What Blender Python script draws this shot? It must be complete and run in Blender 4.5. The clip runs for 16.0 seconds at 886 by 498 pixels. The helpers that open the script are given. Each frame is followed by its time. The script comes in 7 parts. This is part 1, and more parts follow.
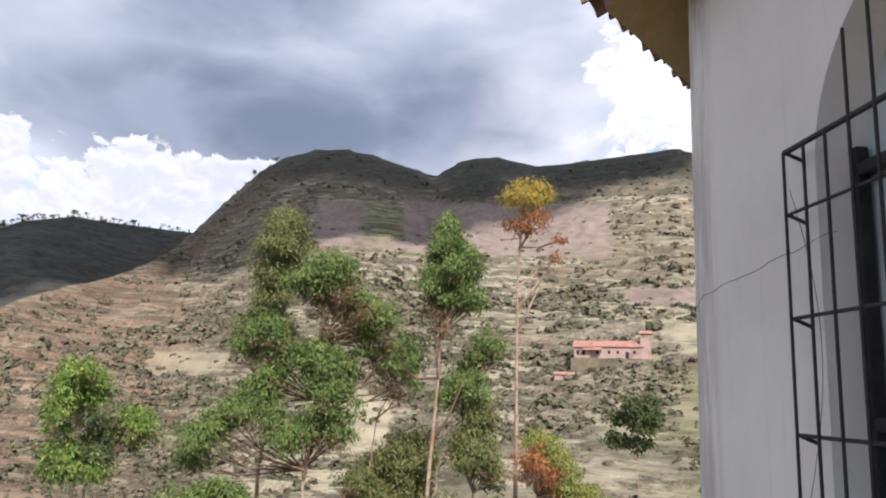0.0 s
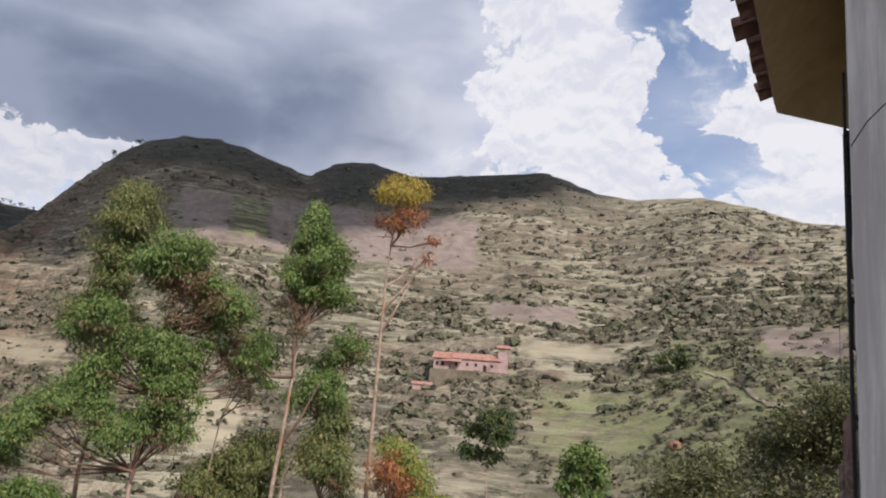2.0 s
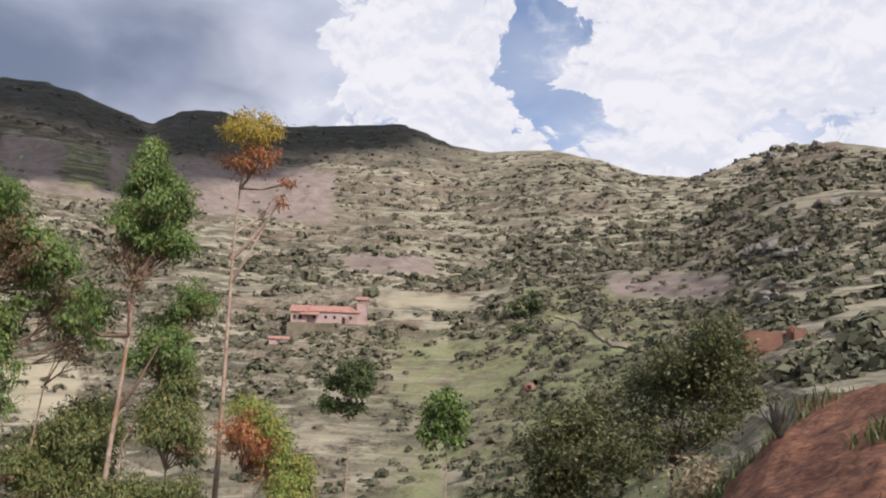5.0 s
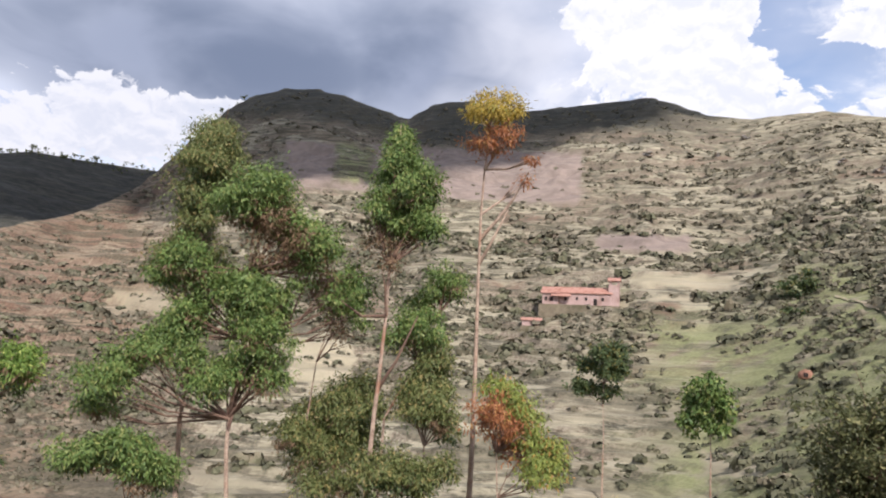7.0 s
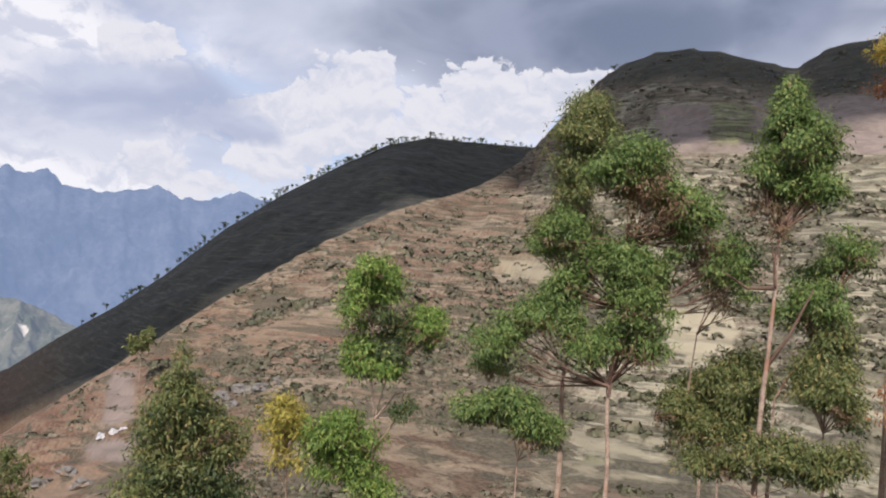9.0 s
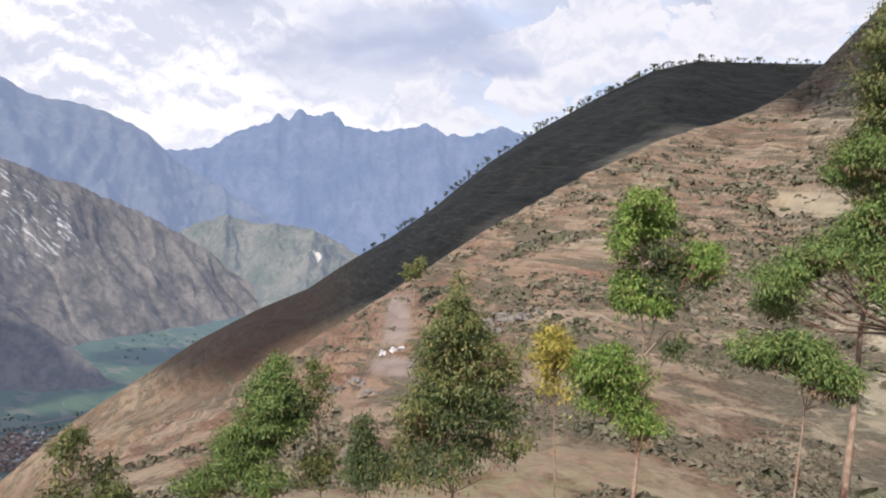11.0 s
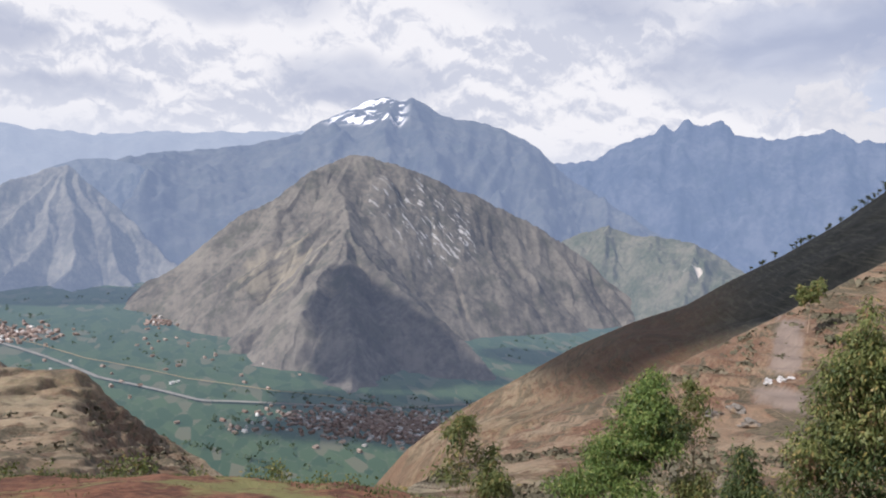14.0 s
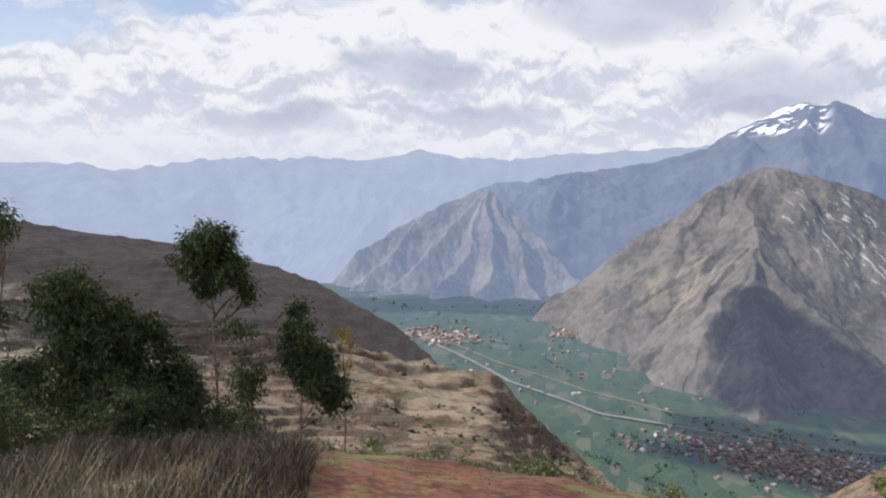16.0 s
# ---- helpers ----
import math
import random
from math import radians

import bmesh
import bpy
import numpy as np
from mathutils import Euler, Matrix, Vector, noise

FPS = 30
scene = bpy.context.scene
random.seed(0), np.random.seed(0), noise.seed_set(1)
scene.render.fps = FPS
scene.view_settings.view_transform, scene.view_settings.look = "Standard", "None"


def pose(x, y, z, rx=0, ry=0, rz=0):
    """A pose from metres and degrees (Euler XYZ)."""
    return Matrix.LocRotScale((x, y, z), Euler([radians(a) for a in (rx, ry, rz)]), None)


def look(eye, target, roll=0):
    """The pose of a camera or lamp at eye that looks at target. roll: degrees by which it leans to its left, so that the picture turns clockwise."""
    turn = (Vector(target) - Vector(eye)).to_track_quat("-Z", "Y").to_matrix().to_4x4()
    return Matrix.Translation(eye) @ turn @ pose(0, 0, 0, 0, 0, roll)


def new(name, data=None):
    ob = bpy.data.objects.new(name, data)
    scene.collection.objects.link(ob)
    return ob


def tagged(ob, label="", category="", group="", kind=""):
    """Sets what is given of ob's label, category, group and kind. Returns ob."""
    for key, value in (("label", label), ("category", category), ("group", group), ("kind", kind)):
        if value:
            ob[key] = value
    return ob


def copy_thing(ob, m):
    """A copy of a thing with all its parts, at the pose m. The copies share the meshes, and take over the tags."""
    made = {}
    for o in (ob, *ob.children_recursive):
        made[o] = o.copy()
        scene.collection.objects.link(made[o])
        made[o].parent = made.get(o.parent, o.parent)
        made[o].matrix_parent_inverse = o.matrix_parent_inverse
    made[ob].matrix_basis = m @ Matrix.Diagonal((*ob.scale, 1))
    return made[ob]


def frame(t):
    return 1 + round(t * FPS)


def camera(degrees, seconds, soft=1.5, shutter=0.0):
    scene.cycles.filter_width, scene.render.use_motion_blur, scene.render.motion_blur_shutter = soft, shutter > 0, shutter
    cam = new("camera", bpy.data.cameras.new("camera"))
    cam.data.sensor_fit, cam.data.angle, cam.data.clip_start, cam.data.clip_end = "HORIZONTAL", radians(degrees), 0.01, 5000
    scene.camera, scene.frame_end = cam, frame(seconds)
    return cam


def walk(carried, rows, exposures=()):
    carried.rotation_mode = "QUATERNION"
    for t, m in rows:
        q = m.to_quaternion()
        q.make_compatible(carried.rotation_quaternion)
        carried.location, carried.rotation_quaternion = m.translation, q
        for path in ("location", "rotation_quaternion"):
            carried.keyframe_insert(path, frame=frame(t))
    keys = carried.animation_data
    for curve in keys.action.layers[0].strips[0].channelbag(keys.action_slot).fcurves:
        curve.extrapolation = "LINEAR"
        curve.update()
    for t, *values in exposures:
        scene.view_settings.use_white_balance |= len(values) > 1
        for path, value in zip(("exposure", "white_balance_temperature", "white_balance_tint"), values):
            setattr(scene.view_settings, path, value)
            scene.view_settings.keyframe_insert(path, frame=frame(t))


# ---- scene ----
cam = camera(61.40, 16.0, soft=2.0)
walk(cam, [
    (0.0, pose(-1.174, -5.177, 0.140, 100.96, -2.19, -3.29)),
    (0.5, pose(-1.029, -4.534, 0.097, 103.83, -3.34, -1.41)),
    (1.0, pose(-1.007, -4.040, 0.051, 103.05, -2.85, -9.15)),
    (1.5, pose(-0.968, -3.648, 0.023, 103.76, -3.34, -8.43)),
    (2.0, pose(-0.985, -3.290, -0.025, 102.21, -4.87, -14.14)),
    (2.5, pose(-0.864, -2.720, -0.057, 102.55, -4.13, -16.50)),
    (3.0, pose(-0.763, -2.337, -0.057, 101.20, -3.67, -22.20)),
    (3.5, pose(-0.648, -2.085, -0.100, 99.81, -2.48, -24.71)),
    (3.7, pose(-0.607, -1.989, 0.024, 99.84, -2.97, -24.46)),
    (5.8, pose(-0.305, -0.423, -0.044, 97.63, -1.36, -24.18)),
    (6.0, pose(-0.245, -0.247, 0.043, 96.47, -2.04, -22.08)),
    (6.5, pose(-0.066, -0.098, 0.001, 97.06, -3.83, -10.79)),
    (7.0, pose(0.000, 0.000, -0.000, 96.93, -3.03, -5.67)),
    (7.5, pose(0.058, 0.086, -0.001, 98.76, -2.65, 1.23)),
    (8.0, pose(-0.004, 0.072, -0.034, 97.25, -3.38, 6.59)),
    (8.5, pose(-0.020, 0.062, 0.004, 96.40, -3.91, 13.72)),
    (9.0, pose(-0.133, 0.060, 0.042, 92.72, -4.33, 22.47)),
    (9.2, pose(-0.184, 0.049, 0.000, 90.86, -3.91, 25.09)),
    (11.3, pose(-0.611, 0.032, 0.007, 85.58, -4.82, 44.96)),
    (11.5, pose(-0.616, 0.015, 0.013, 85.17, -5.07, 46.87)),
    (12.0, pose(-0.658, 0.024, 0.022, 84.51, -4.80, 51.22)),
    (12.5, pose(-0.722, 0.034, -0.006, 85.97, -4.28, 57.03)),
    (13.0, pose(-0.769, 0.033, 0.005, 85.42, -4.79, 60.10)),
    (13.5, pose(-0.713, -0.016, -0.005, 84.96, -4.53, 65.36)),
    (14.0, pose(-0.757, 0.044, 0.001, 84.71, -4.67, 70.90)),
    (14.5, pose(-0.793, 0.066, -0.040, 84.58, -3.33, 77.04)),
    (15.0, pose(-0.725, 0.053, 0.004, 85.08, -4.34, 89.72)),
    (15.5, pose(-0.753, 0.041, -0.026, 85.02, -2.64, 96.82)),
    (16.0, pose(-0.794, 0.043, -0.044, 84.15, -2.51, 100.97)),
], exposures=[(0.0, 0.34, 6250, 15), (0.5, 0.14, 6250, 15), (1.0, 0.0, 6250, 15), (2.0, -0.07, 6250, 15), (3.0, -0.09, 6250, 16), (6.0, 0.02, 6220, 16), (6.5, 0.04, 6220, 16), (7.0, 0.25, 6220, 16), (7.5, 0.28, 6220, 16), (8.5, 0.23, 6220, 16), (9.0, 0.02, 6250, 16), (11.5, 0.25, 6300, 16), (12.0, 0.24, 6300, 16), (13.0, 0.24, 6300, 16), (14.0, 0.0, 6280, 15), (16.0, -0.02, 6250, 15)])

# ---- light ----
SUN_AZ, SUN_EL = 193.0, 43.0


def way(az, el=0.0):
    a, e = radians(az), radians(el)
    return Vector((-math.sin(a) * math.cos(e), math.cos(a) * math.cos(e), math.sin(e)))


def spot(az, r, z=0.0):
    a = radians(az)
    return Vector((-math.sin(a) * r, math.cos(a) * r, z))


sun_data = bpy.data.lights.new("sun", "SUN")
sun_data.energy, sun_data.angle, sun_data.color = 4.8, radians(0.6), (1.0, 0.96, 0.90)
sun = new("sun", sun_data)
sun.matrix_world = look(way(SUN_AZ, SUN_EL) * 100, (0, 0, 0))


class Nodes:
    """A small writer of node trees."""

    def __init__(self, tree):
        self.t = tree

    def add(self, kind, **values):
        n = self.t.nodes.new(kind)
        for k, v in values.items():
            if k.startswith("in_"):
                k = k[3:]
                key = int(k) if k.isdigit() else k
                if hasattr(v, "is_output"):
                    self.t.links.new(v, n.inputs[key])
                else:
                    n.inputs[key].default_value = v
        return n

    def math(self, op, a, b=0.0, clamp=False):
        n = self.t.nodes.new("ShaderNodeMath")
        n.operation, n.use_clamp = op, clamp
        for i, v in enumerate((a, b)):
            if hasattr(v, "is_output"):
                self.t.links.new(v, n.inputs[i])
            else:
                n.inputs[i].default_value = v
        return n.outputs[0]

    def mix(self, f, a, b, mode="MIX"):
        n = self.t.nodes.new("ShaderNodeMix")
        n.data_type, n.blend_type, n.clamp_factor = "RGBA", mode, True
        for s, v in ((0, f), (6, a), (7, b)):
            if hasattr(v, "is_output"):
                self.t.links.new(v, n.inputs[s])
            elif s and len(v) == 3:
                n.inputs[s].default_value = (*v, 1)
            else:
                n.inputs[s].default_value = v
        return n.outputs[2]

    def ramp(self, v, lo, hi, a=0.0, b=1.0, smooth=True):
        n = self.t.nodes.new("ShaderNodeMapRange")
        n.interpolation_type = "SMOOTHSTEP" if smooth else "LINEAR"
        self.t.links.new(v, n.inputs[0])
        for i, x in enumerate((lo, hi, a, b)):
            n.inputs[i + 1].default_value = x
        return n.outputs[0]

    def noise(self, vec, scale, detail=4, rough=0.55, warp=0.0):
        n = self.t.nodes.new("ShaderNodeTexNoise")
        n.inputs["Scale"].default_value, n.inputs["Detail"].default_value = scale, detail
        n.inputs["Roughness"].default_value, n.inputs["Distortion"].default_value = rough, warp
        self.t.links.new(vec, n.inputs["Vector"])
        return n.outputs[0]

    def scaled(self, vec, s, shift=(0, 0, 0)):
        n = self.t.nodes.new("ShaderNodeMapping")
        n.inputs["Scale"].default_value, n.inputs["Location"].default_value = s, shift
        self.t.links.new(vec, n.inputs["Vector"])
        return n.outputs[0]


# the sky: clear blue air with broken cumulus and one grey bank
world = bpy.data.worlds.new("sky")
scene.world = world
world.use_nodes = True
W = Nodes(world.node_tree)
world.node_tree.nodes.clear()
sky = world.node_tree.nodes.new("ShaderNodeTexSky")
sky.sky_type, sky.sun_disc = "NISHITA", False
sky.sun_elevation, sky.sun_rotation = radians(SUN_EL), radians(-SUN_AZ)
sky.altitude, sky.air_density, sky.dust_density = 200, 1.0, 1.6
geo = W.add("ShaderNodeTexCoord").outputs["Generated"]


xyz = W.add("ShaderNodeSeparateXYZ", in_0=geo).outputs
AZIM = W.math("MULTIPLY", W.math("ARCTAN2", W.math("MULTIPLY", xyz[0], -1.0), xyz[1]), 57.2958)
ELEV = W.math("MULTIPLY", W.math("ARCSINE", xyz[2]), 57.2958)


def bend(scale, detail, amount):
    """Wandering offsets, in degrees of azimuth and elevation."""
    n = W.t.nodes.new("ShaderNodeTexNoise")
    n.inputs["Scale"].default_value, n.inputs["Detail"].default_value = scale, detail
    W.t.links.new(geo, n.inputs["Vector"])
    col = W.add("ShaderNodeSeparateColor", in_0=n.outputs["Color"]).outputs
    return [W.math("MULTIPLY", W.math("SUBTRACT", c, 0.5), a) for c, a in ((col[0], amount), (col[1], amount * 0.7))]


slow, quick = bend(5.0, 3, 9.0), bend(22.0, 5, 3.0)
soft_u, soft_v = W.math("ADD", AZIM, slow[0]), W.math("ADD", ELEV, slow[1])
crisp_u, crisp_v = W.math("ADD", W.math("ADD", AZIM, W.math("MULTIPLY", slow[0], 0.5)), quick[0]), W.math("ADD", W.math("ADD", ELEV, W.math("MULTIPLY", slow[1], 0.5)), quick[1])


def masses(u, v, lobes):
    """Highest of several round cloud masses (azimuth, elevation, half width, half height): 1 at a centre, 0 at the rim."""
    best = None
    for a, e, w, h in lobes:
        x, y = W.math("DIVIDE", W.math("SUBTRACT", u, a), w), W.math("DIVIDE", W.math("SUBTRACT", v, e), h)
        d = W.math("SUBTRACT", 1.0, W.math("ADD", W.math("MULTIPLY", x, x), W.math("MULTIPLY", y, y)))
        best = d if best is None else W.math("MAXIMUM", best, d)
    return best


def puffs(su, sv, lift=0.0):
    """Rounded heads of cumulus, at several sizes."""
    n = W.t.nodes.new("ShaderNodeTexVoronoi")
    n.voronoi_dimensions, n.feature = "2D", "SMOOTH_F1"
    n.inputs["Scale"].default_value, n.inputs["Detail"].default_value = 1.0, 4.0
    n.inputs["Roughness"].default_value, n.inputs["Lacunarity"].default_value, n.inputs["Smoothness"].default_value = 0.55, 2.3, 0.25
    p = W.add("ShaderNodeCombineXYZ", in_0=W.math("DIVIDE", crisp_u, su), in_1=W.math("DIVIDE", W.math("ADD", crisp_v, lift), sv))
    W.t.links.new(p.outputs[0], n.inputs["Vector"])
    return W.math("SUBTRACT", 1.0, n.outputs["Distance"])


def fluff(su, sv, lift=0.0, shift=0.0):
    """Soft billows, drawn out sideways."""
    p = W.add("ShaderNodeCombineXYZ", in_0=W.math("ADD", W.math("DIVIDE", soft_u, su), shift), in_1=W.math("DIVIDE", W.math("ADD", soft_v, lift), sv))
    return W.noise(p.outputs[0], 1.0, 8, 0.56, 0.15)


puff = puffs(5.0, 3.6)
billow = fluff(9.0, 5.2)
mass = fluff(17.0, 7.5, 0.0, 3.7)
lit = W.ramp(W.math("ADD", W.math("SUBTRACT", billow, fluff(9.0, 5.2, 1.0)), W.math("MULTIPLY", W.math("SUBTRACT", puff, puffs(5.0, 3.6, 0.6)), 0.42)), -0.24, 0.25)
broad = W.noise(W.scaled(geo, (1, 1, 2.2), (3.1, 1.7, 0.4)), 4.0, 4, 0.5)
haze = W.noise(W.scaled(geo, (1, 1, 1.9), (1.3, 4.7, 0.9)), 6.5, 4, 0.48, 0.3)

# clear air, then a pale veil that is thin in the gaps
col = W.mix(1.0, sky.outputs[0], (0.165, 0.165, 0.165), "MULTIPLY")
thin = masses(soft_u, soft_v, ((-32.5, 25, 7, 13), (126, 12, 13, 8)))
veil = W.math("SUBTRACT", W.ramp(haze, 0.30, 0.62, 0.55, 0.95), W.ramp(thin, 0.0, 0.6, 0.0, 0.45))
# the veil is thinned out of view behind, to cut the sky light
behind = W.t.nodes.new("ShaderNodeVectorMath")
behind.operation = "DOT_PRODUCT"
W.t.links.new(geo, behind.inputs[0])
behind.inputs[1].default_value = way(215, 20)
veil = W.math("MULTIPLY", veil, W.ramp(behind.outputs["Value"], 0.05, 0.5, 1.0, 0.12))
col = W.mix(veil, col, W.mix(W.ramp(broad, 0.35, 0.65), (0.80, 0.84, 0.92), (0.56, 0.62, 0.74)))
# broken cumulus over the valley, white with grey bases
field = masses(crisp_u, crisp_v, ((98, 5, 24, 7.0), (110, 4.5, 17, 6.0), (122, 3.5, 12, 4.2), (78, 8, 22, 9), (58, 10, 15, 9)))
field = W.math("ADD", W.ramp(field, -0.3, 0.4, -0.12, 0.78, False), W.math("ADD", W.math("MULTIPLY", W.math("SUBTRACT", mass, 0.5), 1.5), W.math("ADD", W.math("MULTIPLY", W.math("SUBTRACT", billow, 0.5), 1.2), W.math("MULTIPLY", W.math("SUBTRACT", puff, 0.48), 0.16))))
heads = W.mix(W.ramp(W.math("ADD", W.math("MULTIPLY", lit, 0.62), W.math("MULTIPLY", mass, 0.9)), 0.46, 0.92), (0.69, 0.725, 0.80), (0.985, 0.985, 0.98))
col = W.mix(W.ramp(field, -0.20, 0.16), col, heads)
flat_grey = masses(soft_u, soft_v, ((50, 9, 9, 3.2), (78, 6.6, 8, 2.6), (105, 7.6, 7, 1.6), (99, 4.6, 8, 1.3), (62, 13, 12, 3), (44, 12, 8, 3.4), (88, 12, 9, 2.5), (114, 3.6, 7, 1.2), (35, 18, 10, 5), (45, 20, 10, 4.5)))
col = W.mix(W.math("MULTIPLY", W.ramp(flat_grey, 0.0, 0.9), 0.82), col, W.mix(W.ramp(haze, 0.35, 0.65), (0.50, 0.55, 0.67), (0.68, 0.72, 0.80)))
# the grey bank over the hill, darkest along its base
bank = masses(soft_u, soft_v, ((8, 34, 30, 18), (14, 21, 22, 8), (-2, 22, 12, 8), (33, 25, 14, 9)))
tone = W.mix(W.ramp(W.math("ADD", haze, W.math("MULTIPLY", broad, 0.6)), 0.55, 1.0), (0.43, 0.485, 0.59), (0.64, 0.685, 0.77))
gloom = masses(soft_u, soft_v, ((13, 19, 19, 5.4), (-4, 20, 11, 6), (3, 33, 17, 4.0), (15, 30, 13, 7)))
tone = W.mix(W.ramp(gloom, -0.2, 1.0, 0.0, 0.85), tone, W.mix(W.ramp(haze, 0.35, 0.7), (0.165, 0.21, 0.30), (0.30, 0.35, 0.46)))
col = W.mix(W.ramp(bank, 0.0, 0.42), col, tone)
# a paler fringe where the bank meets the tall cumulus
fringe = masses(soft_u, soft_v, ((-13, 25, 11, 10), (-12, 17, 10, 4), (-6, 29, 9, 5)))
col = W.mix(W.ramp(fringe, 0.0, 0.9, 0.0, 0.7), col, W.mix(W.ramp(haze, 0.35, 0.65), (0.56, 0.61, 0.71), (0.80, 0.82, 0.87)))
# bright cumulus: the tall one above the crest, its neighbour, and the row behind the ridge
tall = masses(crisp_u, crisp_v, ((-21, 23.5, 9.5, 7.5), (-26.5, 19.5, 5.5, 3.6), (-20, 31, 7.5, 5), (-46, 25, 13.5, 12), (-35.5, 29.5, 5, 2.6), (-36, 22, 3.6, 1.6), (-60, 20, 12, 12), (-25, 16.5, 9, 3.4), (-42, 15, 12, 4)))
row = masses(crisp_u, crisp_v, ((22, 13.6, 9, 3.8), (30, 13.2, 7, 4.8), (14, 14.8, 5, 2.2), (37, 10, 8, 3.6), (46, 15.4, 3.6, 2.0), (43, 6.6, 6, 2.2)))
bright = W.mix(W.ramp(W.math("ADD", W.math("MULTIPLY", lit, 0.6), W.math("MULTIPLY", haze, 0.6)), 0.25, 0.85), (0.80, 0.825, 0.875), (0.97, 0.965, 0.96))
soft_side = W.ramp(W.math("ADD", AZIM, slow[0]), -15.0, -3.0, 0.0, 0.6)
rim = W.math("SUBTRACT", W.math("ADD", tall, W.math("MULTIPLY", W.math("SUBTRACT", puff, 0.48), 0.7)), soft_side)
col = W.mix(W.ramp(rim, 0.0, 0.12), col, bright)
rim = W.math("ADD", row, W.math("MULTIPLY", W.math("SUBTRACT", puff, 0.48), 0.9))
col = W.mix(W.ramp(rim, 0.02, 0.14), col, W.mix(1.0, bright, (0.88, 0.89, 0.91), "MULTIPLY"))
low_grey = masses(crisp_u, crisp_v, ((42, 11.6, 5.5, 2.6), (48, 11.6, 6, 3.4), (38, 10.4, 3.6, 1.4)))
col = W.mix(W.ramp(low_grey, 0.0, 0.8, 0.0, 0.85), col, W.mix(W.ramp(haze, 0.35, 0.65), (0.46, 0.52, 0.66), (0.62, 0.67, 0.78)))
# pale air along the horizon; an added dark cap overhead cuts the sky light
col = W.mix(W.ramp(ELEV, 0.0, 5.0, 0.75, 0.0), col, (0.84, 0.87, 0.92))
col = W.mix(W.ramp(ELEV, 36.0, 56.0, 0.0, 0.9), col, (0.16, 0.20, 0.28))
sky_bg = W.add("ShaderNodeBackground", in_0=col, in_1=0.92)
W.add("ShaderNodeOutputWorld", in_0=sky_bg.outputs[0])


# ---- materials ----
def material(name, rough=0.85):
    m = bpy.data.materials.new(name)
    m.use_nodes = True
    n = Nodes(m.node_tree)
    b = m.node_tree.nodes["Principled BSDF"]
    b.inputs["Roughness"].default_value = rough
    b.inputs["Specular IOR Level"].default_value = 0.25
    return m, n, b


def grainy(name, dark, light, scale=4.0, rough=0.85, bump=0.0, tint=None, fine=8.0, coord="Object"):
    """A surface of two mixed tones at two scales, with a fine relief."""
    m, n, b = material(name, rough)
    co = n.add("ShaderNodeTexCoord").outputs[coord]
    f = n.math("MULTIPLY", n.noise(co, scale, 6, 0.6), 0.6)
    f = n.math("ADD", f, n.math("MULTIPLY", n.noise(co, scale * fine, 4, 0.6), 0.4))
    c = n.mix(n.ramp(f, 0.32, 0.68), dark, light)
    if tint:
        c = n.mix(n.ramp(n.noise(co, scale * 0.31, 3), 0.5, 0.68), c, tint)
    n.t.links.new(c, b.inputs["Base Color"])
    if bump:
        bp = n.add("ShaderNodeBump", in_Strength=0.6, in_Distance=bump, in_Height=f)
        n.t.links.new(bp.outputs[0], b.inputs["Normal"])
    return m


def leafy(name, a, b_col, c_col=None):
    """Leaves: every leaf has a tone of its own, and light comes through."""
    m, n, b = material(name, 0.5)
    isl = n.add("ShaderNodeNewGeometry").outputs["Random Per Island"]
    col = n.mix(n.ramp(isl, 0.0, 1.0, smooth=False), a, b_col)
    if c_col:
        col = n.mix(n.ramp(isl, 0.86, 0.93), col, c_col)
    n.t.links.new(col, b.inputs["Base Color"])
    tr = n.add("ShaderNodeBsdfTranslucent", in_0=col)
    mx = n.add("ShaderNodeMixShader", in_0=0.3, in_1=b.outputs[0], in_2=tr.outputs[0])
    n.t.links.new(mx.outputs[0], n.t.nodes["Material Output"].inputs[0])
    return m


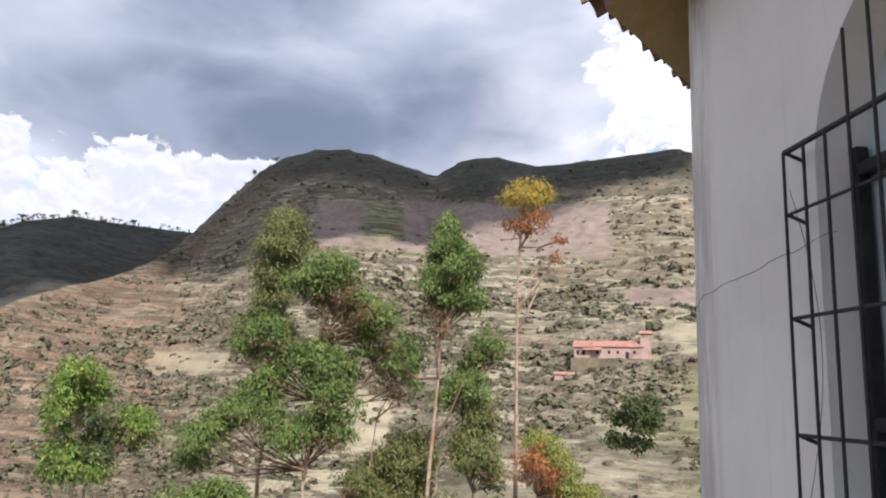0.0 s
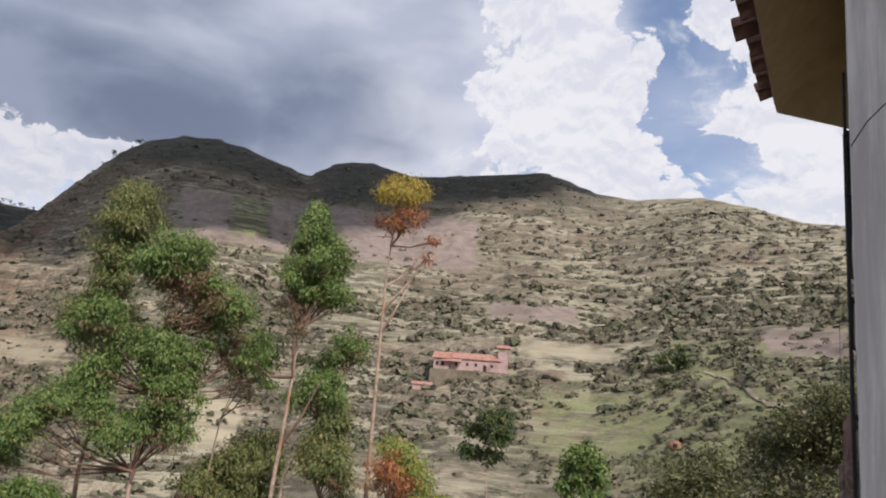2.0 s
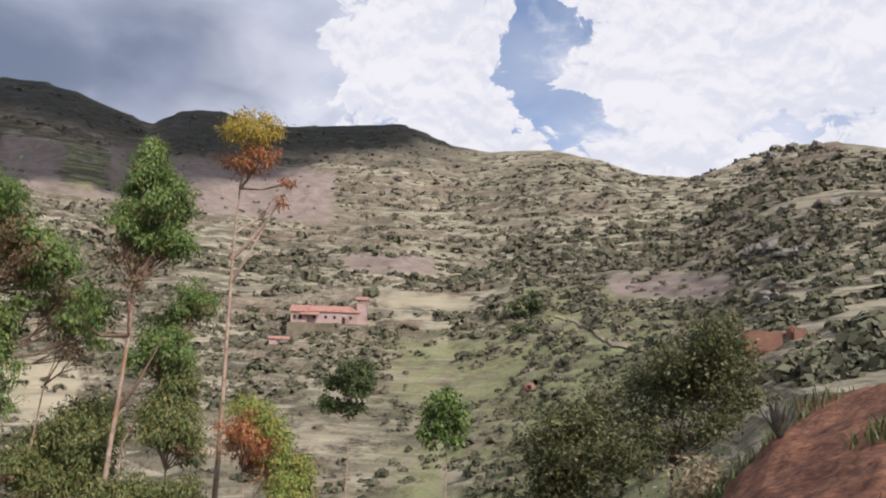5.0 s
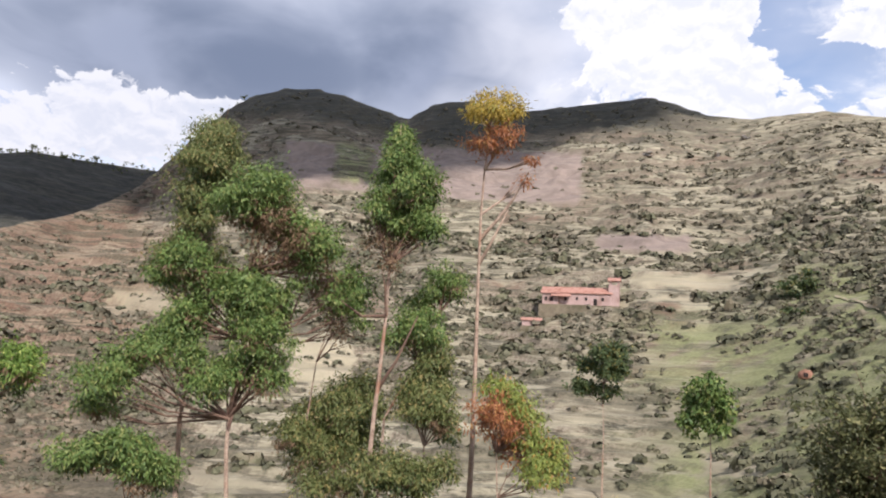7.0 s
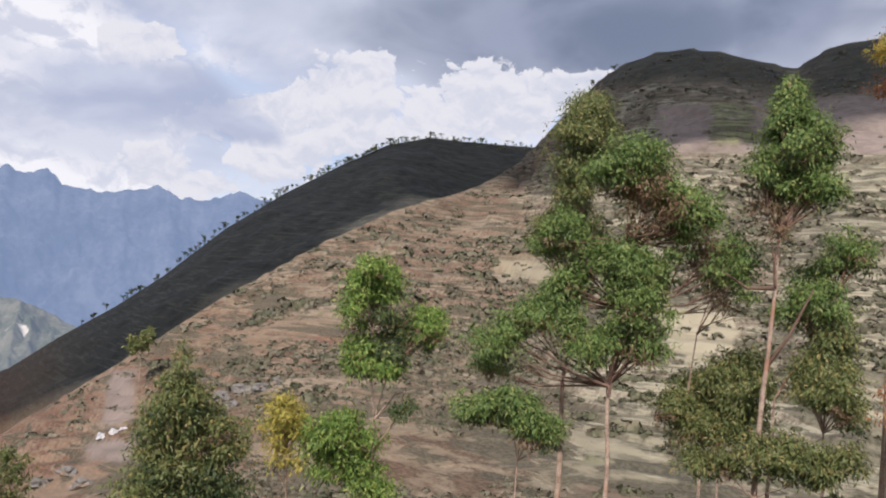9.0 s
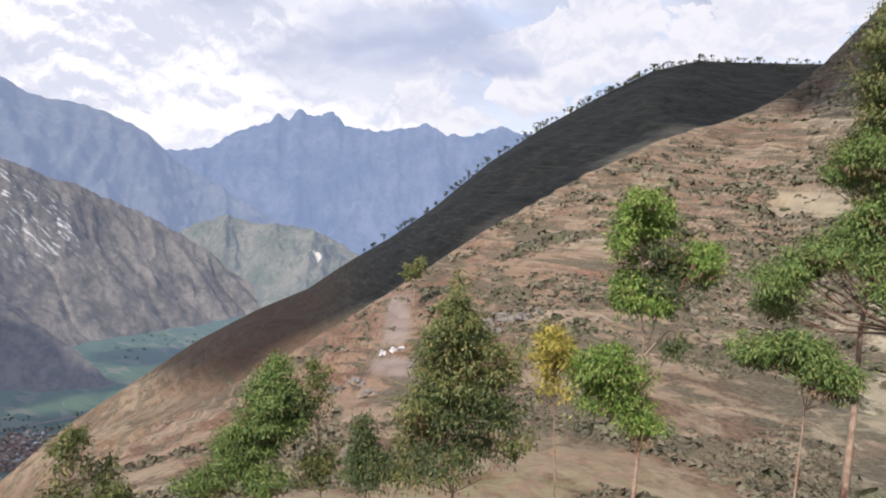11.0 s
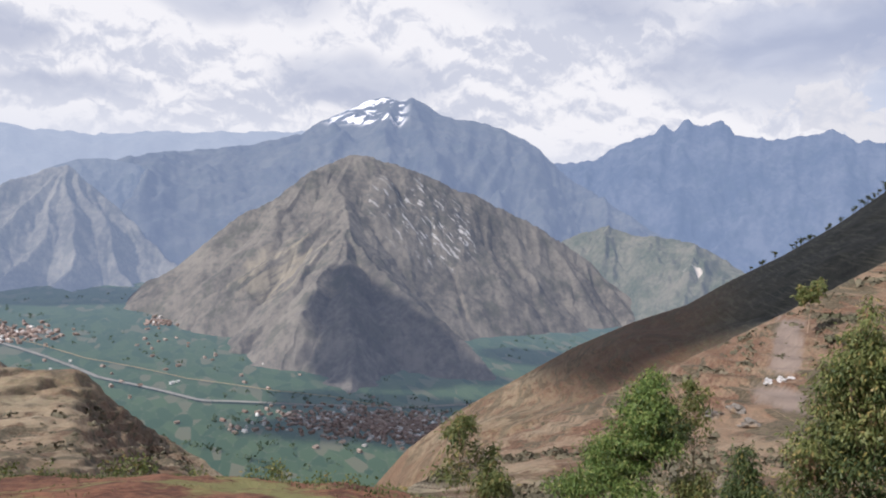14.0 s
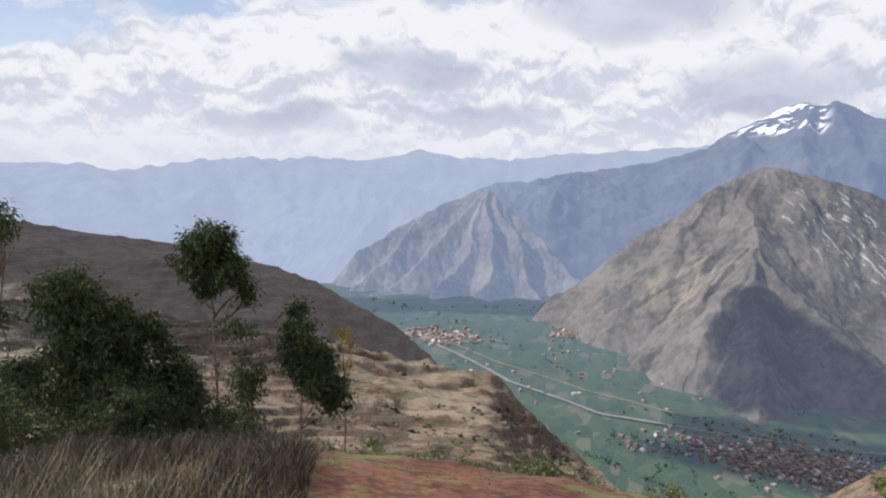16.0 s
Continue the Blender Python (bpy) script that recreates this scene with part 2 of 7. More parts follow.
def distant(name, dark, light, haze_glow, amount, pale=None, scale=0.004, scar=None, field=None):
    """A far mountain of rock and dry grass; its haze is a mixed-in glow."""
    m, n, b = material(name, 0.95)
    co = n.add("ShaderNodeTexCoord").outputs["Object"]
    fine = n.noise(co, scale * 9, 7, 0.68)
    f = n.math("ADD", n.math("MULTIPLY", n.noise(co, scale, 8, 0.62), 0.55), n.math("MULTIPLY", fine, 0.45))
    c = n.mix(n.ramp(f, 0.38, 0.62), dark, light)
    c = n.mix(n.ramp(n.noise(co, scale * 2.6, 6, 0.62), 0.50, 0.64, 0.0, 0.55), c, [0.62 * v + w for v, w in zip(dark, (0.012, 0.020, 0.004))])

    def near(centre, size):
        d = n.t.nodes.new("ShaderNodeVectorMath")
        d.operation = "DISTANCE"
        n.t.links.new(co, d.inputs[0])
        d.inputs[1].default_value = centre
        return n.math("ADD", n.math("DIVIDE", d.outputs["Value"], size), n.math("MULTIPLY", n.noise(co, scale * 5, 6, 0.65), 1.2))

    def along(p, q, fast, slow):
        """Noise drawn out along the line from p to q."""
        d, out = (q - p).normalized(), []
        e = d.cross(Vector((0, 0, 1))).normalized()
        for v, k in ((d, slow), (e, fast), (d.cross(e), fast)):
            t = n.t.nodes.new("ShaderNodeVectorMath")
            t.operation = "DOT_PRODUCT"
            n.t.links.new(co, t.inputs[0])
            t.inputs[1].default_value = v * k
            out.append(t.outputs["Value"])
        return n.noise(n.add("ShaderNodeCombineXYZ", in_0=out[0], in_1=out[1], in_2=out[2]).outputs[0], 1.0, 5, 0.6, 0.3)
    if pale:
        tone, p, q, size = pale
        c = n.mix(n.math("MULTIPLY", n.ramp(near((p + q) / 2, size), 1.15, 1.75, 1.0, 0.0), n.ramp(along(p, q, 0.075, 0.014), 0.56, 0.62)), c, tone)
    if field:
        tone, p, q, size = field
        c = n.mix(n.math("MULTIPLY", n.ramp(near((p + q) / 2, size), 1.1, 1.7, 0.8, 0.0), n.ramp(along(p, q, 0.022, 0.004), 0.46, 0.55)), c, tone)
    if scar:
        c = n.mix(n.ramp(near(scar[:3], scar[3]), 1.3, 1.5, 1.0, 0.0), c, (0.62, 0.55, 0.46))
    n.t.links.new(c, b.inputs["Base Color"])
    bp = n.add("ShaderNodeBump", in_Strength=0.8, in_Distance=0.030 / scale, in_Height=f)
    n.t.links.new(bp.outputs[0], b.inputs["Normal"])
    # haze is put in as emission, with no air between
    em = n.add("ShaderNodeEmission", in_0=(*haze_glow, 1), in_1=1.0)
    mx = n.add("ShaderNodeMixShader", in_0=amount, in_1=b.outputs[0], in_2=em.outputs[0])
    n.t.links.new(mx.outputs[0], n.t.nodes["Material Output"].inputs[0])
    return m


# ---- shapes ----
def part(name, bm, mat, parent, label="", smooth=False):
    """Links a bmesh as one mesh object, under a thing or a part."""
    me = bpy.data.meshes.new(name)
    bm.to_mesh(me)
    bm.free()
    me.materials.append(mat)
    if smooth:
        me.polygons.foreach_set("use_smooth", [True] * len(me.polygons))
    ob = new(name, me)
    ob.parent = parent
    if label:
        ob["label"] = label
    return ob


def empty(name, m, **tags):
    ob = new(name)
    ob.matrix_world = m
    return tagged(ob, **tags)


def raw(name, verts, faces, mat, parent=None, smooth=True):
    """A mesh object from numpy arrays."""
    me = bpy.data.meshes.new(name)
    verts, faces = np.asarray(verts, np.float32), np.asarray(faces, np.int32)
    k = faces.shape[1]
    me.vertices.add(len(verts))
    me.vertices.foreach_set("co", verts.ravel())
    me.loops.add(faces.size)
    me.loops.foreach_set("vertex_index", faces.ravel())
    me.polygons.add(len(faces))
    me.polygons.foreach_set("loop_start", np.arange(0, faces.size, k, dtype=np.int32))
    me.polygons.foreach_set("use_smooth", np.full(len(faces), smooth))
    me.update(calc_edges=True)
    me.validate()
    me.materials.append(mat)
    ob = new(name, me)
    ob.parent = parent
    return ob


def box(bm, x0, y0, z0, x1, y1, z1, bevel=0.0):
    g = bmesh.ops.create_cube(bm, size=1.0)
    m = Matrix.LocRotScale(((x0 + x1) / 2, (y0 + y1) / 2, (z0 + z1) / 2), None, (x1 - x0, y1 - y0, z1 - z0))
    bmesh.ops.transform(bm, matrix=m, verts=g["verts"])
    if bevel:
        bmesh.ops.bevel(bm, geom=list({e for v in g["verts"] for e in v.link_edges}), offset=bevel, segments=2, affect="EDGES")
    return bm


def tube(points, radii, sides=7):
    """Vertices and quads of a bent, tapered stem."""
    V, Fc = [], []
    pts = [Vector(p) for p in points]
    for i, p in enumerate(pts):
        d = (pts[min(i + 1, len(pts) - 1)] - pts[max(i - 1, 0)]).normalized()
        u = d.cross(Vector((0.31, 0.95, 0.05))).normalized()
        w = d.cross(u)
        for k in range(sides):
            a = 2 * math.pi * k / sides
            V.append(p + (u * math.cos(a) + w * math.sin(a)) * radii[i])
        if i:
            o = (i - 1) * sides
            Fc += [(o + k, o + (k + 1) % sides, o + sides + (k + 1) % sides, o + sides + k) for k in range(sides)]
    return V, Fc


def hashed(ix, iy, seed):
    h = (ix.astype(np.int64) * 374761393 + iy.astype(np.int64) * 668265263 + seed * 974711) & 0xFFFFFFFF
    h = ((h ^ (h >> 13)) * 1274126177) & 0xFFFFFFFF
    return ((h ^ (h >> 16)) & 0xFFFF) / 65535.0


def vnoise(x, y, seed=0):
    x, y = np.asarray(x, float), np.asarray(y, float)
    ix, iy = np.floor(x), np.floor(y)
    fx, fy = x - ix, y - iy
    fx, fy = fx * fx * (3 - 2 * fx), fy * fy * (3 - 2 * fy)
    a, b = hashed(ix, iy, seed), hashed(ix + 1, iy, seed)
    c, d = hashed(ix, iy + 1, seed), hashed(ix + 1, iy + 1, seed)
    return (a * (1 - fx) + b * fx) * (1 - fy) + (c * (1 - fx) + d * fx) * fy


def fbm(x, y, octaves=5, seed=0, ridged=False):
    s, a, t = 0.0, 1.0, 0.0
    for o in range(octaves):
        v = vnoise(x, y, seed + o)
        v = 1 - np.abs(2 * v - 1) if ridged else v
        s, t = s + a * v, t + a
        x, y, a = np.asarray(x) * 2.03 + 17.3, np.asarray(y) * 2.03 + 5.1, a * 0.5
    return s / t


def curve(knots):
    """A smooth function of azimuth through (azimuth, value) knots."""
    k = np.array(sorted(knots), float)

    def f(a):
        a = np.asarray(a, float)
        i = np.clip(np.searchsorted(k[:, 0], a) - 1, 0, len(k) - 2)
        x0, x1, y0, y1 = k[i, 0], k[i + 1, 0], k[i, 1], k[i + 1, 1]
        s = np.gradient(k[:, 1], k[:, 0])
        h = x1 - x0
        t = np.clip((a - x0) / h, 0, 1)
        return ((2 * t**3 - 3 * t**2 + 1) * y0 + (t**3 - 2 * t**2 + t) * h * s[i] * 0.7
                + (3 * t**2 - 2 * t**3) * y1 + (t**3 - t**2) * h * s[i + 1] * 0.7)
    return f


def polyline(knots):
    k = np.array(sorted(knots), float)
    return lambda a: np.interp(a, k[:, 0], k[:, 1])


def step(x, a, b):
    t = np.clip((x - a) / (b - a), 0, 1)
    return t * t * (3 - 2 * t)


# ---- the ground: one sheet from the path to the horizon ----
FLOOR = -400.0
crest_el = polyline([(-180, 2), (-75, 8), (-62, 14), (-53, 16.4), (-49, 16.4), (-46.6, 15.6), (-44.4, 14.8), (-42.8, 14.6), (-39.6, 15), (-36.4, 16.1),
                     (-32.8, 16.9), (-27.7, 16.7), (-25, 17.1), (-22.5, 18), (-20.6, 18.6), (-18.8, 18.4), (-14.5, 18), (-10.1, 17.5), (-6.9, 18.2),
                     (-5.1, 18.1), (-3.6, 17.6), (-2, 16.6), (0.7, 17.3), (2.9, 17.9), (5.1, 18.2), (7.7, 18), (10.2, 17), (11.7, 16), (14.3, 13.2), (16.1, 11.1),
                     (17.5, 9.6), (20.1, 7.8), (26.6, 5.4), (32.1, 2.3), (39, -2.3), (44.5, -6.5), (49, -9.7), (53, -12.4), (58.2, -15.4), (62.1, -17.6),
                     (66.2, -19.7), (70, -22), (76, -25), (84, -24), (87.8, -21.3), (91.4, -19.2), (94.2, -17), (95.6, -15.5), (96.5, -14.9), (99.6, -14.8)])
crest_el2 = polyline([(96, -15), (99.6, -14.8), (103.2, -14.5), (106.7, -13.6), (110.2, -13), (116, -12), (131, -10), (145, -6), (180, 2)])
crest_r = curve([(-180, 60), (-75, 300), (-60, 420), (-45, 560), (-30, 700), (-20, 780), (0, 800), (16, 780), (20, 620), (27, 430), (39, 300), (45, 235), (53, 185),
                 (60, 150), (66, 120), (72, 70), (78, 40), (84, 90), (88, 300), (95, 350), (102, 360), (115, 340), (131, 300), (150, 200), (180, 60)])
spur_el = polyline([(-180, 0), (-60, 6), (-40, 9), (-10, 12), (10, 9), (16, 10.9), (21.6, 11), (24.3, 11.1), (27.5, 10.3), (31, 8.4), (35, 5.9), (39, 2.9), (43, -0.9),
                    (46, -3.3), (49.4, -5.6), (52, -7.6), (55.6, -9.3), (59.8, -11.7), (64, -14.6), (68, -17.2), (72, -20.4), (76, -25), (88, -26), (97, -19), (99.5, -15.8), (101.4, -14), (104.2, -11.8), (106.8, -10.6), (110.3, -8.7), (113.7, -7.5), (121, -5.9), (126.5, -5.2), (130.9, -4.4), (145, -2), (180, 0)])
spur_r = curve([(-180, 200), (-60, 700), (0, 1050), (16, 950), (31, 820), (46, 650), (60, 500), (72, 400), (78, 380), (88, 560), (97, 700), (105, 800), (131, 950), (180, 200)])
# near ground: the path and the terrace edge that falls to the ravine
edge_r = polyline([(-180, 9), (-90, 6), (-75, 12), (-60, 12), (-52.7, 14.3), (-51, 13), (-49.6, 11.7), (-47.8, 10.8), (-46.4, 10.4), (-44.6, 9.6), (-41.5, 8.4), (-35, 6.5), (-20, 5), (40, 5), (60, 9), (70, 15), (90, 17), (115, 17), (135, 14), (180, 9)])
edge_z = polyline([(-180, -1.2), (-90, -1.0), (-75, -0.2), (-60, 0.3), (-52.7, -0.2), (-51, -0.61), (-49.6, -1.1), (-47.8, -1.48), (-46.4, -1.78), (-44.6, -1.82), (-41.5, -2.04), (-35, -2.2), (-20, -3.0), (40, -3.6), (60, -5.2), (70, -6.4), (90, -6.7), (115, -6.4), (135, -5), (180, -1.2)])
gully_r = polyline([(-180, 30), (-75, 26), (-60, 26), (-45, 34), (-25, 62), (0, 66), (30, 60), (60, 48), (72, 40), (78, 36), (90, 60), (110, 70), (131, 60), (180, 30)])
gully_el = polyline([(-180, -3), (-75, -3), (-60, -3), (-50, -5.5), (-42, -10), (-32, -15), (-20, -19), (0, -20), (30, -21), (60, -24), (72, -26), (90, -30), (110, -28), (131, -25), (180, -3)])


def tan(d):
    return np.tan(np.radians(d))


def near_z(az, r):
    """Height of the near ground, from the path to the ravine."""
    er, ez, gr = edge_r(az), edge_z(az), gully_r(az)
    gz = gr * tan(gully_el(az))
    t = np.clip((r - 1.5) / (er - 1.5), 0, 1)
    z = -1.62 + (ez + 1.62) * t ** 1.3
    u = np.clip((r - er) / (gr - er), 0, 1)
    return np.where(r > er, ez + (gz - ez) * (1 - (1 - u) ** 1.35), z)


def hill_z(az, r):
    """Height of the facing hillside, up to its crest."""
    gr, ge, cr = gully_r(az), gully_el(az), crest_r(az)
    ce = np.where(az > 99, crest_el2(az), crest_el(az))
    s = np.clip(np.log(r / gr) / np.log(cr / gr), 0, 1)
    return r * tan(ge + (ce - ge) * (0.72 * s + 0.28 * np.sin(s * math.pi / 2)))


def terraced(z, x, y, h, hold):
    """Cuts slopes into the old field terraces."""
    n = fbm(x / 55, y / 55, 4, 40) * 3.0
    q = z / h + n
    f = np.floor(q)
    t = q - f
    zt = (f + step(t, 0.62, 0.98) + 0.10 * t - n + 0.27) * h
    return z + (zt - z) * hold


def ground_height(az, r):
    """Height of the near ground and the facing hill, with all relief."""
    a, x, y = np.radians(az), -np.sin(np.radians(az)) * r, np.cos(np.radians(az)) * r
    gr = gully_r(az)
    z = np.where(r < gr, near_z(az, r), hill_z(az, np.maximum(r, gr)))
    far = step(r, gr * 0.9, gr * 2.2)
    cr = crest_r(az)
    top = 1 - step(r, cr * 0.86, cr)
    z = z + far * top * ((fbm(x / 90, y / 90, 4, 3) - 0.5) * r * 0.05 + (fbm(x / 16, y / 16, 4, 7) - 0.5) * r * 0.012)
    z = terraced(z, x, y, np.clip(r * 0.016, 1.6, 10.0), 0.85 * far * np.clip(top + 0.4, 0, 1) * (1 - 0.6 * step(-az, 16, 30)) * (0.35 + 0.65 * step(fbm(x / 60, y / 60, 3, 44), 0.38, 0.6)))
    z = z + step(az, 86, 89) * (1 - step(az, 107, 116)) * far * top * (fbm(x / 17, y / 17, 4, 131, True) - 0.55) * r * 0.018
    small = step(r, 1.5, 6.0)
    z = z + small * (fbm(x / 3.0, y / 3.0, 4, 11) - 0.5) * 0.5 + small * (fbm(x / 0.5, y / 0.5, 3, 12) - 0.5) * 0.10
    z = z + small * step(-az, 38, 46) * (1 - step(r, 12, 18)) * (fbm(x / 0.9, y / 0.9, 4, 14, True) - 0.5) * 0.22
    return z


az_cols = np.concatenate([np.arange(-80, 138, 0.31), np.arange(138, 280, 4.0)])
az_cols = np.append(az_cols, 280.0)
AZ = np.where(az_cols > 180, az_cols - 360, az_cols)
gr, cr, sr = gully_r(AZ), crest_r(AZ), np.maximum(spur_r(AZ), crest_r(AZ) * 1.12)
se = spur_el(AZ)
foot_r = np.maximum(sr * 1.1 + 60, sr + (sr * tan(se) - FLOOR) * 1.35)
spans = [(0.02, 0.6, 4), (0.6, None, 90), ("g", "c", 350), ("c", "s", 110), ("s", "f", 40), ("f", "e", 70)]
ring = {"g": gr, "c": cr, "s": sr, "f": foot_r, "e": np.full_like(gr, 4900.0)}
R, ZONE = [], []
for k, (a, b, n) in enumerate(spans):
    a0 = ring.get(a, np.full_like(gr, a if not isinstance(a, str) else 1.0))
    b0 = gr if b is None else ring.get(b, np.full_like(gr, b if not isinstance(b, str) else 1.0))
    for i in range(n):
        R.append(a0 * (b0 / a0) ** (i / n))
        ZONE.append(k)
R.append(ring["e"])
ZONE.append(5)
R, ZONE = np.array(R), np.array(ZONE)
A2 = np.broadcast_to(AZ, R.shape)
X, Y = -np.sin(np.radians(A2)) * R, np.cos(np.radians(A2)) * R
Z = ground_height(A2, R)
# behind the crest: a dip, the spur, the fall to the valley floor
rows3, rows4, rows5 = ZONE == 3, ZONE == 4, ZONE == 5
z_c = ground_height(AZ, cr * 0.9999)
z_s = sr * tan(se)
t3 = ((np.log(R) - np.log(cr)) / (np.log(sr) - np.log(cr)))[rows3]
dip = np.minimum(0.05 * (sr - cr) + 8, 60) * np.where((AZ > 14) & (AZ < 80), 1.0, 2.0)
Z[rows3] = z_c + (z_s - z_c) * t3 ** 1.2 - dip * np.sin(np.pi * t3) ** 0.8 * (1 - t3 ** 2) + (fbm(X[rows3] / 60, Y[rows3] / 60, 5, 21) - 0.5) * 26 * np.sin(np.pi * np.clip(t3, 0, 1))
Z[rows3] = terraced(Z[rows3], X[rows3], Y[rows3], 9.0, 0.7 * step(A2[rows3], 94, 100))
t4 = ((R - sr) / (foot_r - sr))[rows4]
Z[rows4] = z_s + (FLOOR - z_s) * t4 + (fbm(X[rows4] / 90, Y[rows4] / 90, 5, 22) - 0.5) * 60 * np.sin(np.pi * t4)
Z[rows5] = FLOOR + (fbm(X[rows5] / 300, Y[rows5] / 300, 3, 23) - 0.5) * 2.5
nr, nc = R.shape
idx = np.arange(nr * nc).reshape(nr, nc)
quads = np.stack([idx[:-1, :-1], idx[:-1, 1:], idx[1:, 1:], idx[1:, :-1]], -1).reshape(-1, 4)[:, ::-1]


def ground_material():
    m, n, b = material("ground_cover", 0.95)
    pos = n.add("ShaderNodeNewGeometry").outputs["Position"]
    xyz = n.add("ShaderNodeSeparateXYZ", in_0=pos)
    nrm = n.add("ShaderNodeSeparateXYZ", in_0=n.add("ShaderNodeNewGeometry").outputs["True Normal"])
    att = n.add("ShaderNodeAttribute")
    att.attribute_name = "cover"
    mask = n.add("ShaderNodeSeparateColor", in_0=att.outputs["Color"])
    big, mid, fine = n.noise(pos, 0.012, 6, 0.6), n.noise(pos, 0.10, 7, 0.65), n.noise(pos, 1.4, 6, 0.65)
    flat = n.scaled(pos, (1, 1, 5.0))
    band = n.noise(flat, 0.07, 6, 0.6)
    dry = n.mix(n.ramp(big, 0.38, 0.62), (0.235, 0.203, 0.134), (0.335, 0.295, 0.200))
    dry = n.mix(n.ramp(mid, 0.54, 0.68), dry, (0.165, 0.158, 0.085))
    dry = n.mix(n.ramp(n.noise(pos, 0.02, 5, 0.6), 0.52, 0.66), dry, (0.17, 0.11, 0.075))
    scrub = n.mix(n.ramp(fine, 0.4, 0.6), (0.062, 0.056, 0.036), (0.125, 0.108, 0.072))
    c = n.mix(n.ramp(n.math("ADD", n.math("MULTIPLY", band, 0.6), n.math("MULTIPLY", mid, 0.45)), 0.52, 0.58), dry, scrub)
    c = n.mix(n.ramp(n.noise(pos, 0.25, 6, 0.7), 0.62, 0.70), c, (0.33, 0.285, 0.18))
    # thin strips along the slope: worn turf edges, and rows of low heath
    strips = n.noise(n.scaled(pos, (0.045, 0.045, 0.75)), 1.0, 7, 0.66, 0.5)
    c = n.mix(n.ramp(strips, 0.55, 0.62, 0.0, 0.6), c, n.mix(n.ramp(fine, 0.4, 0.6), (0.30, 0.265, 0.175), (0.40, 0.355, 0.245)))
    c = n.mix(n.ramp(strips, 0.38, 0.45, 0.55, 0.0), c, scrub)
    lanes = n.noise(n.scaled(pos, (0.10, 0.10, 1.9)), 1.0, 6, 0.62, 0.4)
    c = n.mix(n.ramp(lanes, 0.56, 0.61, 0.0, 0.5), c, (0.40, 0.355, 0.25))
    c = n.mix(n.ramp(lanes, 0.38, 0.43, 0.5, 0.0), c, (0.10, 0.086, 0.058))
    # steep terrace walls show earth and stones
    c = n.mix(n.ramp(nrm.outputs[2], 0.62, 0.80, 0.75, 0.0), c, n.mix(n.ramp(fine, 0.42, 0.6), (0.10, 0.075, 0.05), (0.24, 0.19, 0.14)))
    # old heath on high ground, coloured darker for shade; green meadow and bare ground
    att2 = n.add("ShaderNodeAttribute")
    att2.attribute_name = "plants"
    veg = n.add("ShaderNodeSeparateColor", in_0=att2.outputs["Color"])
    heath_shade = n.mix(n.ramp(n.math("ADD", n.math("MULTIPLY", mid, 0.5), n.math("MULTIPLY", fine, 0.5)), 0.38, 0.62), (0.030, 0.031, 0.024), (0.076, 0.070, 0.055))
    heath_shade = n.mix(n.ramp(strips, 0.52, 0.60, 0.0, 0.7), heath_shade, (0.115, 0.108, 0.076))
    c = n.mix(veg.outputs[0], c, heath_shade)
    meadow = n.mix(n.ramp(fine, 0.3, 0.7), (0.165, 0.175, 0.075), (0.265, 0.265, 0.125))
    c = n.mix(n.math("MULTIPLY", veg.outputs[1], n.ramp(n.noise(pos, 0.09, 7, 0.66), 0.36, 0.54, 0.0, 0.95)), c, meadow)
    c = n.mix(veg.outputs[2], c, n.mix(n.ramp(mid, 0.3, 0.7), (0.30, 0.26, 0.17), (0.36, 0.31, 0.21)))
    # red: ploughed pink fields, green: red earth, blue: valley crops and their haze glow
    clods = n.math("ADD", n.math("MULTIPLY", fine, 0.5), n.math("MULTIPLY", n.noise(pos, 8.0, 6, 0.7), 0.5))
    earth = n.mix(n.ramp(clods, 0.38, 0.62), (0.085, 0.035, 0.022), (0.27, 0.125, 0.07))
    earth = n.mix(n.math("MULTIPLY", n.ramp(n.noise(pos, 0.5, 6, 0.7), 0.47, 0.56), n.math("MULTIPLY", n.ramp(xyz.outputs[0], -1.0, 1.0, 1.0, 0.0), n.math("SUBTRACT", 1.0, att2.outputs["Alpha"]))), earth, (0.20, 0.185, 0.07))
    c = n.mix(mask.outputs[1], c, earth)
    lines = n.noise(n.scaled(pos, (0.03, 0.03, 0.42)), 1.0, 6, 0.65, 0.4)
    c = n.mix(n.math("MULTIPLY", n.ramp(lines, 0.51, 0.55), n.math("MULTIPLY", att2.outputs["Alpha"], 0.8)), c, n.mix(n.ramp(fine, 0.4, 0.6), (0.055, 0.05, 0.03), (0.12, 0.10, 0.065)))
    plough = n.mix(n.ramp(mid, 0.35, 0.65), (0.185, 0.142, 0.115), (0.27, 0.21, 0.17))
    c = n.mix(mask.outputs[0], c, plough)
    vor = n.t.nodes.new("ShaderNodeTexVoronoi")
    vor.inputs["Scale"].default_value = 0.022
    n.t.links.new(n.scaled(pos, (1.0, 2.2, 0.0)), vor.inputs["Vector"])
    crop = n.add("ShaderNodeSeparateColor", in_0=vor.outputs["Color"])
    g = n.mix(n.ramp(crop.outputs[0], 0.0, 1.0, smooth=False), (0.03, 0.065, 0.028), (0.065, 0.105, 0.042))
    g = n.mix(n.ramp(crop.outputs[1], 0.86, 0.88), g, (0.13, 0.13, 0.075))
    hedge = n.t.nodes.new("ShaderNodeTexVoronoi")
    hedge.feature = "DISTANCE_TO_EDGE"
    hedge.inputs["Scale"].default_value = 0.022
    n.t.links.new(n.scaled(pos, (1.0, 2.2, 0.0)), hedge.inputs["Vector"])
